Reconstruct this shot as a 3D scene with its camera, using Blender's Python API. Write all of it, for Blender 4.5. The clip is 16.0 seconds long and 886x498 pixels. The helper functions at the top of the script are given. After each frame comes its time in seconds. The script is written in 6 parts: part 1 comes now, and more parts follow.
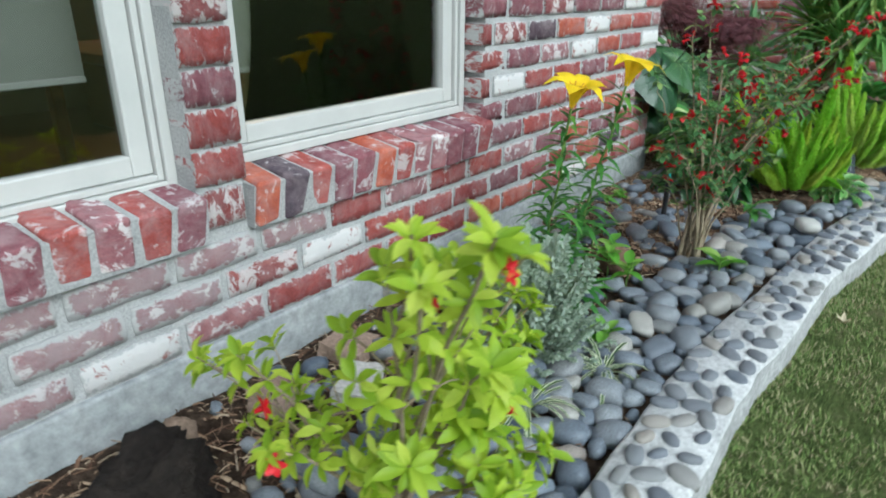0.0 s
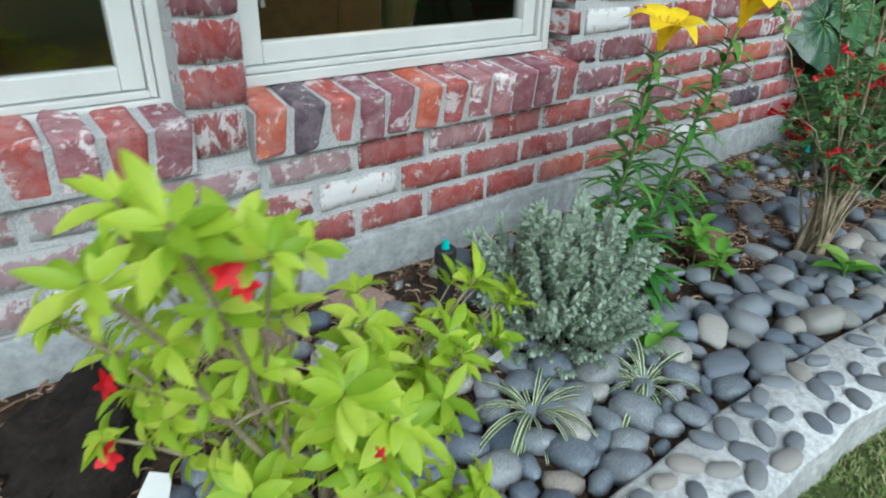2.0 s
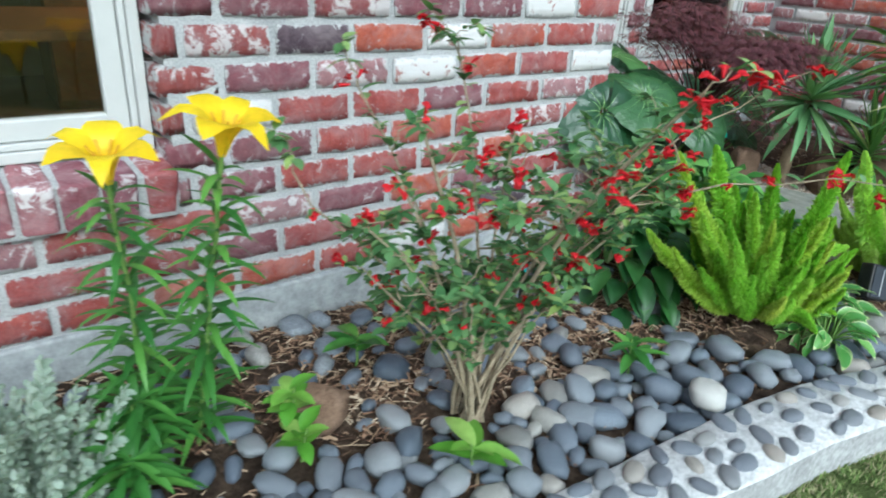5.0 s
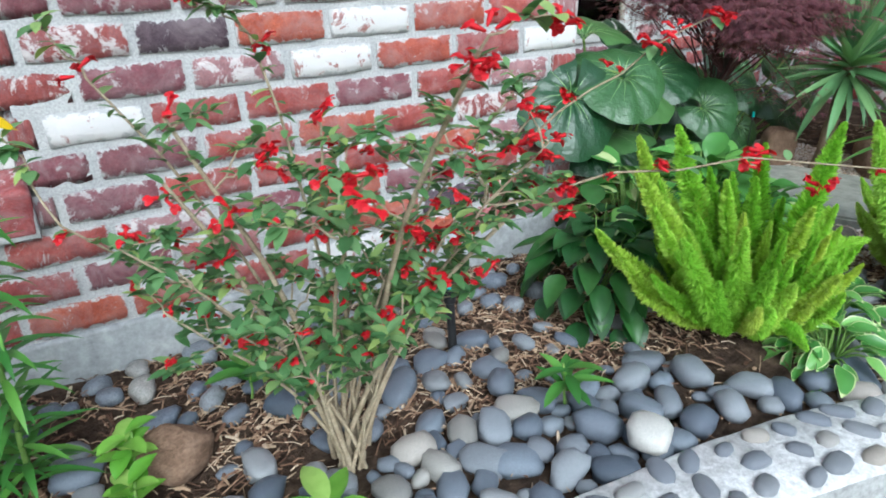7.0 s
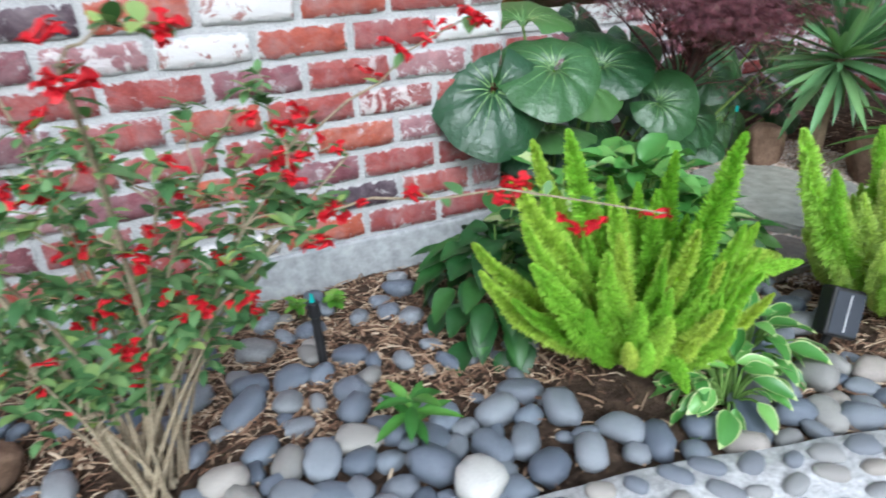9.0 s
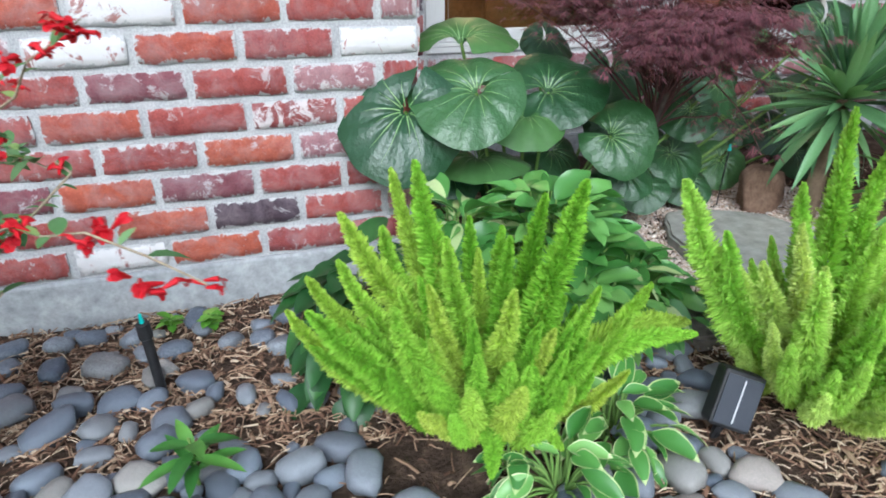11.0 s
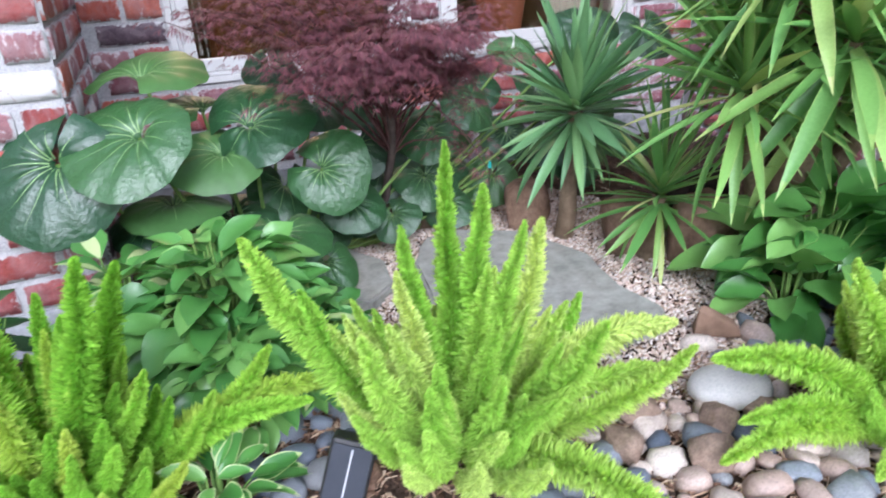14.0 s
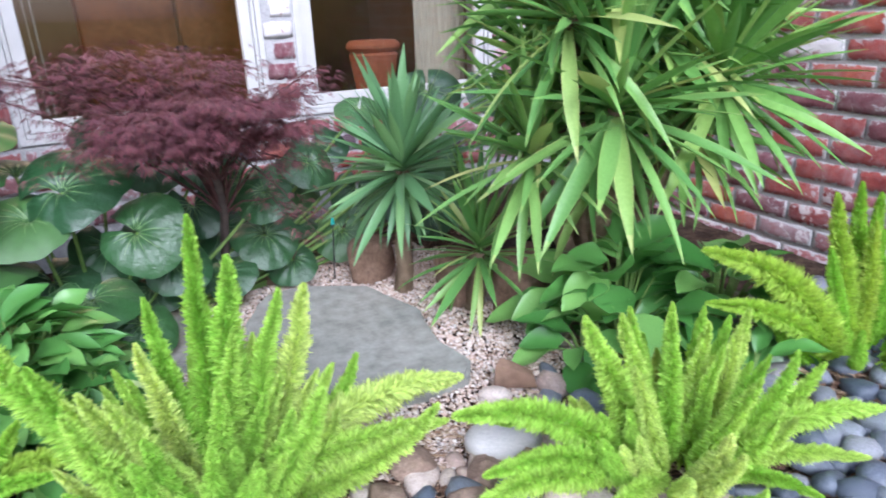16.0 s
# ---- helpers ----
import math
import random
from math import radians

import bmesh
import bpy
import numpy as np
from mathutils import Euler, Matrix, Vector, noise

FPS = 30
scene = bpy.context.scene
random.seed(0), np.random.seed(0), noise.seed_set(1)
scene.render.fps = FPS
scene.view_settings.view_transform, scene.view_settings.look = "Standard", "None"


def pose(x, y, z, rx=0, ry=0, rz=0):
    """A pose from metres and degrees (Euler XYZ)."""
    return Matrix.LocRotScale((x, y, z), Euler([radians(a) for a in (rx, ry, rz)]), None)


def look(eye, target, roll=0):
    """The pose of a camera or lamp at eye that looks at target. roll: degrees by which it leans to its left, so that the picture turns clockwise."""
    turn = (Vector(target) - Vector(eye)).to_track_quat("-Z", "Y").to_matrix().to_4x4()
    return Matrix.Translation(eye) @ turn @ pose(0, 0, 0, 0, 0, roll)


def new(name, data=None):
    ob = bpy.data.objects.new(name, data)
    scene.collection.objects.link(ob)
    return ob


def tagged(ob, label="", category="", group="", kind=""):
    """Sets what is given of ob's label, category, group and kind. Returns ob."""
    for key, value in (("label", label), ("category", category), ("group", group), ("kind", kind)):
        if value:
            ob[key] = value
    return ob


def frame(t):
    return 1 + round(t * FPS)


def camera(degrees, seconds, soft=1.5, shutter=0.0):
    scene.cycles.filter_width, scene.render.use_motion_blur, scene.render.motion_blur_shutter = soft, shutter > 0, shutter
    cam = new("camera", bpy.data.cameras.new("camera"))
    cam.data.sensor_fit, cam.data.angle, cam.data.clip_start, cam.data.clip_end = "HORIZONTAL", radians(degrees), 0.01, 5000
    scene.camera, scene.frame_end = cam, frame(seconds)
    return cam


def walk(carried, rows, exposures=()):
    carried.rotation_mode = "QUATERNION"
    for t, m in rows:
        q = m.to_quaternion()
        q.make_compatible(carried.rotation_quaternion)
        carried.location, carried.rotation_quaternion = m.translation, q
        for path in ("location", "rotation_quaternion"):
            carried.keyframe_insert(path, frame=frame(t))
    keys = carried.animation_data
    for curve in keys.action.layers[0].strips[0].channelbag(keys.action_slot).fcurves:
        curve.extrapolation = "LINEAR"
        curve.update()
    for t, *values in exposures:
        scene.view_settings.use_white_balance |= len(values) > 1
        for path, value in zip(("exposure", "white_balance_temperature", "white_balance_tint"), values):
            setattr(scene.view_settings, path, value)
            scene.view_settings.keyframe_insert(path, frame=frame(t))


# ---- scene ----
cam = camera(68.7, 16.0, soft=1.8, shutter=0.5)
PATH = [
    (0, (0.243, 0.047, 0.784), (1.694, 1.193, 0.023), 0.3),
    (0.5, (0.325, -0.015, 0.807), (1.7, 1.209, 0.025), 5.8),
    (1, (0.398, 0.016, 0.779), (1.692, 1.288, -0.062), 11.3),
    (1.5, (0.474, 0.03, 0.744), (1.696, 1.317, -0.177), 8.7),
    (2, (0.546, 0.029, 0.73), (1.646, 1.423, -0.19), 1.8),
    (2.5, (0.689, -0.006, 0.727), (1.734, 1.469, -0.129), 1.6),
    (3, (0.812, -0.04, 0.734), (1.865, 1.468, -0.051), 1.6),
    (3.5, (0.947, -0.063, 0.745), (2.044, 1.429, -0.01), 1.6),
    (4, (1.104, -0.071, 0.76), (2.239, 1.39, 0.0), 0.9),
    (4.5, (1.278, -0.102, 0.775), (2.436, 1.337, 0.007), 2.0),
    (5, (1.435, -0.161, 0.815), (2.563, 1.276, 0.001), 3.7),
    (7.3, (1.877, -0.209, 0.758), (2.747, 1.399, -0.052), -2.4),
    (7.5, (1.911, -0.21, 0.761), (2.735, 1.423, -0.049), -2.0),
    (8, (2.01, -0.224, 0.761), (2.722, 1.459, -0.052), -1.5),
    (8.5, (2.099, -0.257, 0.762), (2.741, 1.443, -0.072), -1.8),
    (9, (2.188, -0.263, 0.762), (2.955, 1.368, -0.103), -2.0),
    (9.5, (2.29, -0.266, 0.77), (3.095, 1.344, -0.101), -1.0),
    (9.7, (2.326, -0.269, 0.77), (3.127, 1.345, -0.098), -0.7),
    (11.8, (2.747, -0.325, 0.735), (3.162, 1.45, -0.088), -1.0),
    (12, (2.769, -0.332, 0.739), (3.19, 1.437, -0.093), -1.6),
    (12.5, (2.851, -0.346, 0.737), (3.395, 1.392, -0.09), -3.0),
    (13, (2.987, -0.346, 0.751), (3.61, 1.355, -0.097), -1.6),
    (13.5, (3.092, -0.354, 0.767), (3.759, 1.323, -0.094), -2.0),
    (14, (3.156, -0.368, 0.765), (3.874, 1.312, -0.048), -2.8),
    (14.5, (3.206, -0.373, 0.795), (4.012, 1.305, 0.065), -0.9),
    (15, (3.293, -0.431, 0.819), (4.112, 1.273, 0.169), -0.6),
    (15.5, (3.351, -0.499, 0.805), (4.193, 1.191, 0.144), -1.4),
    (16, (3.41, -0.523, 0.804), (4.31, 1.12, 0.103), -2.1),
]
EXPOSURES = [(0.0, 0.36, 5550, -2), (2.7, 0.29, 5450, -3), (4.0, 0.46, 5400, -3), (8.5, 0.80, 5550, 6), (12.5, 0.88, 5450, 9), (14.5, 1.10, 5400, 19), (16.0, 1.09, 5350, 19)]
walk(cam, [(t, look(eye, target, roll)) for t, eye, target, roll in PATH], EXPOSURES)


# ---- light: an overcast late afternoon ----
world = bpy.data.worlds.new("sky")
scene.world = world
world.use_nodes = True
wn = world.node_tree
sky = wn.nodes.new("ShaderNodeTexSky")
sky.sky_type = "NISHITA"
sky.sun_disc = False
sky.sun_elevation = radians(38)
sky.sun_rotation = radians(200)
sky.dust_density = 4.0
sky.air_density = 1.5
soft_sky = wn.nodes.new("ShaderNodeHueSaturation")
soft_sky.inputs["Saturation"].default_value = 0.35
wn.links.new(sky.outputs[0], soft_sky.inputs["Color"])
wn.links.new(soft_sky.outputs[0], wn.nodes["Background"].inputs["Color"])
wn.nodes["Background"].inputs["Strength"].default_value = 0.15
sun = new("sun", bpy.data.lights.new("sun", "SUN"))
sun.data.energy = 1.2
sun.data.angle = radians(25)
sun.data.color = (1.0, 0.98, 0.95)
sun.matrix_world = look((1.6, -5, 4.9), (2.6, 0.9, 0))


# ---- materials ----
def tree(name, rough=0.7, metal=0.0, spec=0.4):
    """A node material; returns it with its tree and its shader."""
    m = bpy.data.materials.new(name)
    m.use_nodes = True
    n = m.node_tree
    b = n.nodes["Principled BSDF"]
    b.inputs["Roughness"].default_value = rough
    b.inputs["Metallic"].default_value = metal
    b.inputs["Specular IOR Level"].default_value = spec
    return m, n, b


def add(n, kind, **values):
    node = n.nodes.new(kind)
    for k, v in values.items():
        node.inputs[k.replace("_", " ")].default_value = v
    return node


def coords(n, scale=(1, 1, 1), shift=True, world_space=False):
    """Metres, shifted by chance from object to object so that no two pieces look the same."""
    tc = n.nodes.new("ShaderNodeTexCoord")
    mp = n.nodes.new("ShaderNodeMapping")
    mp.inputs["Scale"].default_value = scale
    n.links.new(tc.outputs["Object"], mp.inputs["Vector"])
    if shift:
        oi = n.nodes.new("ShaderNodeObjectInfo")
        mul = add(n, "ShaderNodeMath")
        mul.operation = "MULTIPLY"
        mul.inputs[1].default_value = 37.0
        n.links.new(oi.outputs["Random"], mul.inputs[0])
        cx = n.nodes.new("ShaderNodeCombineXYZ")
        for i in range(3):
            n.links.new(mul.outputs[0], cx.inputs[i])
        n.links.new(cx.outputs[0], mp.inputs["Location"])
    return mp.outputs[0]


def grain(n, vec, scale, detail=4.0, rough=0.6, distort=0.0):
    t = add(n, "ShaderNodeTexNoise", Scale=scale, Detail=detail, Roughness=rough, Distortion=distort)
    n.links.new(vec, t.inputs["Vector"])
    return t.outputs["Fac"]


def ramp(n, fac, stops):
    r = n.nodes.new("ShaderNodeValToRGB")
    e = r.color_ramp.elements
    while len(e) < len(stops):
        e.new(0.5)
    for el, (p, c) in zip(e, stops):
        el.position = p
        el.color = (*c, 1) if len(c) == 3 else c
    n.links.new(fac, r.inputs[0])
    return r.outputs["Color"]


def mix(n, fac, a, b, blend="MIX"):
    m = n.nodes.new("ShaderNodeMix")
    m.data_type = "RGBA"
    m.blend_type = blend
    for sock, v in ((m.inputs["Factor"], fac), (m.inputs["A"], a), (m.inputs["B"], b)):
        if isinstance(v, (int, float)):
            sock.default_value = v
        elif isinstance(v, tuple):
            sock.default_value = (*v, 1)
        else:
            n.links.new(v, sock)
    return m.outputs["Result"]


def bump(n, b, height, strength=0.4, distance=0.004):
    k = add(n, "ShaderNodeBump", Strength=strength, Distance=distance)
    n.links.new(height, k.inputs["Height"])
    n.links.new(k.outputs[0], b.inputs["Normal"])


def rand(n):
    return n.nodes.new("ShaderNodeObjectInfo").outputs["Random"]


def island(n):
    return n.nodes.new("ShaderNodeNewGeometry").outputs["Random Per Island"]


def brick_material(name, colours, white, smear=0.5, dims=(0.185, 0.05, 0.06), wash=0.5):
    """Worn reclaimed brick; white: how much old paint and lime is left, smear: how far mortar lies over its edges."""
    m, n, b = tree(name, 0.85, 0, 0.25)
    v = coords(n, dims)
    base = ramp(n, rand(n), [(i / max(1, len(colours) - 1), c) for i, c in enumerate(colours)])
    base = mix(n, ramp(n, grain(n, v, 22, 6, 0.65), [(0.35, (0, 0, 0)), (0.7, (1, 1, 1))]), base, mix(n, 1.0, base, (0.62, 0.5, 0.56), "MULTIPLY"))
    base = mix(n, ramp(n, grain(n, v, 260, 3, 0.7), [(0.4, (0, 0, 0)), (0.7, (0.75, 0.75, 0.75))]), base, mix(n, 1.0, base, (1.5, 1.45, 1.4), "MULTIPLY"))
    base = mix(n, ramp(n, grain(n, v, 420, 2, 0.6), [(0.62, (0, 0, 0)), (0.70, (0.7, 0.7, 0.7))]), base, mix(n, 1.0, base, (0.5, 0.48, 0.5), "MULTIPLY"))
    haze = ramp(n, grain(n, v, 18, 7, 0.68, 0.6), [(0.42 - 0.2 * (wash > 0.6), (0, 0, 0)), (0.75 - 0.15 * (wash > 0.6), (wash, wash, wash))])
    base = mix(n, haze, base, (0.42, 0.34, 0.35) if wash < 0.6 else (0.43, 0.345, 0.355))
    p = 0.66 - 0.36 * white
    lime = ramp(n, grain(n, v, 24, 9, 0.72, 0.5), [(p, (0, 0, 0)), (p + 0.05, (0.92, 0.92, 0.92) if white > 0.5 else (0.7, 0.7, 0.7))])
    base = mix(n, lime, base, (0.76, 0.75, 0.74) if white > 0.3 else (0.55, 0.52, 0.52))
    if dims[0] == 1:
        n.links.new(base, b.inputs["Base Color"])
        bump(n, b, grain(n, v, 110, 8, 0.75), 0.6, 0.004)
        return m
    # mortar left over the edges
    tc = n.nodes.new("ShaderNodeTexCoord")
    xyz = n.nodes.new("ShaderNodeSeparateXYZ")
    n.links.new(tc.outputs["Object"], xyz.inputs[0])
    rims = []
    for axis, size in ((0, 0.185), (2, 0.06)):
        a = add(n, "ShaderNodeMath")
        a.operation = "ABSOLUTE"
        n.links.new(xyz.outputs[axis], a.inputs[0])
        k = add(n, "ShaderNodeMath")
        k.operation = "MULTIPLY_ADD"
        n.links.new(a.outputs[0], k.inputs[0])
        k.inputs[1].default_value = -size
        k.inputs[2].default_value = size / 2
        rims.append(k.outputs[0])
    low = add(n, "ShaderNodeMath")
    low.operation = "MINIMUM"
    n.links.new(rims[0], low.inputs[0])
    n.links.new(rims[1], low.inputs[1])
    edge = add(n, "ShaderNodeMath")
    edge.operation = "MULTIPLY_ADD"
    n.links.new(grain(n, v, 42, 7, 0.72, 0.3), edge.inputs[0])
    edge.inputs[1].default_value = -0.058
    edge.inputs[2].default_value = 0.0335 - 0.007 * smear
    tot = add(n, "ShaderNodeMath")
    tot.operation = "ADD"
    n.links.new(low.outputs[0], tot.inputs[0])
    n.links.new(edge.outputs[0], tot.inputs[1])
    cover = ramp(n, tot.outputs[0], [(0.0, (1, 1, 1)), (0.0025, (0, 0, 0))])
    base = mix(n, cover, base, (0.52, 0.515, 0.51))
    n.links.new(base, b.inputs["Base Color"])
    bump(n, b, grain(n, v, 110, 8, 0.75), 1.0, 0.008)
    return m


BRICK = {
    "r": brick_material("red_brick", [(0.29, 0.07, 0.063), (0.36, 0.09, 0.075), (0.31, 0.085, 0.08)], 0.20),
    "o": brick_material("orange_brick", [(0.44, 0.12, 0.07), (0.40, 0.105, 0.07), (0.46, 0.14, 0.085)], 0.14),
    "p": brick_material("plum_brick", [(0.20, 0.08, 0.095), (0.24, 0.09, 0.105), (0.19, 0.08, 0.09)], 0.25),
    "k": brick_material("pink_limed_brick", [(0.37, 0.18, 0.18), (0.34, 0.19, 0.20), (0.36, 0.16, 0.155)], 0.35, 0.9),
    "l": brick_material("lavender_limed_brick", [(0.30, 0.13, 0.145), (0.33, 0.16, 0.165), (0.27, 0.10, 0.115)], 0.36, 1.5, wash=0.75),
    "w": brick_material("white_painted_brick", [(0.42, 0.2, 0.16), (0.38, 0.16, 0.14)], 0.80, 0.9),
    "m": brick_material("half_white_brick", [(0.31, 0.085, 0.075), (0.25, 0.075, 0.075)], 0.46),
    "d": brick_material("dark_brick", [(0.10, 0.065, 0.08), (0.085, 0.07, 0.085)], 0.12),
}
SILLBRICK = {
    "r": brick_material("red_sill_brick", [(0.27, 0.06, 0.055), (0.33, 0.08, 0.065), (0.25, 0.065, 0.065)], 0.28, dims=(1, 1, 1)),
    "o": brick_material("orange_sill_brick", [(0.42, 0.11, 0.06), (0.40, 0.13, 0.08)], 0.22, dims=(1, 1, 1)),
    "p": brick_material("plum_sill_brick", [(0.17, 0.065, 0.085), (0.21, 0.075, 0.09)], 0.30, dims=(1, 1, 1)),
    "k": brick_material("limed_sill_brick", [(0.26, 0.11, 0.125), (0.29, 0.13, 0.14)], 0.34, dims=(1, 1, 1), wash=0.6),
    "d": brick_material("dark_sill_brick", [(0.10, 0.065, 0.08), (0.085, 0.07, 0.085)], 0.2, dims=(1, 1, 1)),
}


def plain(name, stops, scale=30, rough=0.7, spec=0.3, relief=0.3, dist=0.003, fine=None, metal=0.0, shift=True):
    """A surface whose colour wanders between the stops, with a finer grain on top."""
    m, n, b = tree(name, rough, metal, spec)
    v = coords(n, shift=shift)
    g = grain(n, v, scale, 6, 0.65)
    c = ramp(n, g, stops)
    if fine:
        c = mix(n, ramp(n, grain(n, v, fine, 3, 0.7), [(0.35, (0, 0, 0)), (0.7, (1, 1, 1))]), c, mix(n, 1.0, c, (0.6, 0.6, 0.6), "MULTIPLY"))
    n.links.new(c, b.inputs["Base Color"])
    bump(n, b, grain(n, v, fine or scale * 4, 5, 0.7), relief, dist)
    return m


MORTAR = plain("mortar", [(0.3, (0.42, 0.42, 0.42)), (0.6, (0.55, 0.545, 0.54)), (0.8, (0.48, 0.475, 0.465))], 9, 0.95, 0.1, 0.8, 0.006, 220, shift=False)
CONCRETE = plain("concrete_plinth", [(0.3, (0.29, 0.30, 0.305)), (0.5, (0.36, 0.37, 0.375)), (0.62, (0.40, 0.405, 0.405)), (0.75, (0.50, 0.50, 0.495))], 11, 0.85, 0.2, 0.3, 0.004, 34, shift=False)
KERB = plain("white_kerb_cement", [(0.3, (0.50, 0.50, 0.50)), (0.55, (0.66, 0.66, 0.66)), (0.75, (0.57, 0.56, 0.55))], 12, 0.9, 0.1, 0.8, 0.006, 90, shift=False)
# same cement for the kerb's sides, with dirt and shade darkened into its colour
KERB_SHADED = plain("shaded_kerb_side", [(0.3, (0.30, 0.30, 0.295)), (0.55, (0.40, 0.40, 0.395)), (0.75, (0.46, 0.455, 0.44))], 9, 0.92, 0.1, 0.7, 0.006, 70, shift=False)
FRAME = plain("white_window_paint", [(0.3, (0.43, 0.43, 0.415)), (0.7, (0.49, 0.487, 0.47))], 6, 0.45, 0.4, 0.1, 0.002, shift=False)
SOIL = plain("mulch_soil", [(0.3, (0.035, 0.024, 0.018)), (0.5, (0.09, 0.06, 0.042)), (0.7, (0.18, 0.125, 0.088))], 25, 0.98, 0.1, 1.0, 0.02, 110, shift=False)


def stone_material(name, stops, rough=0.5):
    m, n, b = tree(name, rough, 0, 0.35)
    v = coords(n)
    c = ramp(n, rand(n), stops)
    c = mix(n, ramp(n, grain(n, v, 25, 5, 0.6), [(0.4, (0, 0, 0)), (0.7, (0.7, 0.7, 0.7))]), c, mix(n, 1.0, c, (1.4, 1.38, 1.35), "MULTIPLY"))
    c = mix(n, ramp(n, grain(n, v, 240, 3, 0.7), [(0.45, (0, 0, 0)), (0.65, (0.8, 0.8, 0.8))]), c, mix(n, 1.0, c, (0.6, 0.6, 0.6), "MULTIPLY"))
    c = mix(n, ramp(n, grain(n, v, 70, 4, 0.65), [(0.56, (0, 0, 0)), (0.66, (0.55, 0.55, 0.55))]), c, mix(n, 1.0, c, (1.55, 1.5, 1.45), "MULTIPLY"))
    n.links.new(c, b.inputs["Base Color"])
    bump(n, b, grain(n, v, 90, 6, 0.7), 0.4, 0.003)
    return m


GREY = [(0.0, (0.060, 0.076, 0.102)), (0.18, (0.135, 0.156, 0.190)), (0.34, (0.085, 0.101, 0.132)), (0.46, (0.195, 0.212, 0.235)), (0.58, (0.120, 0.137, 0.167)), (0.70, (0.225, 0.235, 0.25)), (0.80, (0.150, 0.178, 0.220)), (0.91, (0.185, 0.18, 0.172)), (0.97, (0.32, 0.31, 0.29)), (1.0, (0.25, 0.21, 0.185))]
STONE = stone_material("river_stone", GREY, 0.42)
PEBBLE = stone_material("kerb_pebble", [(0.0, (0.11, 0.12, 0.145)), (0.3, (0.19, 0.20, 0.22)), (0.6, (0.14, 0.155, 0.185)), (0.85, (0.26, 0.26, 0.26)), (1.0, (0.30, 0.27, 0.24))])


def glass_material(name, ior):
    m, n, b = tree(name, 0.02, 0, 0.5)
    n.nodes.remove(b)
    out = n.nodes["Material Output"]
    t = n.nodes.new("ShaderNodeBsdfTransparent")
    t.inputs[0].default_value = (0.80, 0.82, 0.80, 1)
    g = n.nodes.new("ShaderNodeBsdfGlossy")
    g.inputs["Roughness"].default_value = 0.01
    f = add(n, "ShaderNodeFresnel", IOR=ior)
    s = n.nodes.new("ShaderNodeMixShader")
    n.links.new(f.outputs[0], s.inputs[0])
    n.links.new(t.outputs[0], s.inputs[1])
    n.links.new(g.outputs[0], s.inputs[2])
    n.links.new(s.outputs[0], out.inputs["Surface"])
    return m


GLASS, CLEARGLASS = glass_material("window_glass", 1.7), glass_material("clear_window_glass", 1.5)


# ---- mesh helpers ----
def mesh_of(name, verts, faces, mats=(), smooth=False, slots=None):
    me = bpy.data.meshes.new(name)
    me.from_pydata([tuple(v) for v in verts], [], [tuple(f) for f in faces])
    for m in mats:
        me.materials.append(m)
    if slots is not None:
        me.polygons.foreach_set("material_index", np.array(slots, dtype=np.int32))
    if smooth:
        me.polygons.foreach_set("use_smooth", np.ones(len(me.polygons), dtype=bool))
    me.update()
    return me


def put(name, me, parent=None, m=None, label="", category="", group="", kind=""):
    ob = new(name, me)
    if parent is not None:
        ob.parent = parent
    if m is not None:
        ob.matrix_basis = m
    return tagged(ob, label, category, group, kind)


def part(name, bm, material, parent, label="", smooth=False, m=None):
    """One bmesh as one mesh object under a thing or a part."""
    me = bpy.data.meshes.new(name)
    bm.to_mesh(me)
    bm.free()
    me.materials.append(material)
    if smooth:
        me.polygons.foreach_set("use_smooth", np.ones(len(me.polygons), dtype=bool))
    return put(name, me, parent, m, label)


def box_bm(x0, x1, y0, y1, z0, z1, bevel=0.0, segments=1, bm=None):
    own = bm is None
    if own:
        bm = bmesh.new()
    made = bmesh.ops.create_cube(bm, size=1.0, matrix=Matrix.LocRotScale(((x0 + x1) / 2, (y0 + y1) / 2, (z0 + z1) / 2), None, (abs(x1 - x0), abs(y1 - y0), abs(z1 - z0))))
    if bevel:
        edges = {e for v in made["verts"] for e in v.link_edges}
        bmesh.ops.bevel(bm, geom=list(edges), offset=bevel, segments=segments, affect="EDGES", profile=0.5)
    return bm


def empty(name, m, **tags):
    ob = new(name)
    ob.empty_display_size = 0.05
    ob.matrix_basis = m
    return tagged(ob, **tags)


class Builder:
    """Gathers many small pieces into one mesh."""

    def __init__(self):
        self.v, self.f, self.s, self.n = [], [], [], 0

    def add(self, verts, faces, slot=0):
        verts = np.asarray(verts, dtype=float)
        self.v.append(verts)
        for f in faces:
            self.f.append(tuple(i + self.n for i in f))
            self.s.append(slot)
        self.n += len(verts)

    def mesh(self, name, mats, smooth=True):
        return mesh_of(name, np.vstack(self.v), self.f, mats, smooth, self.s)


def frame_from(d, up=(0, 0, 1), spin=0.0):
    """A turn whose x runs along d, with z as near to up as may be, then spun about d."""
    x = np.array(d, dtype=float)
    x /= np.linalg.norm(x) + 1e-9
    u = np.array(up, dtype=float)
    y = np.cross(u, x)
    if np.linalg.norm(y) < 1e-3:
        y = np.cross((0.0, 1.0, 0.0), x)
    y /= np.linalg.norm(y)
    z = np.cross(x, y)
    if spin:
        y, z = y * math.cos(spin) + z * math.sin(spin), z * math.cos(spin) - y * math.sin(spin)
    return np.array([x, y, z])


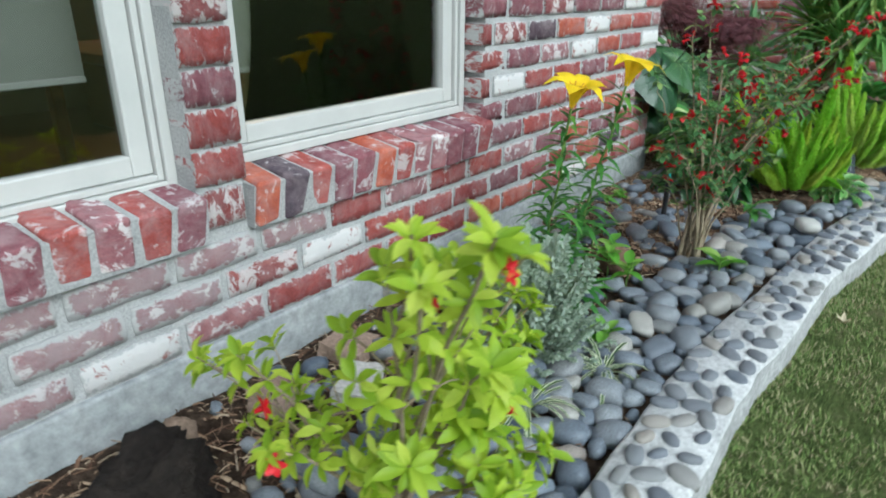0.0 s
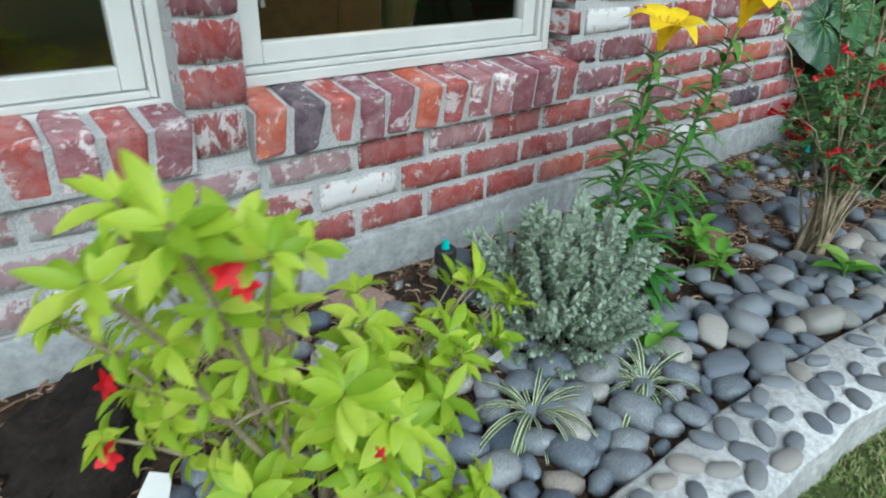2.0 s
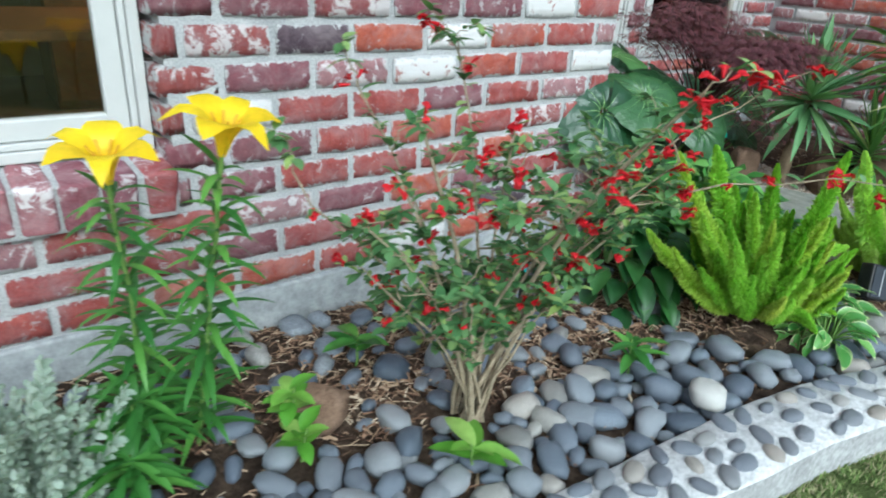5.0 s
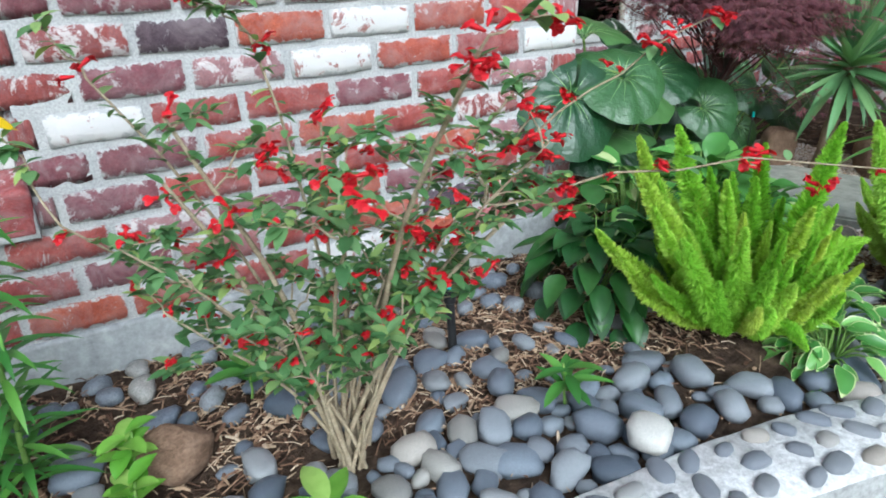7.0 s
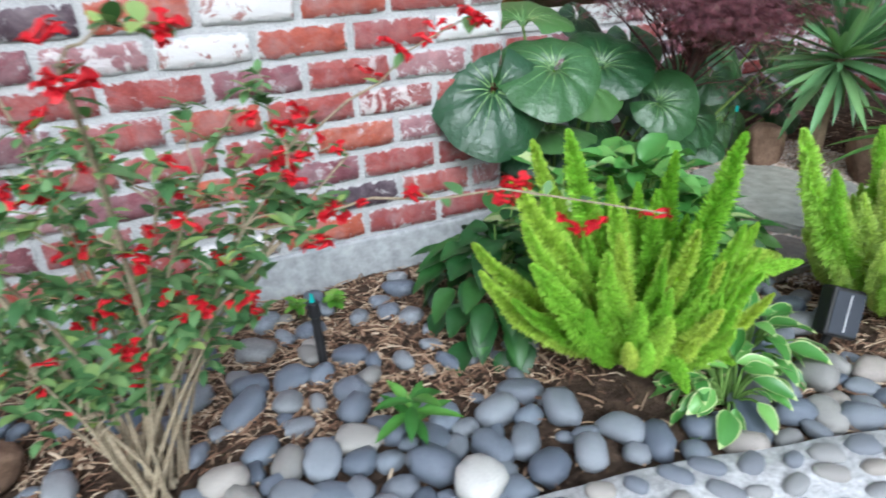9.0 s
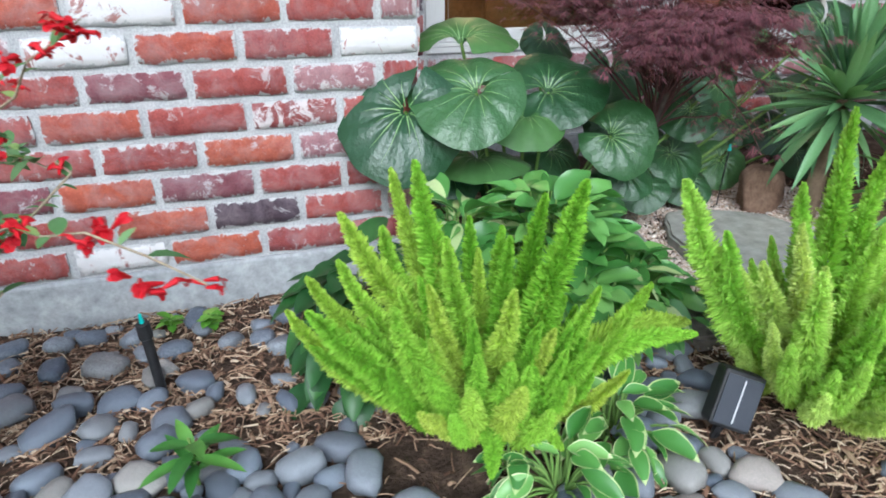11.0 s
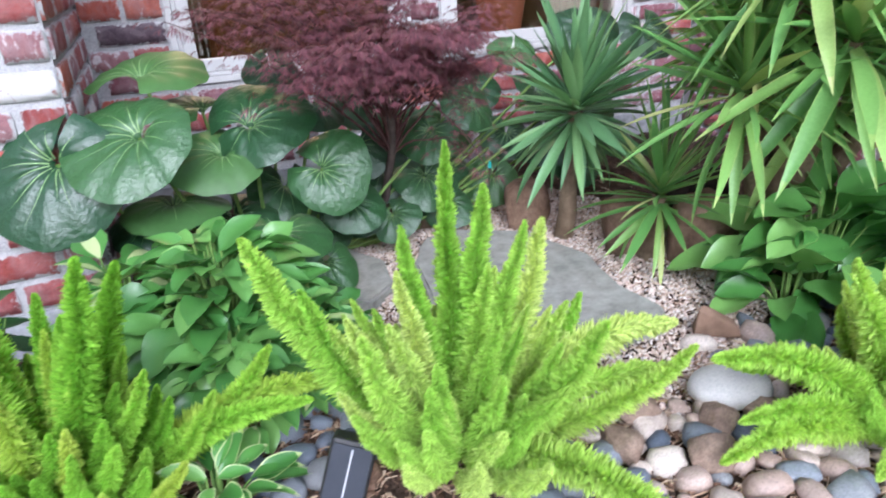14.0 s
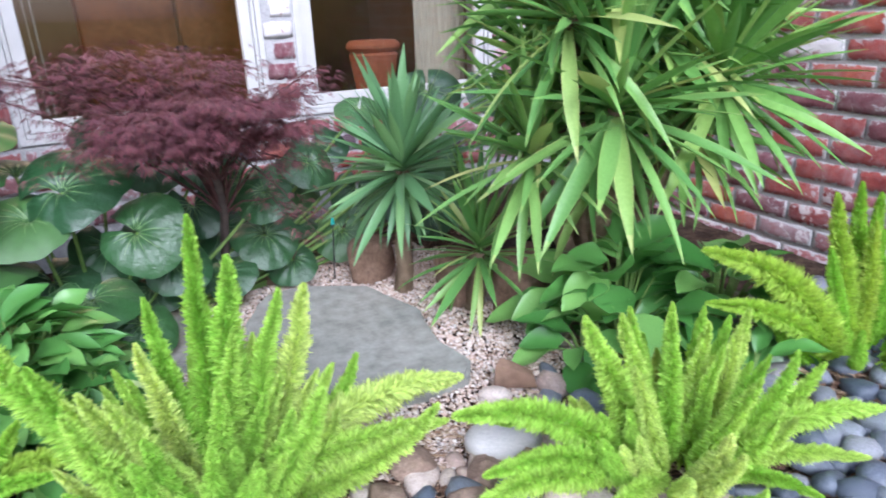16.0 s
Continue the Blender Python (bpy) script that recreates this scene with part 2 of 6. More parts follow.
def blade(length, width, steps=4, droop=0.0, fold=0.15, shape=(0.25, 0.9, 1.0, 0.75, 0.0), cup=0.0):
    """A leaf along x: its points run from stalk to tip, three across, folded along the midrib."""
    t = np.linspace(0, 1, steps + 1)
    w = np.interp(t, np.linspace(0, 1, len(shape)), shape) * width / 2
    verts = []
    for a, h in zip(t, w):
        ang = droop * a
        x = length * (math.sin(ang) / droop if abs(droop) > 1e-3 else a)
        z = -length * ((1 - math.cos(ang)) / droop if abs(droop) > 1e-3 else 0)
        for s in (-1, 0, 1):
            verts.append((x, s * h, z + (abs(s) * h * fold) + cup * h * abs(s)))
    faces = []
    for i in range(steps):
        a = 3 * i
        faces += [(a, a + 3, a + 4, a + 1), (a + 1, a + 4, a + 5, a + 2)]
    return np.array(verts), faces


def tube(points, radii, sides=5):
    """A tapered stem through the points."""
    points = np.asarray(points, dtype=float)
    verts, faces = [], []
    for i, p in enumerate(points):
        d = points[min(i + 1, len(points) - 1)] - points[max(i - 1, 0)]
        f = frame_from(d)
        for k in range(sides):
            a = 2 * math.pi * k / sides
            verts.append(p + radii[i] * (math.cos(a) * f[1] + math.sin(a) * f[2]))
    for i in range(len(points) - 1):
        for k in range(sides):
            a, b = i * sides + k, i * sides + (k + 1) % sides
            faces.append((a, b, b + sides, a + sides))
    return np.array(verts), faces


def bend(p0, p1, sag, rnd, steps=5, wob=0.0):
    """A curved way from p0 to p1 that bows upwards by sag."""
    p0, p1 = np.array(p0, dtype=float), np.array(p1, dtype=float)
    out = []
    for i in range(steps + 1):
        t = i / steps
        p = p0 + (p1 - p0) * t
        p[2] += sag * 4 * t * (1 - t)
        if 0 < i < steps and wob:
            p += np.array([rnd.uniform(-wob, wob) for _ in range(3)])
        out.append(p)
    return np.array(out)


# ---- the house: brick walls on a concrete plinth ----
COURSE, PLINTH, FACE = 0.071, 0.12, 1.1
BACK, RETURN_X, EAST_X = 1.88, 3.0, 5.33
rng = random.Random(3)


def worn_brick(seed):
    """A unit brick, x along its length, -y its face, with uneven worn edges; 1 x 1 x 1 about its middle."""
    r = random.Random(seed)
    bm = bmesh.new()
    nx, nz = 5, 3
    grid = {}
    for j in range(nz + 1):
        for i in range(nx + 1):
            x, z = i / nx - 0.5, j / nz - 0.5
            rim = i in (0, nx) or j in (0, nz)
            corner = i in (0, nx) and j in (0, nz)
            if rim:
                x += r.uniform(-0.008, 0.008)
                z += r.uniform(-0.035, 0.035)
                if corner:
                    x *= 0.985
                    z *= 0.95
            y = -0.5 + (0.03 + r.uniform(0, 0.05) if rim else r.uniform(-0.01, 0.03))
            grid[i, j] = bm.verts.new((x, y, z))
    for j in range(nz):
        for i in range(nx):
            bm.faces.new((grid[i, j], grid[i + 1, j], grid[i + 1, j + 1], grid[i, j + 1]))
    edge = [grid[i, 0] for i in range(nx + 1)] + [grid[nx, j] for j in range(1, nz + 1)] + [grid[i, nz] for i in range(nx - 1, -1, -1)] + [grid[0, j] for j in range(nz - 1, 0, -1)]
    back = [bm.verts.new((v.co.x, 0.5, v.co.z)) for v in edge]
    for k in range(len(edge)):
        l = (k + 1) % len(edge)
        bm.faces.new((edge[l], edge[k], back[k], back[l]))
    for k, f in enumerate(bm.faces):
        f.smooth = k < nx * nz
    return bm


BRICKS = {}
for key, material in BRICK.items():
    for k in range(3):
        bm = worn_brick(17 * k + ord(key))
        me = bpy.data.meshes.new("brick")
        bm.to_mesh(me)
        bm.free()
        me.materials.append(material)
        BRICKS[key, k] = me


def lay(parent, key, x0, x1, z0, z1, face=0.0, depth=0.05, proud=0.0065, turn=None):
    """One brick of a wall whose face is the plane y = face in the wall's own frame."""
    tilt = rng.uniform(-0.006, 0.006)
    m = Matrix.LocRotScale(((x0 + x1) / 2, face - proud - rng.uniform(-0.0015, 0.003) + depth / 2, (z0 + z1) / 2), Euler((0, tilt, 0)), (x1 - x0, depth, z1 - z0))
    put("brick", BRICKS[key, rng.randrange(3)], parent, (turn @ m) if turn is not None else m)


MIXED = "rrrppprookplkmrpkwrd"


def courses(parent, rows, x_left, x_right, joint, lefts, patterns, z_of, face=0.0, turn=None, gaps=()):
    """Rows of bricks, laid from the right; lefts(row) gives the left ends, patterns the kinds from the right."""
    for row in rows:
        right, kinds = x_right, patterns.get(row, "")
        for i, left in enumerate(lefts(row)):
            if right <= x_left:
                break
            l, r_ = max(left, x_left), right
            z0 = z_of(row)
            spans = [(l, r_)]
            for g0, g1, gz0, gz1 in gaps:
                if gz0 < z0 + COURSE * 0.5 < gz1:
                    nxt = []
                    for a, b in spans:
                        if b <= g0 or a >= g1:
                            nxt.append((a, b))
                        else:
                            if a < g0:
                                nxt.append((a, g0))
                            if b > g1:
                                nxt.append((g1, b))
                    spans = nxt
            kind = kinds[i] if i < len(kinds) else rng.choice(MIXED)
            for a, b in spans:
                if b - a > 0.035:
                    jamb = any(abs(a - g[1]) < 1e-6 for g in gaps)
                    lay(parent, kind, a + (0.002 if jamb else joint / 2), b - joint / 2, z0 + joint / 2, z0 + COURSE - joint / 2, face, 0.11 if jamb else 0.05, turn=turn)
            right = left


def z_row(row):
    return PLINTH + (row - 1) * COURSE


# window openings in the long wall: left, right, bottom, top
W1, W2 = (0.02, 0.850, 0.424, 1.52), (0.95, 1.738, 0.443, 1.52)


def slab_with_holes(x0, x1, z0, z1, y0, y1, holes):
    """A wall core cut by openings, made of boxes butted end to end."""
    bm = bmesh.new()
    xs = sorted({x0, x1, *[h[0] for h in holes], *[h[1] for h in holes]})
    for a, b in zip(xs, xs[1:]):
        cut = [h for h in holes if h[0] <= a and h[1] >= b]
        if not cut:
            box_bm(a, b, y0, y1, z0, z1, bm=bm)
        else:
            box_bm(a, b, y0, y1, z0, cut[0][2], bm=bm)
            box_bm(a, b, y0, y1, cut[0][3], z1, bm=bm)
    bmesh.ops.remove_doubles(bm, verts=bm.verts, dist=1e-5)
    return bm


def wall(name, bm, label):
    me = bpy.data.meshes.new(name)
    bm.to_mesh(me)
    bm.free()
    me.materials.append(MORTAR)
    return put(name, me, label=label, category="wall", kind="structure")


WALL_TOP = 2.3
wall_north = wall("wall_north", slab_with_holes(-3.0, RETURN_X - 0.004, PLINTH, WALL_TOP, FACE, FACE + 0.2, [(W1[0], W1[1], 0.40, W1[3]), (W2[0], W2[1] + 0.02, 0.40, W2[3])]), "reclaimed red brick house wall with white-painted bricks")
ODD = [2.82, 2.63, 2.43, 2.24, 2.05, 1.86, 1.68, 1.51, 1.335, 1.161, 0.97, 0.78, 0.585, 0.39]
EVEN = [2.91, 2.72, 2.525, 2.33, 2.14, 1.965, 1.79, 1.615, 1.44, 1.265, 1.07, 0.88, 0.685, 0.49, 0.295]
ODD += [0.39 - 0.195 * k for k in range(1, 9)]
EVEN += [0.295 - 0.195 * k for k in range(1, 9)]
PATTERN = {
    1: "rrowroorrrrkwlkl", 2: "krdorrprrrwmlllk", 3: "rrpopkrrkrllllkl", 4: "rkorrrpk", 5: "rmrorppk", 6: "rkrprrwr",
    7: "wrowkpm", 8: "krowodmr", 9: "rwppmppr", 10: "prmprwor", 11: "rpkrropm", 12: "oprmkrpr",
}
courses(wall_north, range(1, 13), -0.7, RETURN_X, 0.0145, lambda r: ODD if r % 2 else EVEN, PATTERN, z_row, FACE, gaps=[(-3.0, 1.7395, 0.333, 1.52)])
# the narrow pier between the two windows: one header on the other
for row in range(0, 15):
    z = 0.432 + row * COURSE
    lay(wall_north, "rrprmropr"[row % 9], 0.850, 0.955, z + 0.003, z + COURSE - 0.003, FACE, 0.062, proud=0.010)
lay(wall_north, "m", 0.856, 0.944, 0.352, 0.424, FACE, proud=0.008)


LOOSE = plain("joined_brick", [(0.3, (0.24, 0.06, 0.05)), (0.7, (0.32, 0.10, 0.08))], 30, 0.85, 0.2, 0.6, 0.005, 160, shift=False)
ln = LOOSE.node_tree
ln.links.new(ramp(ln, island(ln), [(0.0, (0.17, 0.06, 0.075)), (0.3, (0.27, 0.06, 0.05)), (0.6, (0.33, 0.08, 0.06)), (0.8, (0.30, 0.16, 0.16)), (0.93, (0.40, 0.11, 0.06)), (1.0, (0.6, 0.58, 0.56))]), ln.nodes["Principled BSDF"].inputs["Base Color"])


def loose_bricks(name, spans, rows, face, turn, parent, label):
    """Courses too high to be seen from near, in one mesh."""
    b = Builder()
    cube = np.array([(x, y, z) for z in (-0.5, 0.5) for y in (-0.5, 0.5) for x in (-0.5, 0.5)])
    quads = [(0, 1, 5, 4), (1, 3, 7, 5), (3, 2, 6, 7), (2, 0, 4, 6), (4, 5, 7, 6)]
    for row in rows:
        for x0, x1 in spans(row):
            x = x1 - (0.1 if row % 2 else 0.0)
            while x > x0 + 0.05:
                l = max(x0, x - 0.195)
                w = cube * ((x - l) - 0.013, 0.03, COURSE - 0.013) + ((x + l) / 2, face + 0.008, z_row(row) + COURSE / 2)
                if turn is not None:
                    w = np.array([turn @ Vector(p) for p in w])
                b.add(w, quads)
                x = l
    me = b.mesh(name, [LOOSE], False)
    return put(name, me, parent, kind="stuff", label=label)


def north_spans(row):
    z = z_row(row)
    if row < 13:
        return [(-3.0, -0.71)] + ([(-0.71, 0.02)] if z > 0.32 else [])
    return [(-3.0, 0.02), (1.76, RETURN_X)] if z < 1.5 else [(-3.0, RETURN_X)]


loose_bricks("bricks", north_spans, range(1, 31), FACE, None, wall_north, "courses of worn red brick")

# plinth
plinth = put("plinth", mesh_of("plinth", [], []), label="grey concrete foundation plinth under the brick", category="foundation", kind="structure")
bm = bmesh.new()
box_bm(-3.0, RETURN_X + 0.008, FACE - 0.012, FACE + 0.2, -0.2, PLINTH, 0.006, 2, bm)
box_bm(RETURN_X - 0.2, RETURN_X + 0.008, FACE + 0.2, BACK + 0.2, -0.2, PLINTH, 0.0, 1, bm)
box_bm(RETURN_X + 0.008, EAST_X - 0.01, BACK - 0.012, BACK + 0.2, -0.2, PLINTH, 0.0, 1, bm)
bm.to_mesh(plinth.data)
bm.free()
plinth.data.materials.append(CONCRETE)


def sill_block(seed, material):
    """A brick on edge with chipped and rounded edges, in metres."""
    r = random.Random(seed)
    bm = box_bm(-0.0275, 0.0275, -0.0575, 0.0575, -0.046, 0.046, 0.009, 3)
    off = r.uniform(0, 40)
    for v in bm.verts:
        v.co += Vector([noise.noise((v.co.x * 30 + off, v.co.y * 30 + q * 9, v.co.z * 30)) * 0.0075 for q in range(3)])
    me = bpy.data.meshes.new("sill_brick")
    bm.to_mesh(me)
    bm.free()
    me.materials.append(material)
    return me


SILLS = {key: [sill_block(7 * k + ord(key), material) for k in range(3)] for key, material in SILLBRICK.items()}


def rowlock(x0, x1, kinds, parent):
    """A sill of bricks on edge that juts out and slopes to the front."""
    n = max(1, round((x1 - x0) / 0.0665))
    w = (x1 - x0) / n
    for i in range(n):
        a, b = x0 + i * w, x0 + (i + 1) * w
        m = pose((a + b) / 2, FACE + 0.02 + rng.uniform(-0.003, 0.003), 0.389 + rng.uniform(-0.002, 0.003), 8, rng.uniform(-1.5, 1.5), rng.uniform(-2, 2)) @ Matrix.Diagonal(((w - 0.0075 + rng.uniform(-0.005, 0.003)) / 0.055, 1, 1, 1))
        put("sill_brick", rng.choice(SILLS[kinds[i % len(kinds)]]), parent, m)


for k, (w, kinds) in enumerate(((W1, "rkpokprprkrp"), (W2, "odrpporkkppr"))):
    bm = box_bm(w[0], w[1] + 0.012 * k, -0.0525, 0.08, -0.05, 0.041, 0.002, 1)
    bmesh.ops.transform(bm, matrix=pose(0, FACE + 0.02, 0.389, 8, 0, 0), verts=bm.verts)
    sill = wall("brick_sill", bm, "projecting window sill of worn bricks on edge")
    sill["category"] = "window sill"
    rowlock(w[0], w[1] + 0.012 * k, kinds, sill)

# recessed wall, the return beside it and the east wall
W3, W4 = (3.238, 4.035, 0.438, 1.62), (4.15, 4.995, 0.438, 1.62)


def recess_row(row):
    return z_row(row) + 0.022


wall_recess = wall("wall_recess", slab_with_holes(RETURN_X, EAST_X, PLINTH, WALL_TOP, BACK, BACK + 0.2, [W3, W4]), "recessed red brick wall behind the planting")
courses(wall_recess, range(1, 14), W3[0], EAST_X, 0.013, lambda r: [EAST_X - (0.195 if r % 2 else 0.1) - 0.195 * k for k in range(13)], {}, recess_row, BACK, gaps=[(*W3[:2], 0.43, 1.62), (*W4[:2], 0.43, 1.62)])
courses(wall_recess, range(1, 14), RETURN_X, W3[0], 0.013, lambda r: [W3[0] - (0.205 if r % 2 else 0.115) - 0.2 * k for k in range(3)], {5: "pr", 6: "rk", 7: "dr", 8: "oo", 9: "rp", 10: "pr", 11: "ro"}, recess_row, BACK)
loose_bricks("bricks", lambda row: [(RETURN_X, W3[0]), (W4[1], EAST_X)] if z_row(row) < 1.6 else [(RETURN_X, EAST_X)], range(14, 31), BACK, None, wall_recess, "courses of worn red brick")
turn = Matrix.Translation((RETURN_X, 0, 0)) @ Matrix.Rotation(radians(90), 4, "Z")
wall_return = wall("wall_return", box_bm(RETURN_X - 0.0, RETURN_X + 0.0, 0, 0, 0, 0), "short brick return of the house wall")
wall_return.data.clear_geometry()
bm = box_bm(RETURN_X - 0.2, RETURN_X - 0.003, FACE + 0.204, BACK + 0.2, PLINTH, WALL_TOP)
bm.to_mesh(wall_return.data)
bm.free()
courses(wall_return, range(1, 14), FACE, BACK, 0.013, lambda r: [BACK - (0.195 if r % 2 else 0.1) - 0.195 * k for k in range(5)], {3: "kwkrw", 4: "rkwkr", 5: "kwrwk", 6: "wkrwr", 7: "krkor", 8: "rokrk", 9: "kroor", 10: "rkrok"}, z_row, 0.0, turn=turn)
loose_bricks("bricks", lambda row: [(FACE, BACK)], range(14, 31), 0.0, turn, wall_return, "courses of worn red brick")
turn = Matrix.Translation((EAST_X, 0, 0)) @ Matrix.Rotation(radians(-90), 4, "Z")
wall_east = wall("wall_east", box_bm(EAST_X + 0.003, EAST_X + 0.2, -1.2, BACK + 0.2, PLINTH - 4 * COURSE, WALL_TOP), "red brick side wall of the planted recess")
courses(wall_east, range(-1, 14), -BACK, 0.35, 0.013, lambda r: [0.35 - (0.247 if r % 2 else 0.15) - 0.195 * k for k in range(12)], {2: "rprrmrpr", 3: "rrkrrpprp", 5: "prpprrrpo", 7: "rprropkr", 8: "prrprwrp"}, z_row, 0.0, turn=turn)
loose_bricks("bricks", lambda row: [(-BACK, 1.2)] if row > 13 else [(0.36, 1.2)], range(-1, 31), 0.0, turn, wall_east, "courses of worn red brick")


# ---- windows ----
def rail(parent, name, w, depth0, depth1, inset, width, bevel=0.003):
    """Four mitred-looking bars round an opening, butted end to end."""
    x0, x1, z0, z1 = w[0] + inset, w[1] - inset, w[2] + inset, w[3] - inset
    for a in ((x0, x0 + width, z0, z1), (x1 - width, x1, z0, z1), (x0 + width, x1 - width, z0, z0 + width), (x0 + width, x1 - width, z1 - width, z1)):
        part(name, box_bm(a[0], a[1], depth0, depth1, a[2], a[3], bevel, 2), FRAME, parent)


def window(name, w, front, label, glass=GLASS):
    base = empty(name, Matrix.Identity(4), label=label, category="window", kind="structure")
    rail(base, "outer_frame", w, front, front + 0.06, 0.0, 0.020, 0.0025)
    rail(base, "stop_bead", w, front + 0.008, front + 0.055, 0.0212, 0.012, 0.002)
    rail(base, "sash", w, front + 0.018, front + 0.05, 0.0344, 0.038)
    g = 0.070
    pane = part("pane", box_bm(w[0] + g, w[1] - g, front + 0.034, front + 0.038, w[2] + g, w[3] - g), glass, base)
    pane.visible_shadow = False
    return base


window("window_1", W1, FACE + 0.055, "white-framed window beside the brick pier")
window("window_2", W2, FACE + 0.055, "white-framed window over a brick sill")
window("window_3", W3, BACK - 0.01, "white-framed window behind the red maple", CLEARGLASS)
window("window_4", W4, BACK - 0.01, "white-framed window behind the yucca", CLEARGLASS)


# ---- ground, kerb ----
KERB_IN = [(-3.0, 0.44), (-0.6, 0.40), (0.2, 0.375), (1.0, 0.367), (1.45, 0.379), (1.62, 0.377), (1.8, 0.36), (1.96, 0.342), (2.15, 0.334), (2.4, 0.312), (2.6, 0.295), (2.8, 0.258), (2.95, 0.212), (3.1, 0.17), (3.25, 0.112), (3.6, 0.0), (4.1, -0.12), (5.33, -0.30)]
KERB_TOP, LAWN_Z = 0.05, -0.025


def kerb_y(x):
    return float(np.interp(x, [p[0] for p in KERB_IN], [p[1] for p in KERB_IN]))


def kerb_w(x):
    return float(np.interp(x, (0.9, 1.4, 1.7, 1.95, 2.15, 2.4, 2.8, 3.3), (0.138, 0.138, 0.148, 0.128, 0.127, 0.146, 0.16, 0.155))) + 0.008 * noise.noise((x * 3, 0, 0))


LAWN = plain("lawn", [(0.3, (0.085, 0.125, 0.035)), (0.5, (0.145, 0.185, 0.06)), (0.7, (0.23, 0.22, 0.11))], 14, 0.95, 0.1, 1.0, 0.02, 120, shift=False)
me = mesh_of("ground", [(-400, -400, LAWN_Z), (400, -400, LAWN_Z), (400, 400, LAWN_Z), (-400, 400, LAWN_Z)], [(0, 1, 2, 3)], [LAWN])
put("ground", me, label="short green and brown lawn", category="lawn", kind="structure")


def soil_z(x, y):
    mound = sum(h * math.exp(-((x - cx) ** 2 + (y - cy) ** 2) / 0.022) for cx, cy, h in ((2.92, 0.46, 0.035), (3.42, 0.36, 0.03)))
    return mound + 0.022 + 0.018 * noise.noise((x * 2.2, y * 2.2, 1.3)) + 0.012 * noise.noise((x * 9, y * 9, 4.1)) + 0.006 * noise.noise((x * 31, y * 31, 2.0))


nx, ny = 340, 70
verts, faces = [], []
for i in range(nx + 1):
    x = -3.0 + (EAST_X + 3.0 - 0.001) * i / nx
    top = (FACE - 0.005) if x < RETURN_X - 0.005 else BACK - 0.005
    for j in range(ny + 1):
        y0 = kerb_y(x) - 0.03
        y = y0 + (top - y0) * j / ny
        verts.append((x, y, soil_z(x, y)))
for i in range(nx):
    for j in range(ny):
        a = i * (ny + 1) + j
        faces.append((a, a + ny + 1, a + ny + 2, a + 1))
put("planting_bed", mesh_of("planting_bed", verts, faces, [SOIL], True), label="dark mulched soil of the planting bed", category="soil", kind="structure")

# kerb: a low cement border with grey pebbles set in its top
N = 260
xs = np.linspace(-3.0, EAST_X - 0.02, N)
verts, faces = [], []
for i, x in enumerate(xs):
    y = kerb_y(x)
    w = kerb_w(x)
    e = 0.006 * noise.noise((x * 12, 5, 0))
    t = KERB_TOP + 0.004 * noise.noise((x * 7, 9, 0))
    for dy, z in ((0.004, -0.06), (e, t - 0.006), (-0.006 + e, t), (-w * 0.5, t + 0.002), (-w + 0.005 + e, t), (-w + e, t - 0.005), (-w - 0.006 + 0.5 * e, -0.06)):
        verts.append((x, y + dy, z + 0.0025 * noise.noise((x * 25, dy * 40, 3))))
for i in range(N - 1):
    for k in range(6):
        a = i * 7 + k
        faces.append((a, a + 1, a + 8, a + 7))
# second slot: both side faces take the grey with shade in it
kerb = put("kerb", mesh_of("kerb", verts, faces, [KERB, KERB_SHADED], True, [k in (0, 5) for _ in range(N - 1) for k in range(6)]), label="low white cement border set with grey pebbles", category="garden edging", kind="structure")


# ---- stones, gravel, mulch, grass ----
def stone_mesh(name, seed, mat, sub=2, rough=0.10, flat=0.0):
    """A smooth worn stone about one metre long, to be scaled."""
    r = random.Random(seed)
    bm = bmesh.new()
    bmesh.ops.create_icosphere(bm, subdivisions=sub, radius=0.5)
    off = Vector((r.uniform(0, 50), r.uniform(0, 50), r.uniform(0, 50)))
    p = r.uniform(0.75, 1.0)
    for v in bm.verts:
        c = v.co.copy()
        c = Vector([math.copysign(abs(2 * k) ** p * 0.5, k) for k in c])
        v.co = c * (1 + rough * noise.noise(c * 2.2 + off) * 2)
        if flat and v.co.z < -flat:
            v.co.z = -flat
    me = bpy.data.meshes.new(name)
    bm.to_mesh(me)
    bm.free()
    me.materials.append(mat)
    me.polygons.foreach_set("use_smooth", np.ones(len(me.polygons), dtype=bool))
    return me


rs = random.Random(11)
PEBBLES = [stone_mesh("pebble", 40 + k, PEBBLE, 2, 0.09) for k in range(6)]
more_pebbles = Builder()
x = -2.95
while x < EAST_X - 0.08:
    w = kerb_w(x)
    for row in range(3):
        px = x + rs.uniform(-0.010, 0.010) + (0.028 if row == 1 else 0)
        py = kerb_y(px) - w * (0.2 + 0.3 * row) + rs.uniform(-0.008, 0.008)
        a = rs.uniform(0.038, 0.060)
        m = pose(px, py, KERB_TOP + 0.001, rs.uniform(-6, 6), rs.uniform(-6, 6), rs.uniform(-70, 70)) @ Matrix.Diagonal((a, a * rs.uniform(0.52, 0.72), 0.022, 1))
        if rs.random() > 0.04 and px > 0.3:
            put("pebble", rs.choice(PEBBLES), kerb, m)
        elif px < 0.3:
            me = rs.choice(PEBBLES)
            more_pebbles.add(np.array([m @ q.co for q in me.vertices]), [tuple(p.vertices) for p in me.polygons])
    x += rs.uniform(0.054, 0.064)

put("pebbles", more_pebbles.mesh("pebbles", [PEBBLE]), kerb, kind="stuff", label="more grey pebbles set in cement")

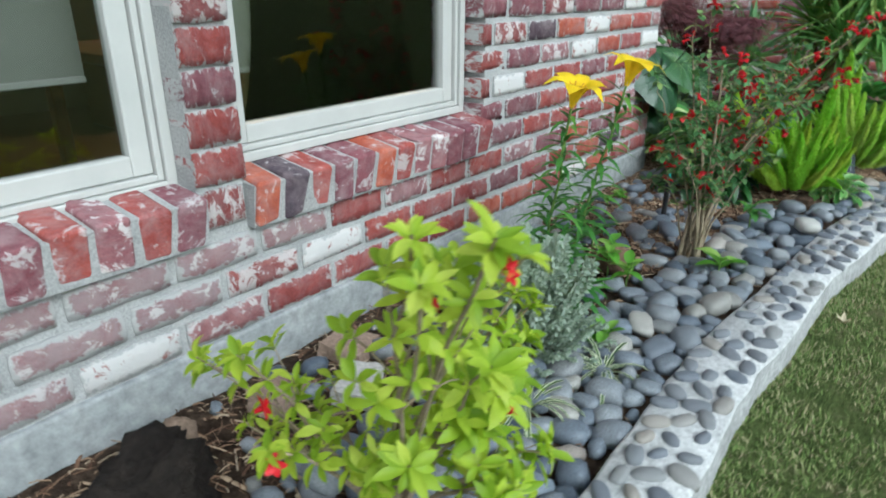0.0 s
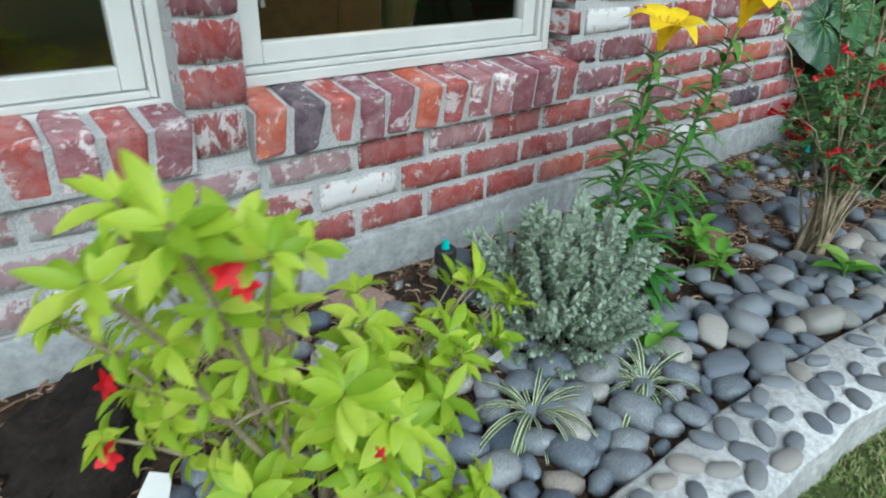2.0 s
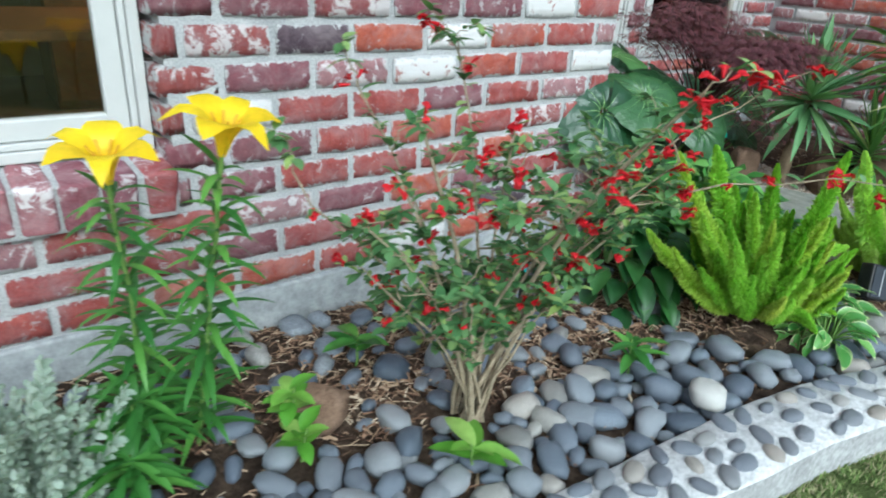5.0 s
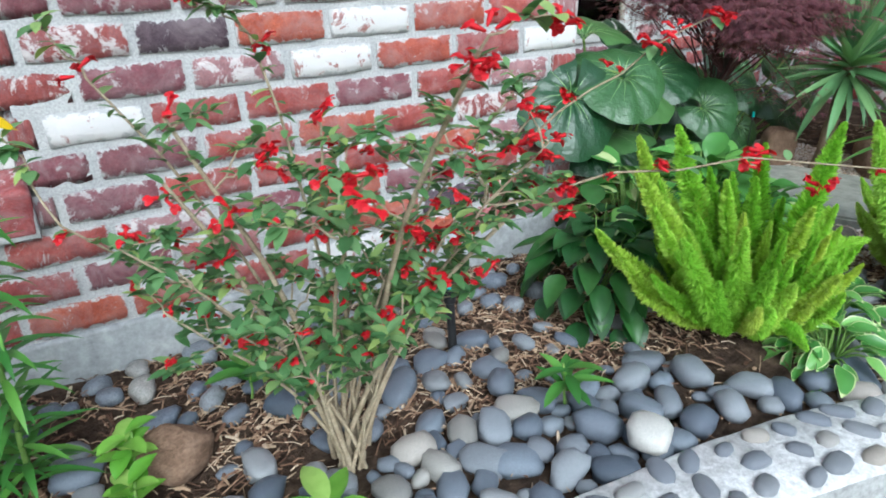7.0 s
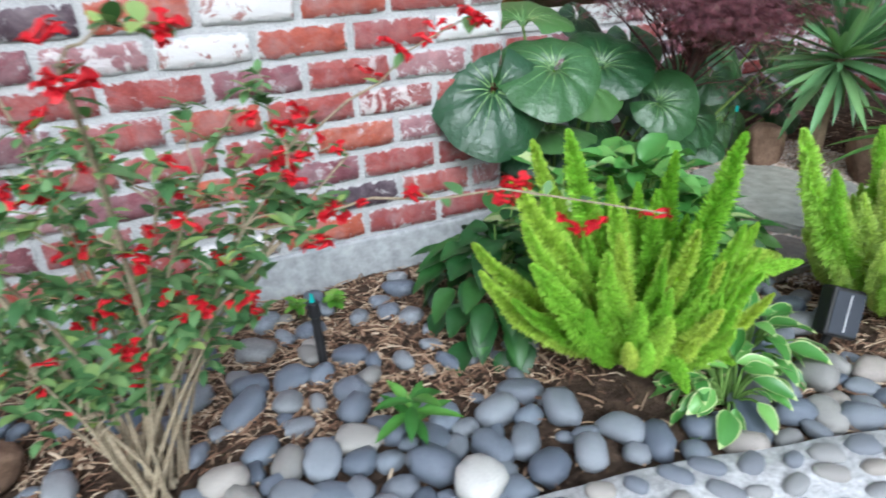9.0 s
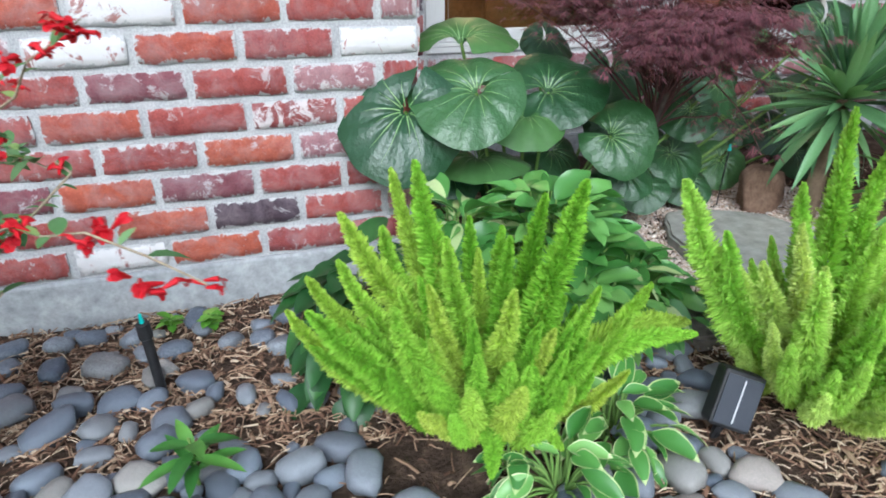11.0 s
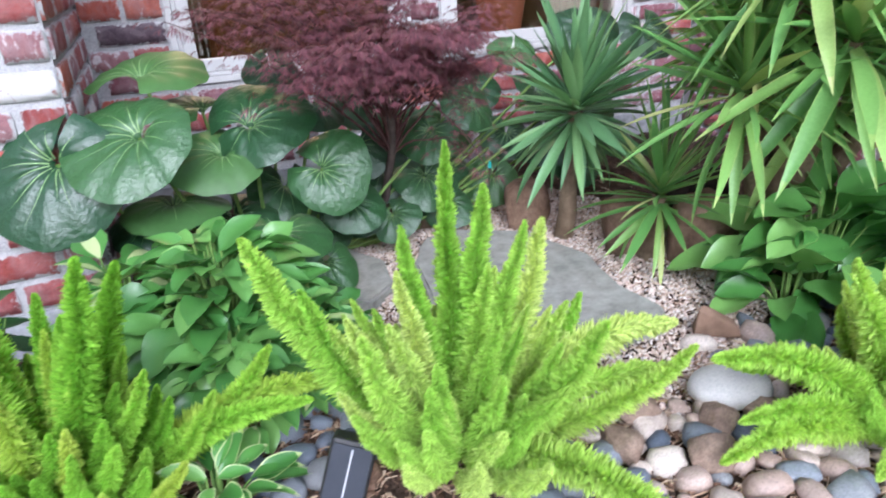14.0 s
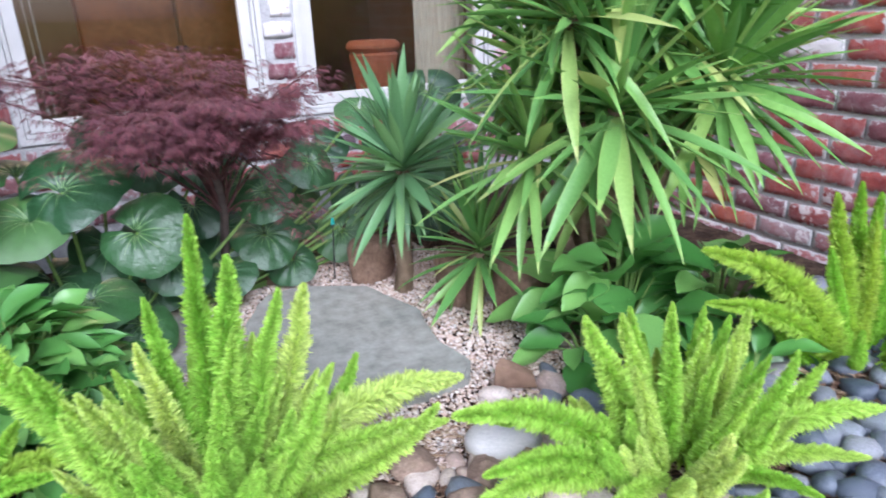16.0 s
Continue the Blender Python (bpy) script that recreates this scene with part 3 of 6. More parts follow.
STONES = [stone_mesh("stone", 70 + k, STONE, 2, 0.15) for k in range(9)]
PALE = stone_material("pale_stone", [(0.0, (0.42, 0.415, 0.395)), (1.0, (0.48, 0.47, 0.445))])
PALE_MESH = stone_mesh("stone", 91, PALE, 2, 0.08)
river_bed = empty("river_stones", Matrix.Identity(4), label="smooth grey river stones spread over the mulch", category="stones")
placed = []


def clear_of_plants(x, y):
    for cx, cy, cr in ((2.90, 0.47, 0.17), (3.47, 0.36, 0.14), (2.115, 0.58, 0.06), (1.86, 0.71, 0.07), (1.35, 0.70, 0.08), (3.28, 0.37, 0.05), (3.40, 0.27, 0.11), (4.22, 0.18, 0.1), (4.12, 0.48, 0.07), (3.97, 0.34, 0.07), (0.69, 0.97, 0.08), (1.09, 0.98, 0.08), (1.0, 0.85, 0.06), (0.6, 0.86, 0.12), (0.77, 0.55, 0.04)):
        if (x - cx) ** 2 + (y - cy) ** 2 < cr * cr:
            return False
    return True


def stones_here(x, y):
    """How thick the stones lie at a place: 1 next to the kerb, thinning out towards the wall."""
    d = y - kerb_y(x)
    if d < 0.018 or (x < RETURN_X and y > FACE - 0.045):
        return 0
    if x > 3.05:
        if y > 0.33 and not (x > 4.05 and y < 0.47) and not (3.15 < x < 3.4 and y < 0.62):
            return 0
        return 1.0
    if x > 2.62 and y > 0.72 and not (y > 0.85 and x < 2.75):
        return 0.15
    if d < 0.24:
        return 1.0
    if x < 1.3:
        return 0.6 if d < 0.4 else 0.08
    return 0.25 if x > 2.2 else 0.22


cells = {}
for target, tries in ((0.036, 800), (0.032, 2700), (0.027, 6200), (0.0215, 9500), (0.016, 9000)):
    for _ in range(tries):
        x, y = rs.uniform(0.1, 5.2), rs.uniform(-0.25, 1.08)
        if rs.random() > stones_here(x, y) ** 1.5 or not clear_of_plants(x, y):
            continue
        rad = target * rs.uniform(0.92, 1.05)
        close = 0.76 if y - kerb_y(x) < 0.24 else 0.86
        ci, cj = int(x / 0.09), int((y + 1) / 0.09)
        ok = True
        for di in (-1, 0, 1):
            for dj in (-1, 0, 1):
                for qx, qy, qr in cells.get((ci + di, cj + dj), ()):
                    if (x - qx) ** 2 + (y - qy) ** 2 < ((rad + qr) * close) ** 2:
                        ok = False
        if ok:
            cells.setdefault((ci, cj), []).append((x, y, rad))
            placed.append((x, y, rad))
near = sorted(placed, key=lambda p: (not (1.5 < p[0] < 3.4 and p[1] < 0.85), p[0]))
rest, tan_rest = Builder(), Builder()
for k, (x, y, rad) in enumerate(near):
    a = rad * 2 * rs.uniform(1.02, 1.22)
    sc = (a * rs.uniform(0.98, 1.15), a * rs.uniform(0.64, 0.86), a * rs.uniform(0.46, 0.64))
    m = pose(x, y, soil_z(x, y) + sc[2] * rs.uniform(0.22, 0.42), rs.uniform(-14, 14), rs.uniform(-14, 14), rs.uniform(0, 360)) @ Matrix.Diagonal((*sc, 1))
    if k < 300:
        put("stone", rs.choice(STONES), river_bed, m)
    else:
        me = rs.choice(STONES)
        v = np.array([m @ q.co for q in me.vertices])
        (tan_rest if 3.58 < x < 4.2 and rs.random() < 0.75 else rest).add(v, [tuple(p.vertices) for p in me.polygons])
STONE_REST = stone_material("river_stone_far", GREY, 0.42)
for node in STONE_REST.node_tree.nodes:
    if node.type == "VALTORGB" and node.inputs[0].is_linked and node.inputs[0].links[0].from_node.type == "OBJECT_INFO":
        STONE_REST.node_tree.links.new(STONE_REST.node_tree.nodes.new("ShaderNodeNewGeometry").outputs["Random Per Island"], node.inputs[0])
put("stones", rest.mesh("stones", [STONE_REST]), river_bed, kind="stuff", label="more grey river stones")
TAN_REST = STONE_REST.copy()
TAN_REST.name = "tan_river_stone"
for node in TAN_REST.node_tree.nodes:
    if node.type == "VALTORGB" and node.inputs[0].is_linked and node.inputs[0].links[0].from_node.type == "NEW_GEOMETRY":
        for el, c in zip(node.color_ramp.elements, ((0.36, 0.28, 0.23), (0.30, 0.22, 0.18), (0.44, 0.37, 0.31), (0.27, 0.25, 0.25), (0.40, 0.29, 0.24), (0.50, 0.44, 0.38), (0.33, 0.25, 0.21), (0.46, 0.40, 0.34), (0.38, 0.31, 0.26))):
            el.color = (*c, 1)
put("stones", tan_rest.mesh("stones", [TAN_REST]), river_bed, kind="stuff", label="tan and pinkish river stones")
put("stone", PALE_MESH, river_bed, pose(2.52, 0.345, 0.062, 3, 4, 30) @ Matrix.Diagonal((0.085, 0.072, 0.05, 1)), "large pale rounded stone")
for k, (x, y, size) in enumerate(((4.058, 0.396, 0.045), (4.095, 0.372, 0.042), (4.15, 0.385, 0.055), (4.14, 0.32, 0.065), (4.20, 0.29, 0.05), (4.075, 0.335, 0.06), (4.60, -0.03, 0.09), (4.40, -0.10, 0.075), (4.48, -0.14, 0.075), (4.50, 0.02, 0.085))):
    put("stone", STONES[k % 9], river_bed, pose(x, y, soil_z(x, y) + size * 0.2, 5, -6, 47 * k) @ Matrix.Diagonal((size, size * 0.75, size * 0.6, 1)))

# mulch: shredded bark strips
CHIP = plain("bark_mulch", [(0.25, (0.07, 0.035, 0.022)), (0.5, (0.20, 0.115, 0.07)), (0.75, (0.38, 0.26, 0.17))], 18, 0.95, 0.1, 0.5, 0.003, 160, shift=False)
cn = CHIP.node_tree
isl = ramp(cn, island(cn), [(0.0, (0.08, 0.045, 0.03)), (0.3, (0.18, 0.105, 0.068)), (0.6, (0.30, 0.20, 0.13)), (0.82, (0.42, 0.31, 0.21)), (1.0, (0.54, 0.44, 0.32))])
cn.links.new(isl, cn.nodes["Principled BSDF"].inputs["Base Color"])
chips = Builder()
for _ in range(80000):
    x, y = rs.uniform(0.05, 4.9), rs.uniform(-0.1, 1.6)
    if y < kerb_y(x) + 0.02 or (x < RETURN_X and y > FACE - 0.02):
        continue
    if (x > 3.55 and y > 0.45 and rs.random() < 0.9) or (x < 2.2 and y < kerb_y(x) + 0.35 and rs.random() < 0.6) or (x < 1.9 and rs.random() < 0.6) or (x < 3.1 and y < kerb_y(x) + 0.24 and rs.random() < 0.85):
        continue
    l = rs.uniform(0.008, 0.028) if rs.random() < 0.75 else rs.uniform(0.03, 0.06)
    w, h = rs.uniform(0.0012, 0.0032) if rs.random() < 0.8 else rs.uniform(0.004, 0.008), rs.uniform(0.0008, 0.0022)
    b = rs.uniform(-0.0025, 0.0025)
    c = np.array([(-l / 2, -w / 2, 0), (-l / 2, w / 2, 0), (-l / 2, 0, h), (0, -w / 2 + b, 0.003), (0, w / 2 + b, 0.003), (0, b, h + 0.003), (l / 2, -w / 3, 0), (l / 2, w / 3, 0), (l / 2, 0, h)])
    m = np.array(pose(x, y, soil_z(x, y) + rs.uniform(0.001, 0.010), rs.uniform(-20, 20), rs.uniform(-12, 12), rs.uniform(0, 360)))
    c = c @ m[:3, :3].T + m[:3, 3]
    chips.add(c, [(0, 3, 5, 2), (1, 2, 5, 4), (0, 1, 4, 3), (3, 6, 8, 5), (4, 5, 8, 7), (3, 4, 7, 6), (0, 2, 1), (6, 7, 8)])
put("mulch", chips.mesh("mulch", [CHIP], False), label="shredded brown bark mulch between the stones", category="mulch", kind="stuff")

# gravel in the recess
GRAVEL = plain("pea_gravel", [(0.3, (0.5, 0.4, 0.33)), (0.7, (0.6, 0.5, 0.42))], 60, 0.8, 0.2, 0.3, 0.001, shift=False)
gn = GRAVEL.node_tree
isl = ramp(gn, island(gn), [(0.0, (0.34, 0.24, 0.18)), (0.3, (0.58, 0.47, 0.38)), (0.6, (0.72, 0.64, 0.56)), (0.8, (0.52, 0.38, 0.31)), (0.92, (0.80, 0.76, 0.70)), (1.0, (0.30, 0.26, 0.24))])
gn.links.new(isl, gn.nodes["Principled BSDF"].inputs["Base Color"])


def gravel_here(x, y):
    if x < 3.42 or y > 1.45:
        return False
    right = float(np.interp(y, (0.3, 0.42, 0.6, 0.85, 1.1, 1.45), (4.02, 4.2, 4.45, 4.42, 4.42, 4.35)))
    low = float(np.interp(x, (3.4, 3.6, 3.8, 4.0, 4.3), (0.62, 0.45, 0.30, 0.28, 0.45)))
    return low < y and x < right


gravel = Builder()
octa = np.array([(1, 0, 0), (-1, 0, 0), (0, 1, 0), (0, -1, 0), (0, 0, 1), (0, 0, -0.6)], dtype=float)
octf = [(0, 2, 4), (2, 1, 4), (1, 3, 4), (3, 0, 4), (2, 0, 5), (1, 2, 5), (3, 1, 5), (0, 3, 5)]
for _ in range(46000):
    x, y = rs.uniform(3.4, 4.5), rs.uniform(0.25, 1.45)
    if not gravel_here(x + 0.03 * noise.noise((x * 9, y * 9, 7)), y + 0.03 * noise.noise((x * 9, y * 9, 3))):
        continue
    s = rs.uniform(0.003, 0.0068)
    m = np.array(pose(x, y, soil_z(x, y) + s * 0.4 + rs.uniform(0, 0.006), rs.uniform(0, 360), rs.uniform(-40, 40), rs.uniform(0, 360)))
    c = (octa * (s * rs.uniform(0.8, 1.3), s * rs.uniform(0.7, 1.1), s * 0.75)) @ m[:3, :3].T + m[:3, 3]
    gravel.add(c, octf)
put("gravel", gravel.mesh("gravel", [GRAVEL], True), label="small pinkish beige pea gravel round the flagstone", category="gravel", kind="stuff")

# lawn grass beside the kerb
GRASS = plain("grass_blade", [(0.3, (0.05, 0.08, 0.02)), (0.7, (0.09, 0.12, 0.04))], 10, 0.7, 0.2, 0.0, shift=False)
gn = GRASS.node_tree
isl = ramp(gn, island(gn), [(0.0, (0.10, 0.16, 0.04)), (0.35, (0.165, 0.235, 0.065)), (0.6, (0.22, 0.27, 0.095)), (0.8, (0.29, 0.28, 0.14)), (1.0, (0.38, 0.33, 0.20))])
gn.links.new(isl, gn.nodes["Principled BSDF"].inputs["Base Color"])
grass = Builder()
for _ in range(70000):
    x = rs.uniform(0.6, 4.2)
    y = kerb_y(x) - kerb_w(x) - 0.7 * rs.random() ** 1.4
    if noise.noise((x * 7, y * 7, 3.0)) + 0.4 * noise.noise((x * 22, y * 22, 8.0)) > 0.22 and rs.random() < 0.85:
        continue
    h, a, lean = rs.uniform(0.004, 0.013), rs.uniform(0, 6.283), rs.uniform(0.3, 1.8)
    ca, sa = math.cos(a), math.sin(a)
    w = rs.uniform(0.0007, 0.0014)
    tip = (x + ca * h * lean, y + sa * h * lean, LAWN_Z + h)
    mid = (x + ca * h * lean * 0.4, y + sa * h * lean * 0.4, LAWN_Z + h * 0.6)
    grass.add([(x - sa * w, y + ca * w, LAWN_Z - 0.002), (x + sa * w, y - ca * w, LAWN_Z - 0.002), (mid[0] + sa * w, mid[1] - ca * w, mid[2]), (mid[0] - sa * w, mid[1] + ca * w, mid[2]), tip], [(0, 1, 2, 3), (3, 2, 4)])
put("grass", grass.mesh("grass", [GRASS], False), label="short patchy lawn grass along the kerb", category="grass", kind="stuff")


# flagstones and rocks
def flagstone(outline, thick, z, material, label):
    bm = bmesh.new()
    cx = sum(p[0] for p in outline) / len(outline)
    cy = sum(p[1] for p in outline) / len(outline)
    pts = []
    n = len(outline)
    for i in range(n):
        a, b = outline[i], outline[(i + 1) % n]
        for k in range(5):
            t = k / 5
            x, y = a[0] + (b[0] - a[0]) * t - cx, a[1] + (b[1] - a[1]) * t - cy
            j = 0.012 * noise.noise((x * 14, y * 14, 2))
            pts.append((x * (1 + j * 3), y * (1 + j * 3)))
    vs = [bm.verts.new((x, y, 0)) for x, y in pts]
    f = bm.faces.new(vs)
    up = bmesh.ops.extrude_face_region(bm, geom=[f])
    top = [v for v in up["geom"] if isinstance(v, bmesh.types.BMVert)]
    bmesh.ops.translate(bm, vec=(0, 0, thick), verts=top)
    rim = [e for e in bm.edges if all(abs(v.co.z - thick) < 1e-6 for v in e.verts)]
    bmesh.ops.bevel(bm, geom=rim, offset=0.007, segments=2, affect="EDGES")
    bmesh.ops.recalc_face_normals(bm, faces=bm.faces)
    me = bpy.data.meshes.new("flagstone")
    bm.to_mesh(me)
    bm.free()
    me.materials.append(material)
    return put("flagstone", me, None, pose(cx, cy, z, rs.uniform(-0.8, 0.8), rs.uniform(-0.8, 0.8), 0), label, "flagstone")


SLATE = plain("bluestone", [(0.3, (0.245, 0.25, 0.215)), (0.55, (0.31, 0.31, 0.27)), (0.75, (0.37, 0.36, 0.315))], 4, 0.7, 0.3, 0.15, 0.003, 25, shift=False)
BROWNFLAG = plain("brown_flagstone", [(0.3, (0.17, 0.145, 0.125)), (0.55, (0.23, 0.20, 0.175)), (0.75, (0.28, 0.25, 0.22))], 7, 0.8, 0.25, 0.4, 0.004, 60, shift=False)
flagstone([(3.63, 0.80), (3.74, 0.56), (3.90, 0.512), (4.03, 0.512), (4.075, 0.57), (4.055, 0.70), (4.10, 0.88), (4.045, 1.10), (3.88, 1.215), (3.776, 1.21), (3.68, 1.05)], 0.03, 0.028, SLATE, "large flat grey-green flagstone lying in gravel")
flagstone([(3.42, 0.98), (3.52, 0.92), (3.60, 0.98), (3.62, 1.12), (3.56, 1.24), (3.44, 1.22), (3.38, 1.08)], 0.03, 0.025, SLATE, "smaller grey flagstone half under broad leaves")
flagstone([(3.33, 0.66), (3.42, 0.58), (3.55, 0.57), (3.63, 0.64), (3.60, 0.72), (3.48, 0.76), (3.36, 0.74)], 0.03, 0.028, BROWNFLAG, "brownish flagstone between the ferns")


def rock(x, y, z, sx, sy, sz, seed, material, label, turn=0.0, rough=0.22, tilt=0.0, crag=0.05):
    bm = bmesh.new()
    bmesh.ops.create_icosphere(bm, subdivisions=4, radius=0.5)
    r = random.Random(seed)
    cuts = [Vector((r.gauss(0, 1), r.gauss(0, 1), r.gauss(0, 0.8))).normalized() for _ in range(9)]
    off = Vector((seed * 3.1, seed, 0))
    for v in bm.verts:
        c = v.co
        for n_ in cuts:
            d = c.dot(n_) - 0.36
            if d > 0:
                c = c - n_ * d * 0.85
        v.co = c * (1 + rough * 0.5 * noise.noise(c * 3 + off) + crag * noise.noise(c * 11 + off) + crag * 0.5 * noise.noise(c * 23 + off))
    me = bpy.data.meshes.new("rock")
    bm.to_mesh(me)
    bm.free()
    me.materials.append(material)
    me.polygons.foreach_set("use_smooth", np.ones(len(me.polygons), dtype=bool))
    return put("rock", me, None, pose(x, y, z, tilt, 0, turn) @ Matrix.Diagonal((sx, sy, sz, 1)), label, "rock")


BROWN = plain("brown_rock", [(0.3, (0.14, 0.085, 0.055)), (0.55, (0.24, 0.155, 0.105)), (0.75, (0.32, 0.22, 0.16))], 3, 0.85, 0.2, 0.6, 0.01, 16)
TAN = plain("tan_rock", [(0.3, (0.22, 0.15, 0.11)), (0.6, (0.33, 0.24, 0.18)), (0.8, (0.4, 0.32, 0.26))], 3, 0.85, 0.2, 0.5, 0.01, 16)
PALEGREY = plain("pale_grey_stone", [(0.3, (0.22, 0.24, 0.26)), (0.6, (0.30, 0.32, 0.34)), (0.8, (0.36, 0.37, 0.38))], 3, 0.55, 0.3, 0.3, 0.005, 18)
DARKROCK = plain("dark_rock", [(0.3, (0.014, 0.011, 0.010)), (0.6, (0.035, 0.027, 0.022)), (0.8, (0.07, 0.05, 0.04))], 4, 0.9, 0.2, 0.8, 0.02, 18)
rock(1.858, 0.715, 0.06, 0.13, 0.10, 0.10, 5, BROWN, "angular brown rock among the grey stones", 20)
rock(4.10, 1.20, 0.085, 0.16, 0.13, 0.20, 8, BROWN, "upright rounded brown rock at the gravel's edge", 10)
rock(4.36, 0.78, 0.10, 0.24, 0.20, 0.22, 12, BROWN, "large brown boulder under the yucca", 40)
rock(4.24, 0.92, 0.09, 0.18, 0.15, 0.18, 21, BROWN, "brown boulder beside the small yucca", 70)
rock(3.88, 1.33, 0.06, 0.20, 0.12, 0.12, 33, BROWN, "low brown rock behind the flagstone", 0)
wedge_bm = bmesh.new()
for p in ((-0.06, -0.025, -0.02), (0.06, -0.022, -0.02), (0.055, 0.03, -0.02), (-0.055, 0.028, -0.02), (-0.052, -0.012, 0.052), (-0.035, 0.014, 0.058), (0.0, -0.022, 0.034), (0.052, -0.014, 0.008), (0.045, 0.022, 0.012)):
    wedge_bm.verts.new(p)
bmesh.ops.convex_hull(wedge_bm, input=wedge_bm.verts)
bmesh.ops.bevel(wedge_bm, geom=wedge_bm.edges[:], offset=0.004, segments=2, affect="EDGES", profile=0.5)
wedge = part("rock", wedge_bm, BROWN, None, m=pose(4.118, 0.468, 0.05, 0, 0, -32) @ Matrix.Scale(0.8, 4))
tagged(wedge, "wedge-shaped brown rock on the gravel", "rock")
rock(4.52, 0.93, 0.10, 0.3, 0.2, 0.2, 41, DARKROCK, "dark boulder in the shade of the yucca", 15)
rock(3.33, 0.40, 0.04, 0.10, 0.08, 0.07, 14, BROWN, "small brown rock beside the solar lamp", 50)
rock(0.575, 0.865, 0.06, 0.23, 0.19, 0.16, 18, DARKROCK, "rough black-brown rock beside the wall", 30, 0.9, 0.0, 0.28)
rock(0.762, 0.70, 0.065, 0.055, 0.10, 0.055, 27, PALEGREY, "pale grey elongated stone under the lime shrub", 12, 0.1, 14)
rock(0.665, 0.945, 0.07, 0.085, 0.06, 0.09, 29, TAN, "tan sandstone lump leaning on the dark rock", 20, 0.15)
put("rock", stone_mesh("rock", 5, PALE, 3, 0.05), None, pose(3.965, 0.289, 0.068, 6, -4, -25) @ Matrix.Diagonal((0.145, 0.105, 0.055, 1)), "large smooth whitish stone on the gravel", "rock")
for k, (x, y, sx, sy) in enumerate(((3.80, 0.33, 0.10, 0.08), (3.90, 0.25, 0.09, 0.075), (3.72, 0.27, 0.085, 0.07), (3.99, 0.22, 0.11, 0.08), (4.07, 0.30, 0.08, 0.06), (3.83, 0.19, 0.1, 0.08), (3.70, 0.38, 0.06, 0.05))):
    rock(x, y, 0.05, sx, sy, 0.06, 50 + k, TAN, "rounded tan cobble at the gravel's edge", 40 * k, 0.12)


def broken_paver(x, y, l, w, turn, material, label, tilt=4):
    bm = bmesh.new()
    box_bm(-l / 2, l / 2, -w / 2, w / 2, 0, 0.032, 0.0, 1, bm)
    bmesh.ops.subdivide_edges(bm, edges=bm.edges[:], cuts=3, use_grid_fill=True)
    for v in bm.verts:
        q = v.co.copy()
        v.co += Vector((noise.noise(q * 30 + Vector((turn, 0, 0))), noise.noise(q * 30 + Vector((0, turn, 4))), 0.4 * noise.noise(q * 40))) * 0.009
    me = bpy.data.meshes.new("paver")
    bm.to_mesh(me)
    bm.free()
    me.materials.append(material)
    return put("broken_paver", me, None, pose(x, y, soil_z(x, y) + 0.006, tilt, 3, turn), label, "paver")


SANDSTONE = plain("sandstone", [(0.3, (0.26, 0.18, 0.13)), (0.6, (0.36, 0.26, 0.2)), (0.8, (0.42, 0.33, 0.27))], 14, 0.9, 0.2, 0.5, 0.004, 120)
PALEPAVER = plain("pale_paver", [(0.3, (0.5, 0.47, 0.43)), (0.7, (0.62, 0.59, 0.55))], 14, 0.9, 0.2, 0.4, 0.003, 120)
broken_paver(0.87, 0.945, 0.10, 0.075, 25, SANDSTONE, "broken tan sandstone paver beside the wall")
broken_paver(1.09, 0.98, 0.10, 0.10, 15, SANDSTONE, "square tan sandstone paver beside the wall")
broken_paver(0.99, 0.85, 0.12, 0.075, 30, PALEPAVER, "pale broken paver lying in the bed")


# ---- plants ----
def leaf_material(name, stops, rough=0.45, through_light=0.35, vary="island", spec=0.35, scale=60):
    """A leaf that lets some light through; stops run over the leaves by chance."""
    m, n, b = tree(name, rough, 0, spec)
    c = ramp(n, island(n) if vary == "island" else rand(n), stops)
    v = coords(n, shift=False)
    c = mix(n, ramp(n, grain(n, v, scale, 4, 0.6), [(0.35, (0, 0, 0)), (0.7, (0.7, 0.7, 0.7))]), c, mix(n, 1.0, c, (0.72, 0.78, 0.65), "MULTIPLY"))
    n.links.new(c, b.inputs["Base Color"])
    t = n.nodes.new("ShaderNodeBsdfTranslucent")
    n.links.new(mix(n, 1.0, c, (1.25, 1.2, 0.7), "MULTIPLY"), t.inputs["Color"])
    s = n.nodes.new("ShaderNodeMixShader")
    s.inputs[0].default_value = through_light
    n.links.new(b.outputs[0], s.inputs[1])
    n.links.new(t.outputs[0], s.inputs[2])
    n.links.new(s.outputs[0], n.nodes["Material Output"].inputs["Surface"])
    return m


LIME = leaf_material("lime_leaf", [(0.0, (0.24, 0.38, 0.02)), (0.4, (0.38, 0.53, 0.04)), (0.8, (0.50, 0.62, 0.06)), (1.0, (0.60, 0.69, 0.12))], 0.45, 0.5)
SILVER = leaf_material("silver_leaf", [(0.0, (0.25, 0.32, 0.26)), (0.5, (0.36, 0.43, 0.37)), (1.0, (0.47, 0.53, 0.48))], 0.8, 0.3)
LILYLEAF = leaf_material("lily_leaf", [(0.0, (0.04, 0.14, 0.026)), (0.6, (0.075, 0.215, 0.038)), (1.0, (0.13, 0.295, 0.05))], 0.45, 0.22)
SAGELEAF = leaf_material("sage_leaf", [(0.0, (0.06, 0.15, 0.055)), (0.45, (0.11, 0.23, 0.085)), (0.8, (0.18, 0.31, 0.135)), (1.0, (0.34, 0.45, 0.14))], 0.5, 0.3)
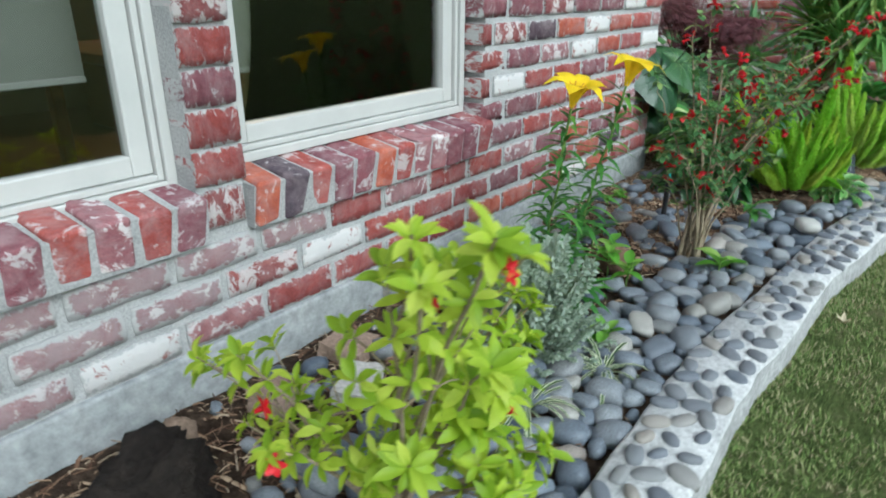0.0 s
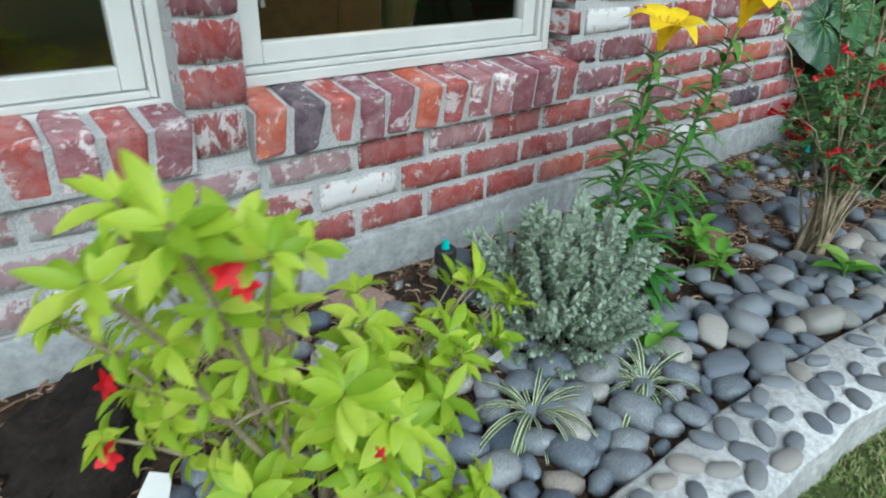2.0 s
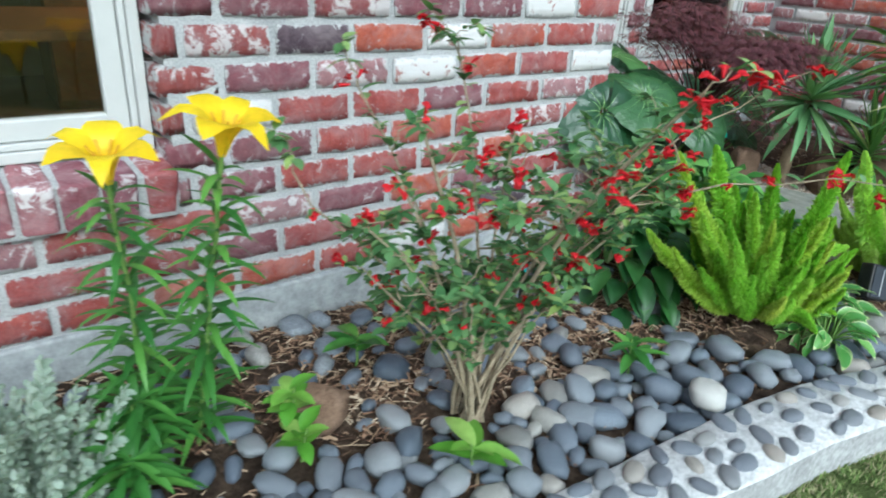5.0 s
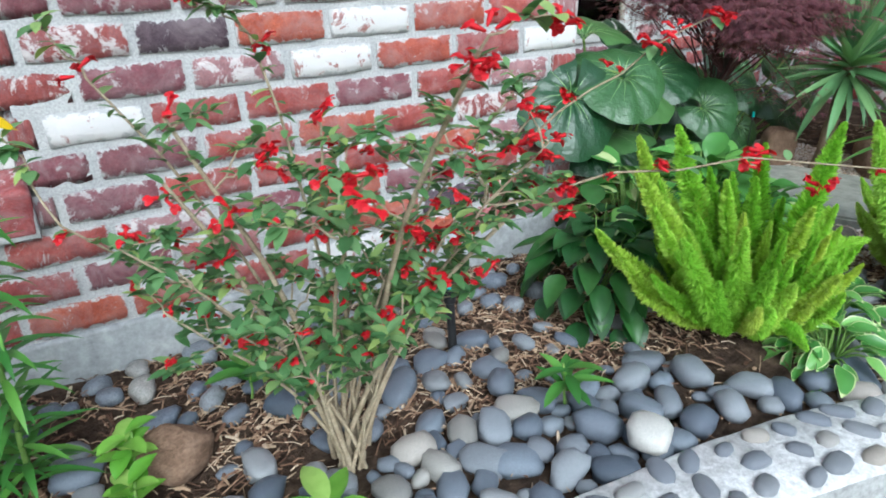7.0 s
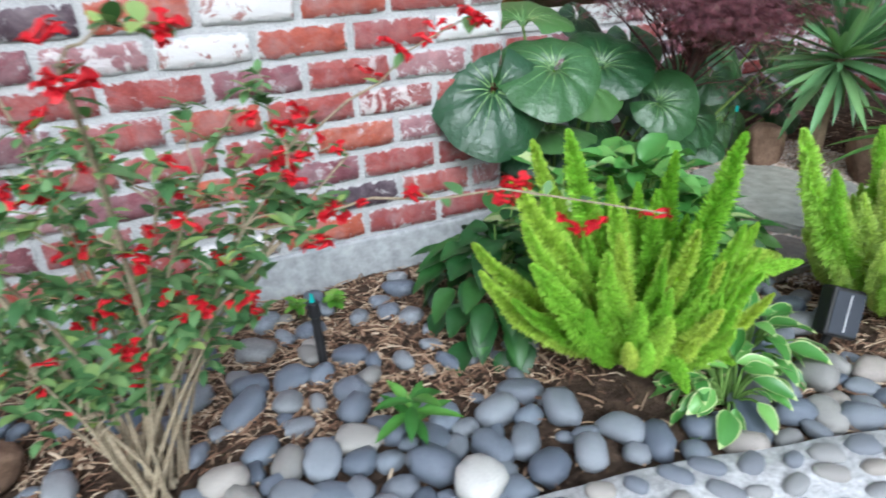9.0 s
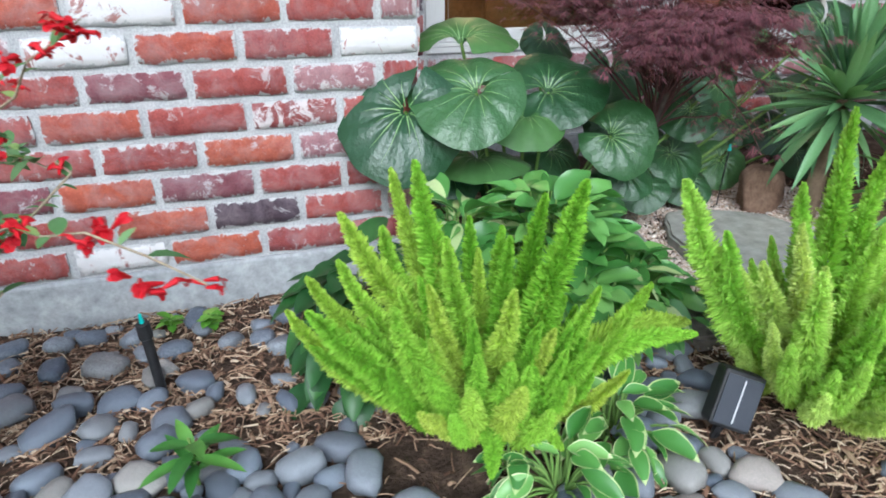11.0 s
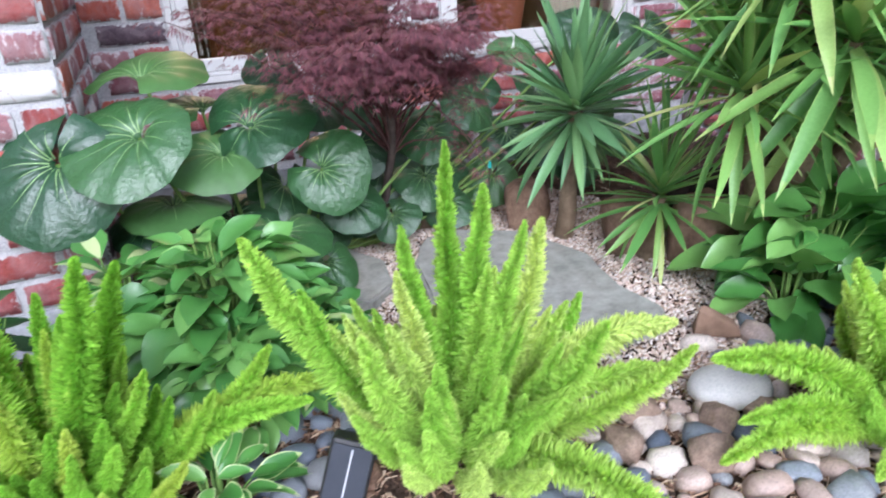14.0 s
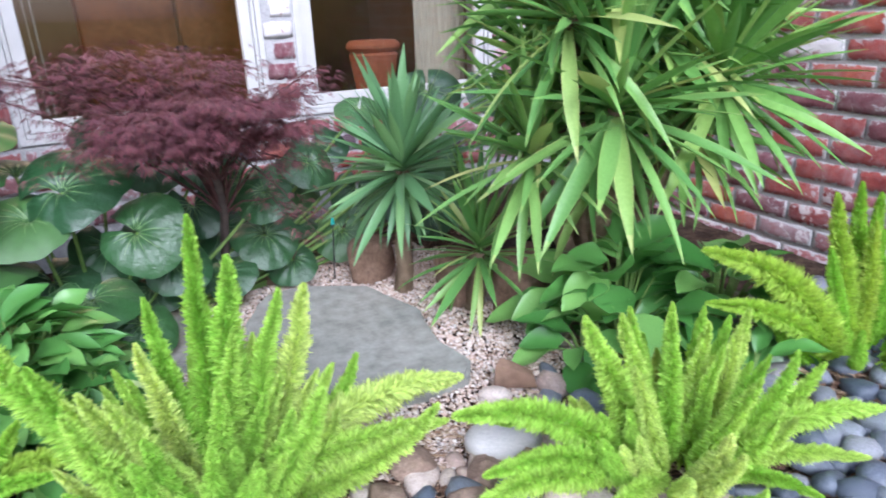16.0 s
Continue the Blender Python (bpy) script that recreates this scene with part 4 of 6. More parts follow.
FERN = leaf_material("fern_needle", [(0.0, (0.29, 0.56, 0.055)), (0.5, (0.40, 0.67, 0.09)), (0.8, (0.49, 0.70, 0.12)), (1.0, (0.57, 0.68, 0.14))], 0.6, 0.5, "object", 0.2, 25)
FERNLIGHT = leaf_material("pale_fern_needle", [(0.0, (0.40, 0.66, 0.105)), (0.5, (0.54, 0.745, 0.175)), (1.0, (0.67, 0.775, 0.29))], 0.6, 0.5, "object", 0.2, 25)
for fern_mat in (FERN, FERNLIGHT):
    # every needle a little lighter or darker than its neighbour
    fn = fern_mat.node_tree
    shade = ramp(fn, island(fn), [(0.0, (0.68, 0.72, 0.6)), (0.5, (1.0, 1.0, 0.95)), (1.0, (1.25, 1.18, 1.3))])
    for link in list(fn.links):
        if link.to_socket.name in ("Base Color", "Color") and link.to_node.type in ("BSDF_PRINCIPLED", "BSDF_TRANSLUCENT"):
            fn.links.new(mix(fn, 1.0, link.from_socket, shade, "MULTIPLY"), link.to_socket)
HOSTA = leaf_material("hosta_leaf", [(0.0, (0.055, 0.18, 0.035)), (0.6, (0.115, 0.30, 0.065)), (1.0, (0.22, 0.43, 0.11))], 0.35, 0.22, "object", 0.5)
HOSTAEDGE = leaf_material("hosta_cream_edge", [(0.0, (0.42, 0.52, 0.22)), (1.0, (0.55, 0.62, 0.34))], 0.4, 0.2, "object")
BROAD = leaf_material("leopard_leaf", [(0.0, (0.015, 0.054, 0.021)), (0.45, (0.025, 0.076, 0.026)), (0.8, (0.036, 0.100, 0.030)), (1.0, (0.05, 0.125, 0.036))], 0.34, 0.05, "object", 0.5, 7)
_n = BROAD.node_tree
bump(_n, _n.nodes["Principled BSDF"], grain(_n, coords(_n), 8, 3, 0.6), 0.22, 0.02)
PALEBROAD = leaf_material("young_leopard_leaf", [(0.0, (0.035, 0.10, 0.026)), (1.0, (0.06, 0.14, 0.036))], 0.52, 0.06, "object", 0.42, 7)
VEIN = leaf_material("leaf_vein", [(0.0, (0.16, 0.28, 0.11)), (1.0, (0.26, 0.38, 0.17))], 0.4, 0.1)
YUCCA = leaf_material("yucca_leaf", [(0.0, (0.09, 0.23, 0.055)), (0.5, (0.15, 0.32, 0.08)), (0.85, (0.21, 0.38, 0.095)), (0.94, (0.30, 0.43, 0.12)), (1.0, (0.46, 0.48, 0.18))], 0.42, 0.15, "object", 0.45)
YUCCAEDGE = leaf_material("yucca_leaf_edge", [(0.0, (0.17, 0.32, 0.08)), (0.7, (0.27, 0.41, 0.11)), (1.0, (0.44, 0.48, 0.18))], 0.45, 0.15, "object", 0.4)
MAPLE = leaf_material("maple_leaf", [(0.0, (0.10, 0.042, 0.054)), (0.5, (0.17, 0.062, 0.082)), (0.85, (0.28, 0.095, 0.125)), (1.0, (0.16, 0.11, 0.088))], 0.5, 0.35)
HEART = leaf_material("heart_leaf", [(0.0, (0.016, 0.062, 0.016)), (0.6, (0.028, 0.095, 0.023)), (1.0, (0.045, 0.13, 0.03))], 0.4, 0.15)
STRAP = leaf_material("striped_blade", [(0.0, (0.035, 0.075, 0.028)), (1.0, (0.09, 0.14, 0.05))], 0.4, 0.15)
CREAM = leaf_material("cream_stripe", [(0.0, (0.56, 0.60, 0.42)), (1.0, (0.74, 0.75, 0.60))], 0.45, 0.15)
SEEDLING = leaf_material("seedling_leaf", [(0.0, (0.11, 0.29, 0.03)), (0.7, (0.20, 0.40, 0.06)), (1.0, (0.34, 0.46, 0.13))], 0.4, 0.3)
YELLOW = leaf_material("lily_petal", [(0.0, (0.86, 0.58, 0.004)), (1.0, (0.90, 0.66, 0.01))], 0.5, 0.3)
RED = leaf_material("red_petal", [(0.0, (0.48, 0.006, 0.016)), (0.6, (0.62, 0.010, 0.022)), (1.0, (0.72, 0.02, 0.035))], 0.5, 0.3)
TWIG = plain("twig", [(0.3, (0.26, 0.20, 0.13)), (0.6, (0.40, 0.33, 0.23)), (0.8, (0.50, 0.43, 0.32))], 60, 0.85, 0.2, 0.4, 0.002, 300)
GREENSTEM = plain("green_stem", [(0.3, (0.10, 0.20, 0.04)), (0.7, (0.18, 0.28, 0.07))], 40, 0.6, 0.3, 0.2, 0.001)


def place(verts, origin, direction, up=(0, 0, 1), spin=0.0, scale=1.0):
    f = frame_from(direction, up, spin)
    return np.asarray(verts) * scale @ f + np.asarray(origin)


def wide_leaf(length, width, shape, rows=6, droop=0.6, cup=0.25, wave=0.0, seed=0, edge=True, centre=False, rim_at=0.88):
    """A broad leaf along x, five strips wide; the outer strips may take the second colour."""
    r = random.Random(seed)
    t = np.linspace(0, 1, rows + 1)
    half = np.interp(t, np.linspace(0, 1, len(shape)), shape) * width / 2
    across = (-1, -rim_at, -0.4, 0, 0.4, rim_at, 1)
    verts, faces, slots = [], [], []
    ph = r.uniform(0, 6)
    for i, a in enumerate(t):
        ang = droop * a
        x = length * (math.sin(ang) / droop if abs(droop) > 1e-3 else a)
        z = -length * ((1 - math.cos(ang)) / droop if abs(droop) > 1e-3 else 0)
        for s in across:
            verts.append((x, s * half[i], z + cup * half[i] * s * s + wave * half[i] * abs(s) * math.sin(ph + a * 9 + s * 2)))
    n = len(across)
    for i in range(rows):
        for k in range(n - 1):
            a = i * n + k
            faces.append((a, a + n, a + n + 1, a + 1))
            rim = k in (0, n - 2) or (i == rows - 1)
            slots.append(1 if (edge and rim) or (centre and k in (2, 3)) else 0)
    return verts, faces, slots


OVATE = (0.12, 0.8, 1.0, 0.92, 0.62, 0.0)
LANCE = (0.3, 0.85, 1.0, 0.85, 0.5, 0.0)


def stem_part(parent, points, r0, r1, material, name="stem", sides=6):
    v, f = tube(points, np.linspace(r0, r1, len(points)), sides)
    return put(name, mesh_of(name, v, f, [material], True), parent)


rp = random.Random(23)


def jit(p, a):
    return np.asarray(p, dtype=float) + np.array([rp.uniform(-a, a) for _ in range(3)])


# -- bright lime shrub with red blossoms --
def whorl(b, tip, direction, n, length, width, slot=0, spread=1.0):
    for k in range(n):
        a = 2.4 * k + rp.uniform(-0.3, 0.3)
        f = frame_from(direction)
        tilt = spread * rp.uniform(0.75, 1.25)
        d = f[0] * math.cos(tilt) + (f[1] * math.cos(a) + f[2] * math.sin(a)) * math.sin(tilt)
        l = length * rp.uniform(0.7, 1.15)
        v, fc = blade(l, width * rp.uniform(0.75, 1.05) * l / length, 6, rp.uniform(0.1, 1.4), 0.45, (0.12, 0.5, 0.85, 1.0, 0.95, 0.6, 0.0))
        b.add(place(v, np.asarray(tip) - f[0] * rp.uniform(0, length * 0.5), d, f[0], rp.uniform(-0.3, 0.3)), fc, slot)


def star_flower(r, petals=5, material=RED, size=0.016):
    b = Builder()
    for k in range(petals):
        a = 2 * math.pi * k / petals + r.uniform(-0.2, 0.2)
        v, f = blade(size, size * 0.6, 4, 0.5, 0.25, (0.3, 0.8, 1.0, 0.8, 0.1))
        b.add(place(v, (0, 0, 0), (math.cos(a), math.sin(a), r.uniform(0.2, 0.8))), f)
    v, f = tube([(0, 0, -size * 0.6), (0, 0, 0.001)], (size * 0.14, size * 0.24), 6)
    b.add(v, f)
    return b.mesh("flower", [material])


STARS = [star_flower(random.Random(k)) for k in range(3)]
shrub = empty("lime_shrub", pose(0.775, 0.56, 0.03), label="young shrub with bright lime leaves and red blossoms", category="shrub")
foot = np.array((0.775, 0.56, 0.03))
leaves = Builder()
tips = [((0.605, 0.285, 0.615), 0.68), ((0.64, 0.31, 0.59), 0.7), ((0.575, 0.33, 0.575), 0.7), ((0.60, 0.36, 0.60), 0.7), ((0.57, 0.58, 0.42), 0.7), ((0.575, 0.66, 0.38), 0.65), ((0.58, 0.56, 0.30), 0.7),
        ((1.0, 0.47, 0.35), 0.8), ((0.97, 0.46, 0.31), 0.8), ((0.93, 0.46, 0.40), 0.8), ((0.90, 0.44, 0.33), 0.9), ((0.84, 0.42, 0.30), 0.9), ((0.78, 0.38, 0.35), 1.0), ((0.72, 0.36, 0.42), 1.0), ((0.66, 0.42, 0.30), 0.9),
        ((0.86, 0.36, 0.22), 0.9), ((0.76, 0.34, 0.24), 0.9), ((0.92, 0.50, 0.22), 0.8), ((0.70, 0.62, 0.26), 0.7), ((0.68, 0.50, 0.22), 0.7), ((0.80, 0.46, 0.40), 0.9), ((0.63, 0.68, 0.25), 0.6)]
for k, (tip, size) in enumerate(tips):
    p = np.array(tip)
    start = foot - (0.775, 0.56, 0.03) + jit((0, 0, 0), 0.008) * (1, 1, 0)
    way = bend(start, p - foot, 0.03, rp, 7, 0.006)
    stem_part(shrub, way, 0.004, 0.0016, TWIG)
    d = way[-1] - way[-3]
    whorl(leaves, way[-1], d, 12, 0.047 * size, 0.0175 * size, 0, 0.95)
    for q in (5, 6):
        whorl(leaves, way[q], d, 7, 0.045 * size, 0.017 * size, 0, 1.2)
    for _ in range(3 if tip[0] < 0.66 and tip[2] < 0.45 else 5):
        q = way[rp.choice((4, 5, 6))] + np.array([rp.uniform(-1, 1), rp.uniform(-1, 1), rp.uniform(0, 1)]) * 0.05
        stem_part(shrub, bend(way[4], q, 0.004, rp, 3), 0.0016, 0.0009, TWIG, "twig", 4)
        whorl(leaves, q, q - way[4], 7, 0.044 * size, 0.0165 * size, 0, 1.0)
put("foliage", leaves.mesh("foliage", [LIME]), shrub)
for p, s in (((0.625, 0.285, 0.585), 0.6), ((0.635, 0.29, 0.572), 0.55), ((0.70, 0.42, 0.48), 0.7), ((0.593, 0.582, 0.339), 1.0), ((0.581, 0.553, 0.284), 1.0), ((0.74, 0.345, 0.36), 0.5)):
    put("flower", rp.choice(STARS), shrub, Matrix.Translation(np.array(p) - foot) @ pose(0, 0, 0, rp.uniform(30, 80), 0, rp.uniform(-60, 60)) @ Matrix.Scale(s, 4), "small red blossom")

# -- silver-grey mounded shrub --
def sprig(seed):
    r = random.Random(seed)
    b = Builder()
    way = bend((0, 0, 0), (1.0, 0, 0.0), -0.10 * r.uniform(0.2, 1.5), r, 6, 0.025)
    v, f = tube(way, np.linspace(0.010, 0.005, len(way)), 4)
    b.add(v, f)
    for k in range(56):
        t = 0.22 + 0.78 * (k / 56) ** 0.85
        i = min(int(t * 6), 5)
        p = way[i] + (way[i + 1] - way[i]) * (t * 6 - i)
        a = 2.4 * k
        tilt = r.uniform(0.5, 1.2)
        d = (math.cos(tilt), math.sin(tilt) * math.cos(a), math.sin(tilt) * math.sin(a))
        v, f = blade(r.uniform(0.055, 0.085), 0.048, 3, 0.4, 0.35, (0.5, 1.0, 0.95, 0.3))
        b.add(place(v, p, d), f)
    return b.mesh("sprig", [SILVER])


SPRIGS = [sprig(k) for k in range(7)]
silver = empty("silver_shrub", pose(1.36, 0.70, 0.04), label="rounded silver-grey shrub with tiny felted leaves", category="shrub")
for k in range(290):
    a, u = 2.4 * k, (k + 0.5) / 290
    el = math.radians(86 - 82 * u ** 0.8) + rp.uniform(-0.15, 0.15)
    l = (0.215 if el > 0.7 else 0.155) * rp.uniform(0.72, 1.1)
    d = Vector((math.cos(a) * math.cos(el), math.sin(a) * math.cos(el), max(0.06, math.sin(el))))
    q = d.to_track_quat("X", "Z")
    st = Vector((math.cos(a), math.sin(a), 0)) * 0.03 * (1 - math.sin(el)) + d * l * rp.uniform(0.0, 0.25)
    put("sprig", rp.choice(SPRIGS), silver, Matrix.LocRotScale(st, q, Vector((l, l * 1.0, l * 1.0)) * 0.9))

# -- striped grass-like clumps --
STRIPED = []
for k in range(5):
    v, f, sl = wide_leaf(1.0, 0.040, (0.7, 1.0, 1.0, 0.9, 0.6, 0.05), 10, 1.3 + 0.4 * k, 0.2, rim_at=0.60)
    STRIPED.append(mesh_of("blade", v, f, [STRAP, CREAM], True, sl))


def striped_clump(x, y, n, length, label):
    clump = empty("lilyturf", pose(x, y, soil_z(x, y) + 0.012), label=label, category="ornamental grass", group="striped clumps")
    for k in range(n):
        a, el = 2.4 * k + rp.uniform(-0.3, 0.3), rp.uniform(0.35, 1.15)
        l = length * rp.uniform(0.65, 1.15)
        d = Vector((math.cos(a) * math.cos(el), math.sin(a) * math.cos(el), math.sin(el)))
        put("blade", STRIPED[min(4, int(el * 3.6))], clump, Matrix.LocRotScale((math.cos(a) * 0.006, math.sin(a) * 0.006, 0), d.to_track_quat("X", "Z"), (l, max(l, 0.14), l)))
    return clump


striped_clump(1.15, 0.555, 28, 0.175, "arching clump of green and cream striped blades")
striped_clump(1.36, 0.50, 30, 0.19, "arching clump of green and cream striped blades")

# -- yellow lilies --
def lily_flower():
    b = Builder()
    for k in range(6):
        a = math.pi / 3 * k
        inner = k % 2
        v, f = blade(0.078, 0.050 if inner else 0.036, 9, -0.2, 0.25, (0.35, 0.55, 0.85, 1.0, 0.9, 0.55, 0.0))
        out = []
        for x, y, z in v:
            # a narrow trumpet that flares and curls back at the tips
            t = min(1.0, x / 0.077)
            r = float(np.interp(t, (0, 0.25, 0.45, 0.6, 0.8, 1.0), (0.005, 0.011, 0.019, 0.032, 0.055, 0.072 if inner else 0.078)))
            h = float(np.interp(t, (0, 0.25, 0.45, 0.6, 0.8, 1.0), (0.0, 0.026, 0.047, 0.060, 0.062, 0.050 if inner else 0.042)))
            pinch = min(1.0, (r + 0.004) / 0.030)
            out.append((r, y * pinch, h + abs(y) * (0.35 - 0.5 * t)))
        c, s = math.cos(a), math.sin(a)
        out = [(x * c - y * s, x * s + y * c, z) for x, y, z in out]
        b.add(out, f)
    return b.mesh("flower", [YELLOW])


def stamen_mesh():
    b = Builder()
    for k in range(6):
        a = math.pi / 3 * k + 0.5
        v, f = tube([(0, 0, 0.01), (math.cos(a) * 0.010, math.sin(a) * 0.010, 0.038), (math.cos(a) * 0.018, math.sin(a) * 0.018, 0.055)], (0.0009, 0.0009, 0.0018), 5)
        b.add(v, f)
    return b.mesh("stamens", [plain("pollen", [(0.3, (0.62, 0.34, 0.02)), (0.7, (0.7, 0.42, 0.03))], 40)])


LILY, STAMEN = lily_flower(), stamen_mesh()


def lily(base, top, turn, label, leaf=0.12, count=104):
    thing = empty("lily", pose(*base), label=label, category="lily", group="yellow lilies")
    end = np.array(top) - np.array(base)
    way = bend((0, 0, 0), end - (0, 0, 0.062), 0.0, rp, 9, 0.004)
    stem_part(thing, way, 0.0045, 0.003, GREENSTEM)
    b = Builder()
    for k in range(count):
        t = 0.05 + 0.93 * k / count
        i = min(int(t * 9), 8)
        p = way[i] + (way[i + 1] - way[i]) * (t * 9 - i)
        a, el = 2.4 * k + rp.uniform(-0.3, 0.3), rp.uniform(0.1, 0.75)
        l = leaf * (1.05 - 0.5 * t) * rp.uniform(0.75, 1.15)
        v, f = blade(l, 0.0135, 6, rp.uniform(0.4, 1.5), 0.3, LANCE)
        b.add(place(v, p, (math.cos(a) * math.cos(el), math.sin(a) * math.cos(el), math.sin(el))), f)
    put("leaves", b.mesh("leaves", [LILYLEAF]), thing)
    m = Matrix.Translation(way[-1]) @ pose(0, 0, 0, 12, -6, turn)
    fl = put("flower", LILY, thing, m @ Matrix.Scale(1.03, 4), "open yellow trumpet flower")
    put("stamens", STAMEN, fl, None, "orange-yellow stamens")
    return thing


lily((1.60, 0.80, 0.03), (1.579, 0.735, 0.585), 15, "tall lily with one open yellow flower")
lily((1.66, 0.77, 0.03), (1.706, 0.665, 0.625), 50, "taller lily with one open yellow flower")


def shoot(x, y, h, n, leaf, width, material, name, label, category="seedling", group="", el0=0.1, el1=0.9, droop=0.7, edge=None):
    """A short leafy shoot."""
    thing = empty(name, pose(x, y, soil_z(x, y)), label=label, category=category, group=group)
    stem_part(thing, bend((0, 0, 0), (rp.uniform(-0.01, 0.01), rp.uniform(-0.01, 0.01), h), 0, rp, 4, 0.002), 0.003, 0.002, GREENSTEM)
    b = Builder()
    for k in range(n):
        a, el = 2.4 * k + rp.uniform(-0.2, 0.2), rp.uniform(el0, el1)
        v, f, s = wide_leaf(leaf * rp.uniform(0.75, 1.1), width * rp.uniform(0.85, 1.1), OVATE, 6, droop * rp.uniform(0.6, 1.3), 0.25, 0.08, k, edge is not None)
        v = place(v, (0, 0, h * (0.45 + 0.55 * k / n)), (math.cos(a) * math.cos(el), math.sin(a) * math.cos(el), math.sin(el)))
        b.v.append(v)
        b.f += [tuple(i + b.n for i in fc) for fc in f]
        b.s += s
        b.n += len(v)
    put("leaves", b.mesh("leaves", [material, edge or material]), thing)
    return thing


shoot(1.54, 0.66, 0.11, 36, 0.10, 0.017, LILYLEAF, "lily_shoot", "leafy young lily shoot", "lily", el0=-0.1, el1=1.0, droop=0.9)
shoot(1.57, 0.73, 0.17, 36, 0.10, 0.016, LILYLEAF, "lily_shoot", "leafy young lily shoot", "lily", el0=-0.1, el1=1.0, droop=0.9)
shoot(1.455, 0.545, 0.05, 7, 0.055, 0.028, SEEDLING, "seedling", "small bright green broad-leaved seedling", group="seedlings")
shoot(2.02, 0.465, 0.06, 7, 0.085, 0.036, SEEDLING, "seedling", "small bright green broad-leaved seedling", group="seedlings")
shoot(2.015, 0.85, 0.08, 7, 0.085, 0.034, LILYLEAF, "seedling", "small green broad-leaved seedling", group="seedlings")
shoot(1.80, 0.70, 0.12, 14, 0.055, 0.030, SEEDLING, "seedling", "small yellowish variegated seedling", group="seedlings")
shoot(1.79, 0.64, 0.07, 9, 0.050, 0.028, SEEDLING, "seedling", "small yellowish variegated seedling", group="seedlings")
shoot(2.485, 0.505, 0.10, 11, 0.080, 0.024, LILYLEAF, "seedling", "small green seedling among the stones", group="seedlings")
shoot(2.50, 0.98, 0.05, 14, 0.035, 0.024, SEEDLING, "seedling", "low pale green seedling beside the plinth", group="seedlings")
shoot(2.42, 0.99, 0.04, 10, 0.032, 0.022, SEEDLING, "seedling", "low pale green seedling beside the plinth", group="seedlings")

# -- red-flowering sage --
sage_at = np.array((2.115, 0.58, 0.03))
sage = empty("red_sage", pose(*sage_at), label="open twiggy sage bush with many small red flowers", category="shrub")
foliage = Builder()


def sage_flower(seed):
    r = random.Random(seed)
    b = Builder()
    for k in range(3):
        a = r.uniform(0, 6.28)
        o = np.array((r.uniform(-0.006, 0.006), r.uniform(-0.006, 0.006), r.uniform(-0.006, 0.006)))
        d = np.array((math.cos(a), math.sin(a), r.uniform(-0.2, 0.5)))
        v, f = tube([o, o + d * 0.006, o + d * 0.012], (0.0012, 0.0022, 0.003), 6)
        b.add(v, f)
        for s in (-0.6, 0.6, 0.0):
            v, f = blade(0.010, 0.008, 3, 1.2, 0.2, (0.4, 1.0, 0.9, 0.4))
            b.add(place(v, o + d * 0.011, d + np.array((-d[1] * s, d[0] * s, -0.4 if s == 0 else 0.3))), f)
    return b.mesh("flower", [RED])


SAGES = [sage_flower(k) for k in range(4)]
blooms = []


def sage_branch(p0, p1, sag, r0, leafy, depth=0, bloom=0.5):
    way = bend(p0, p1, sag, rp, 6, 0.012 if depth == 0 else 0.006)
    if depth == 0:
        # the stems rise as one bundle before they fan out
        knee = np.array((p0[0] * 1.4 + 0.22 * (p1[0] - p0[0]), p0[1] * 1.4 + 0.22 * (p1[1] - p0[1]), 0.55 * p1[2]))
        way = [(1 - t) ** 2 * np.asarray(p0) + 2 * t * (1 - t) * knee + t * t * np.asarray(p1) + np.array([rp.uniform(-0.004, 0.004) for _ in range(3)]) * (0 < t < 1) for t in np.linspace(0, 1, 7)]
    stem_part(sage, way, r0, r0 * 0.4, TWIG, "branch" if depth else "stem", 5)
    n = int(np.linalg.norm(np.asarray(p1) - p0) * leafy)
    for _ in range(n):
        t = rp.uniform(0.7, 1.0) if depth == 0 else rp.uniform(0.3, 1.0) ** 0.7
        i = min(int(t * 6), 5)
        p = way[i] + (way[i + 1] - way[i]) * (t * 6 - i)
        a, el = rp.uniform(0, 6.28), rp.uniform(-0.4, 0.9)
        l = rp.uniform(0.015, 0.033)
        v, f = blade(l, l * 0.48, 4, 0.5, 0.25, (0.2, 0.9, 1.0, 0.7, 0.0))
        foliage.add(place(v, p, (math.cos(a) * math.cos(el), math.sin(a) * math.cos(el), math.sin(el))), f)
    if rp.random() < bloom:
        for _ in range(rp.choice((1, 1, 2, 3))):
            blooms.append(jit(way[-1], 0.012))
    return way


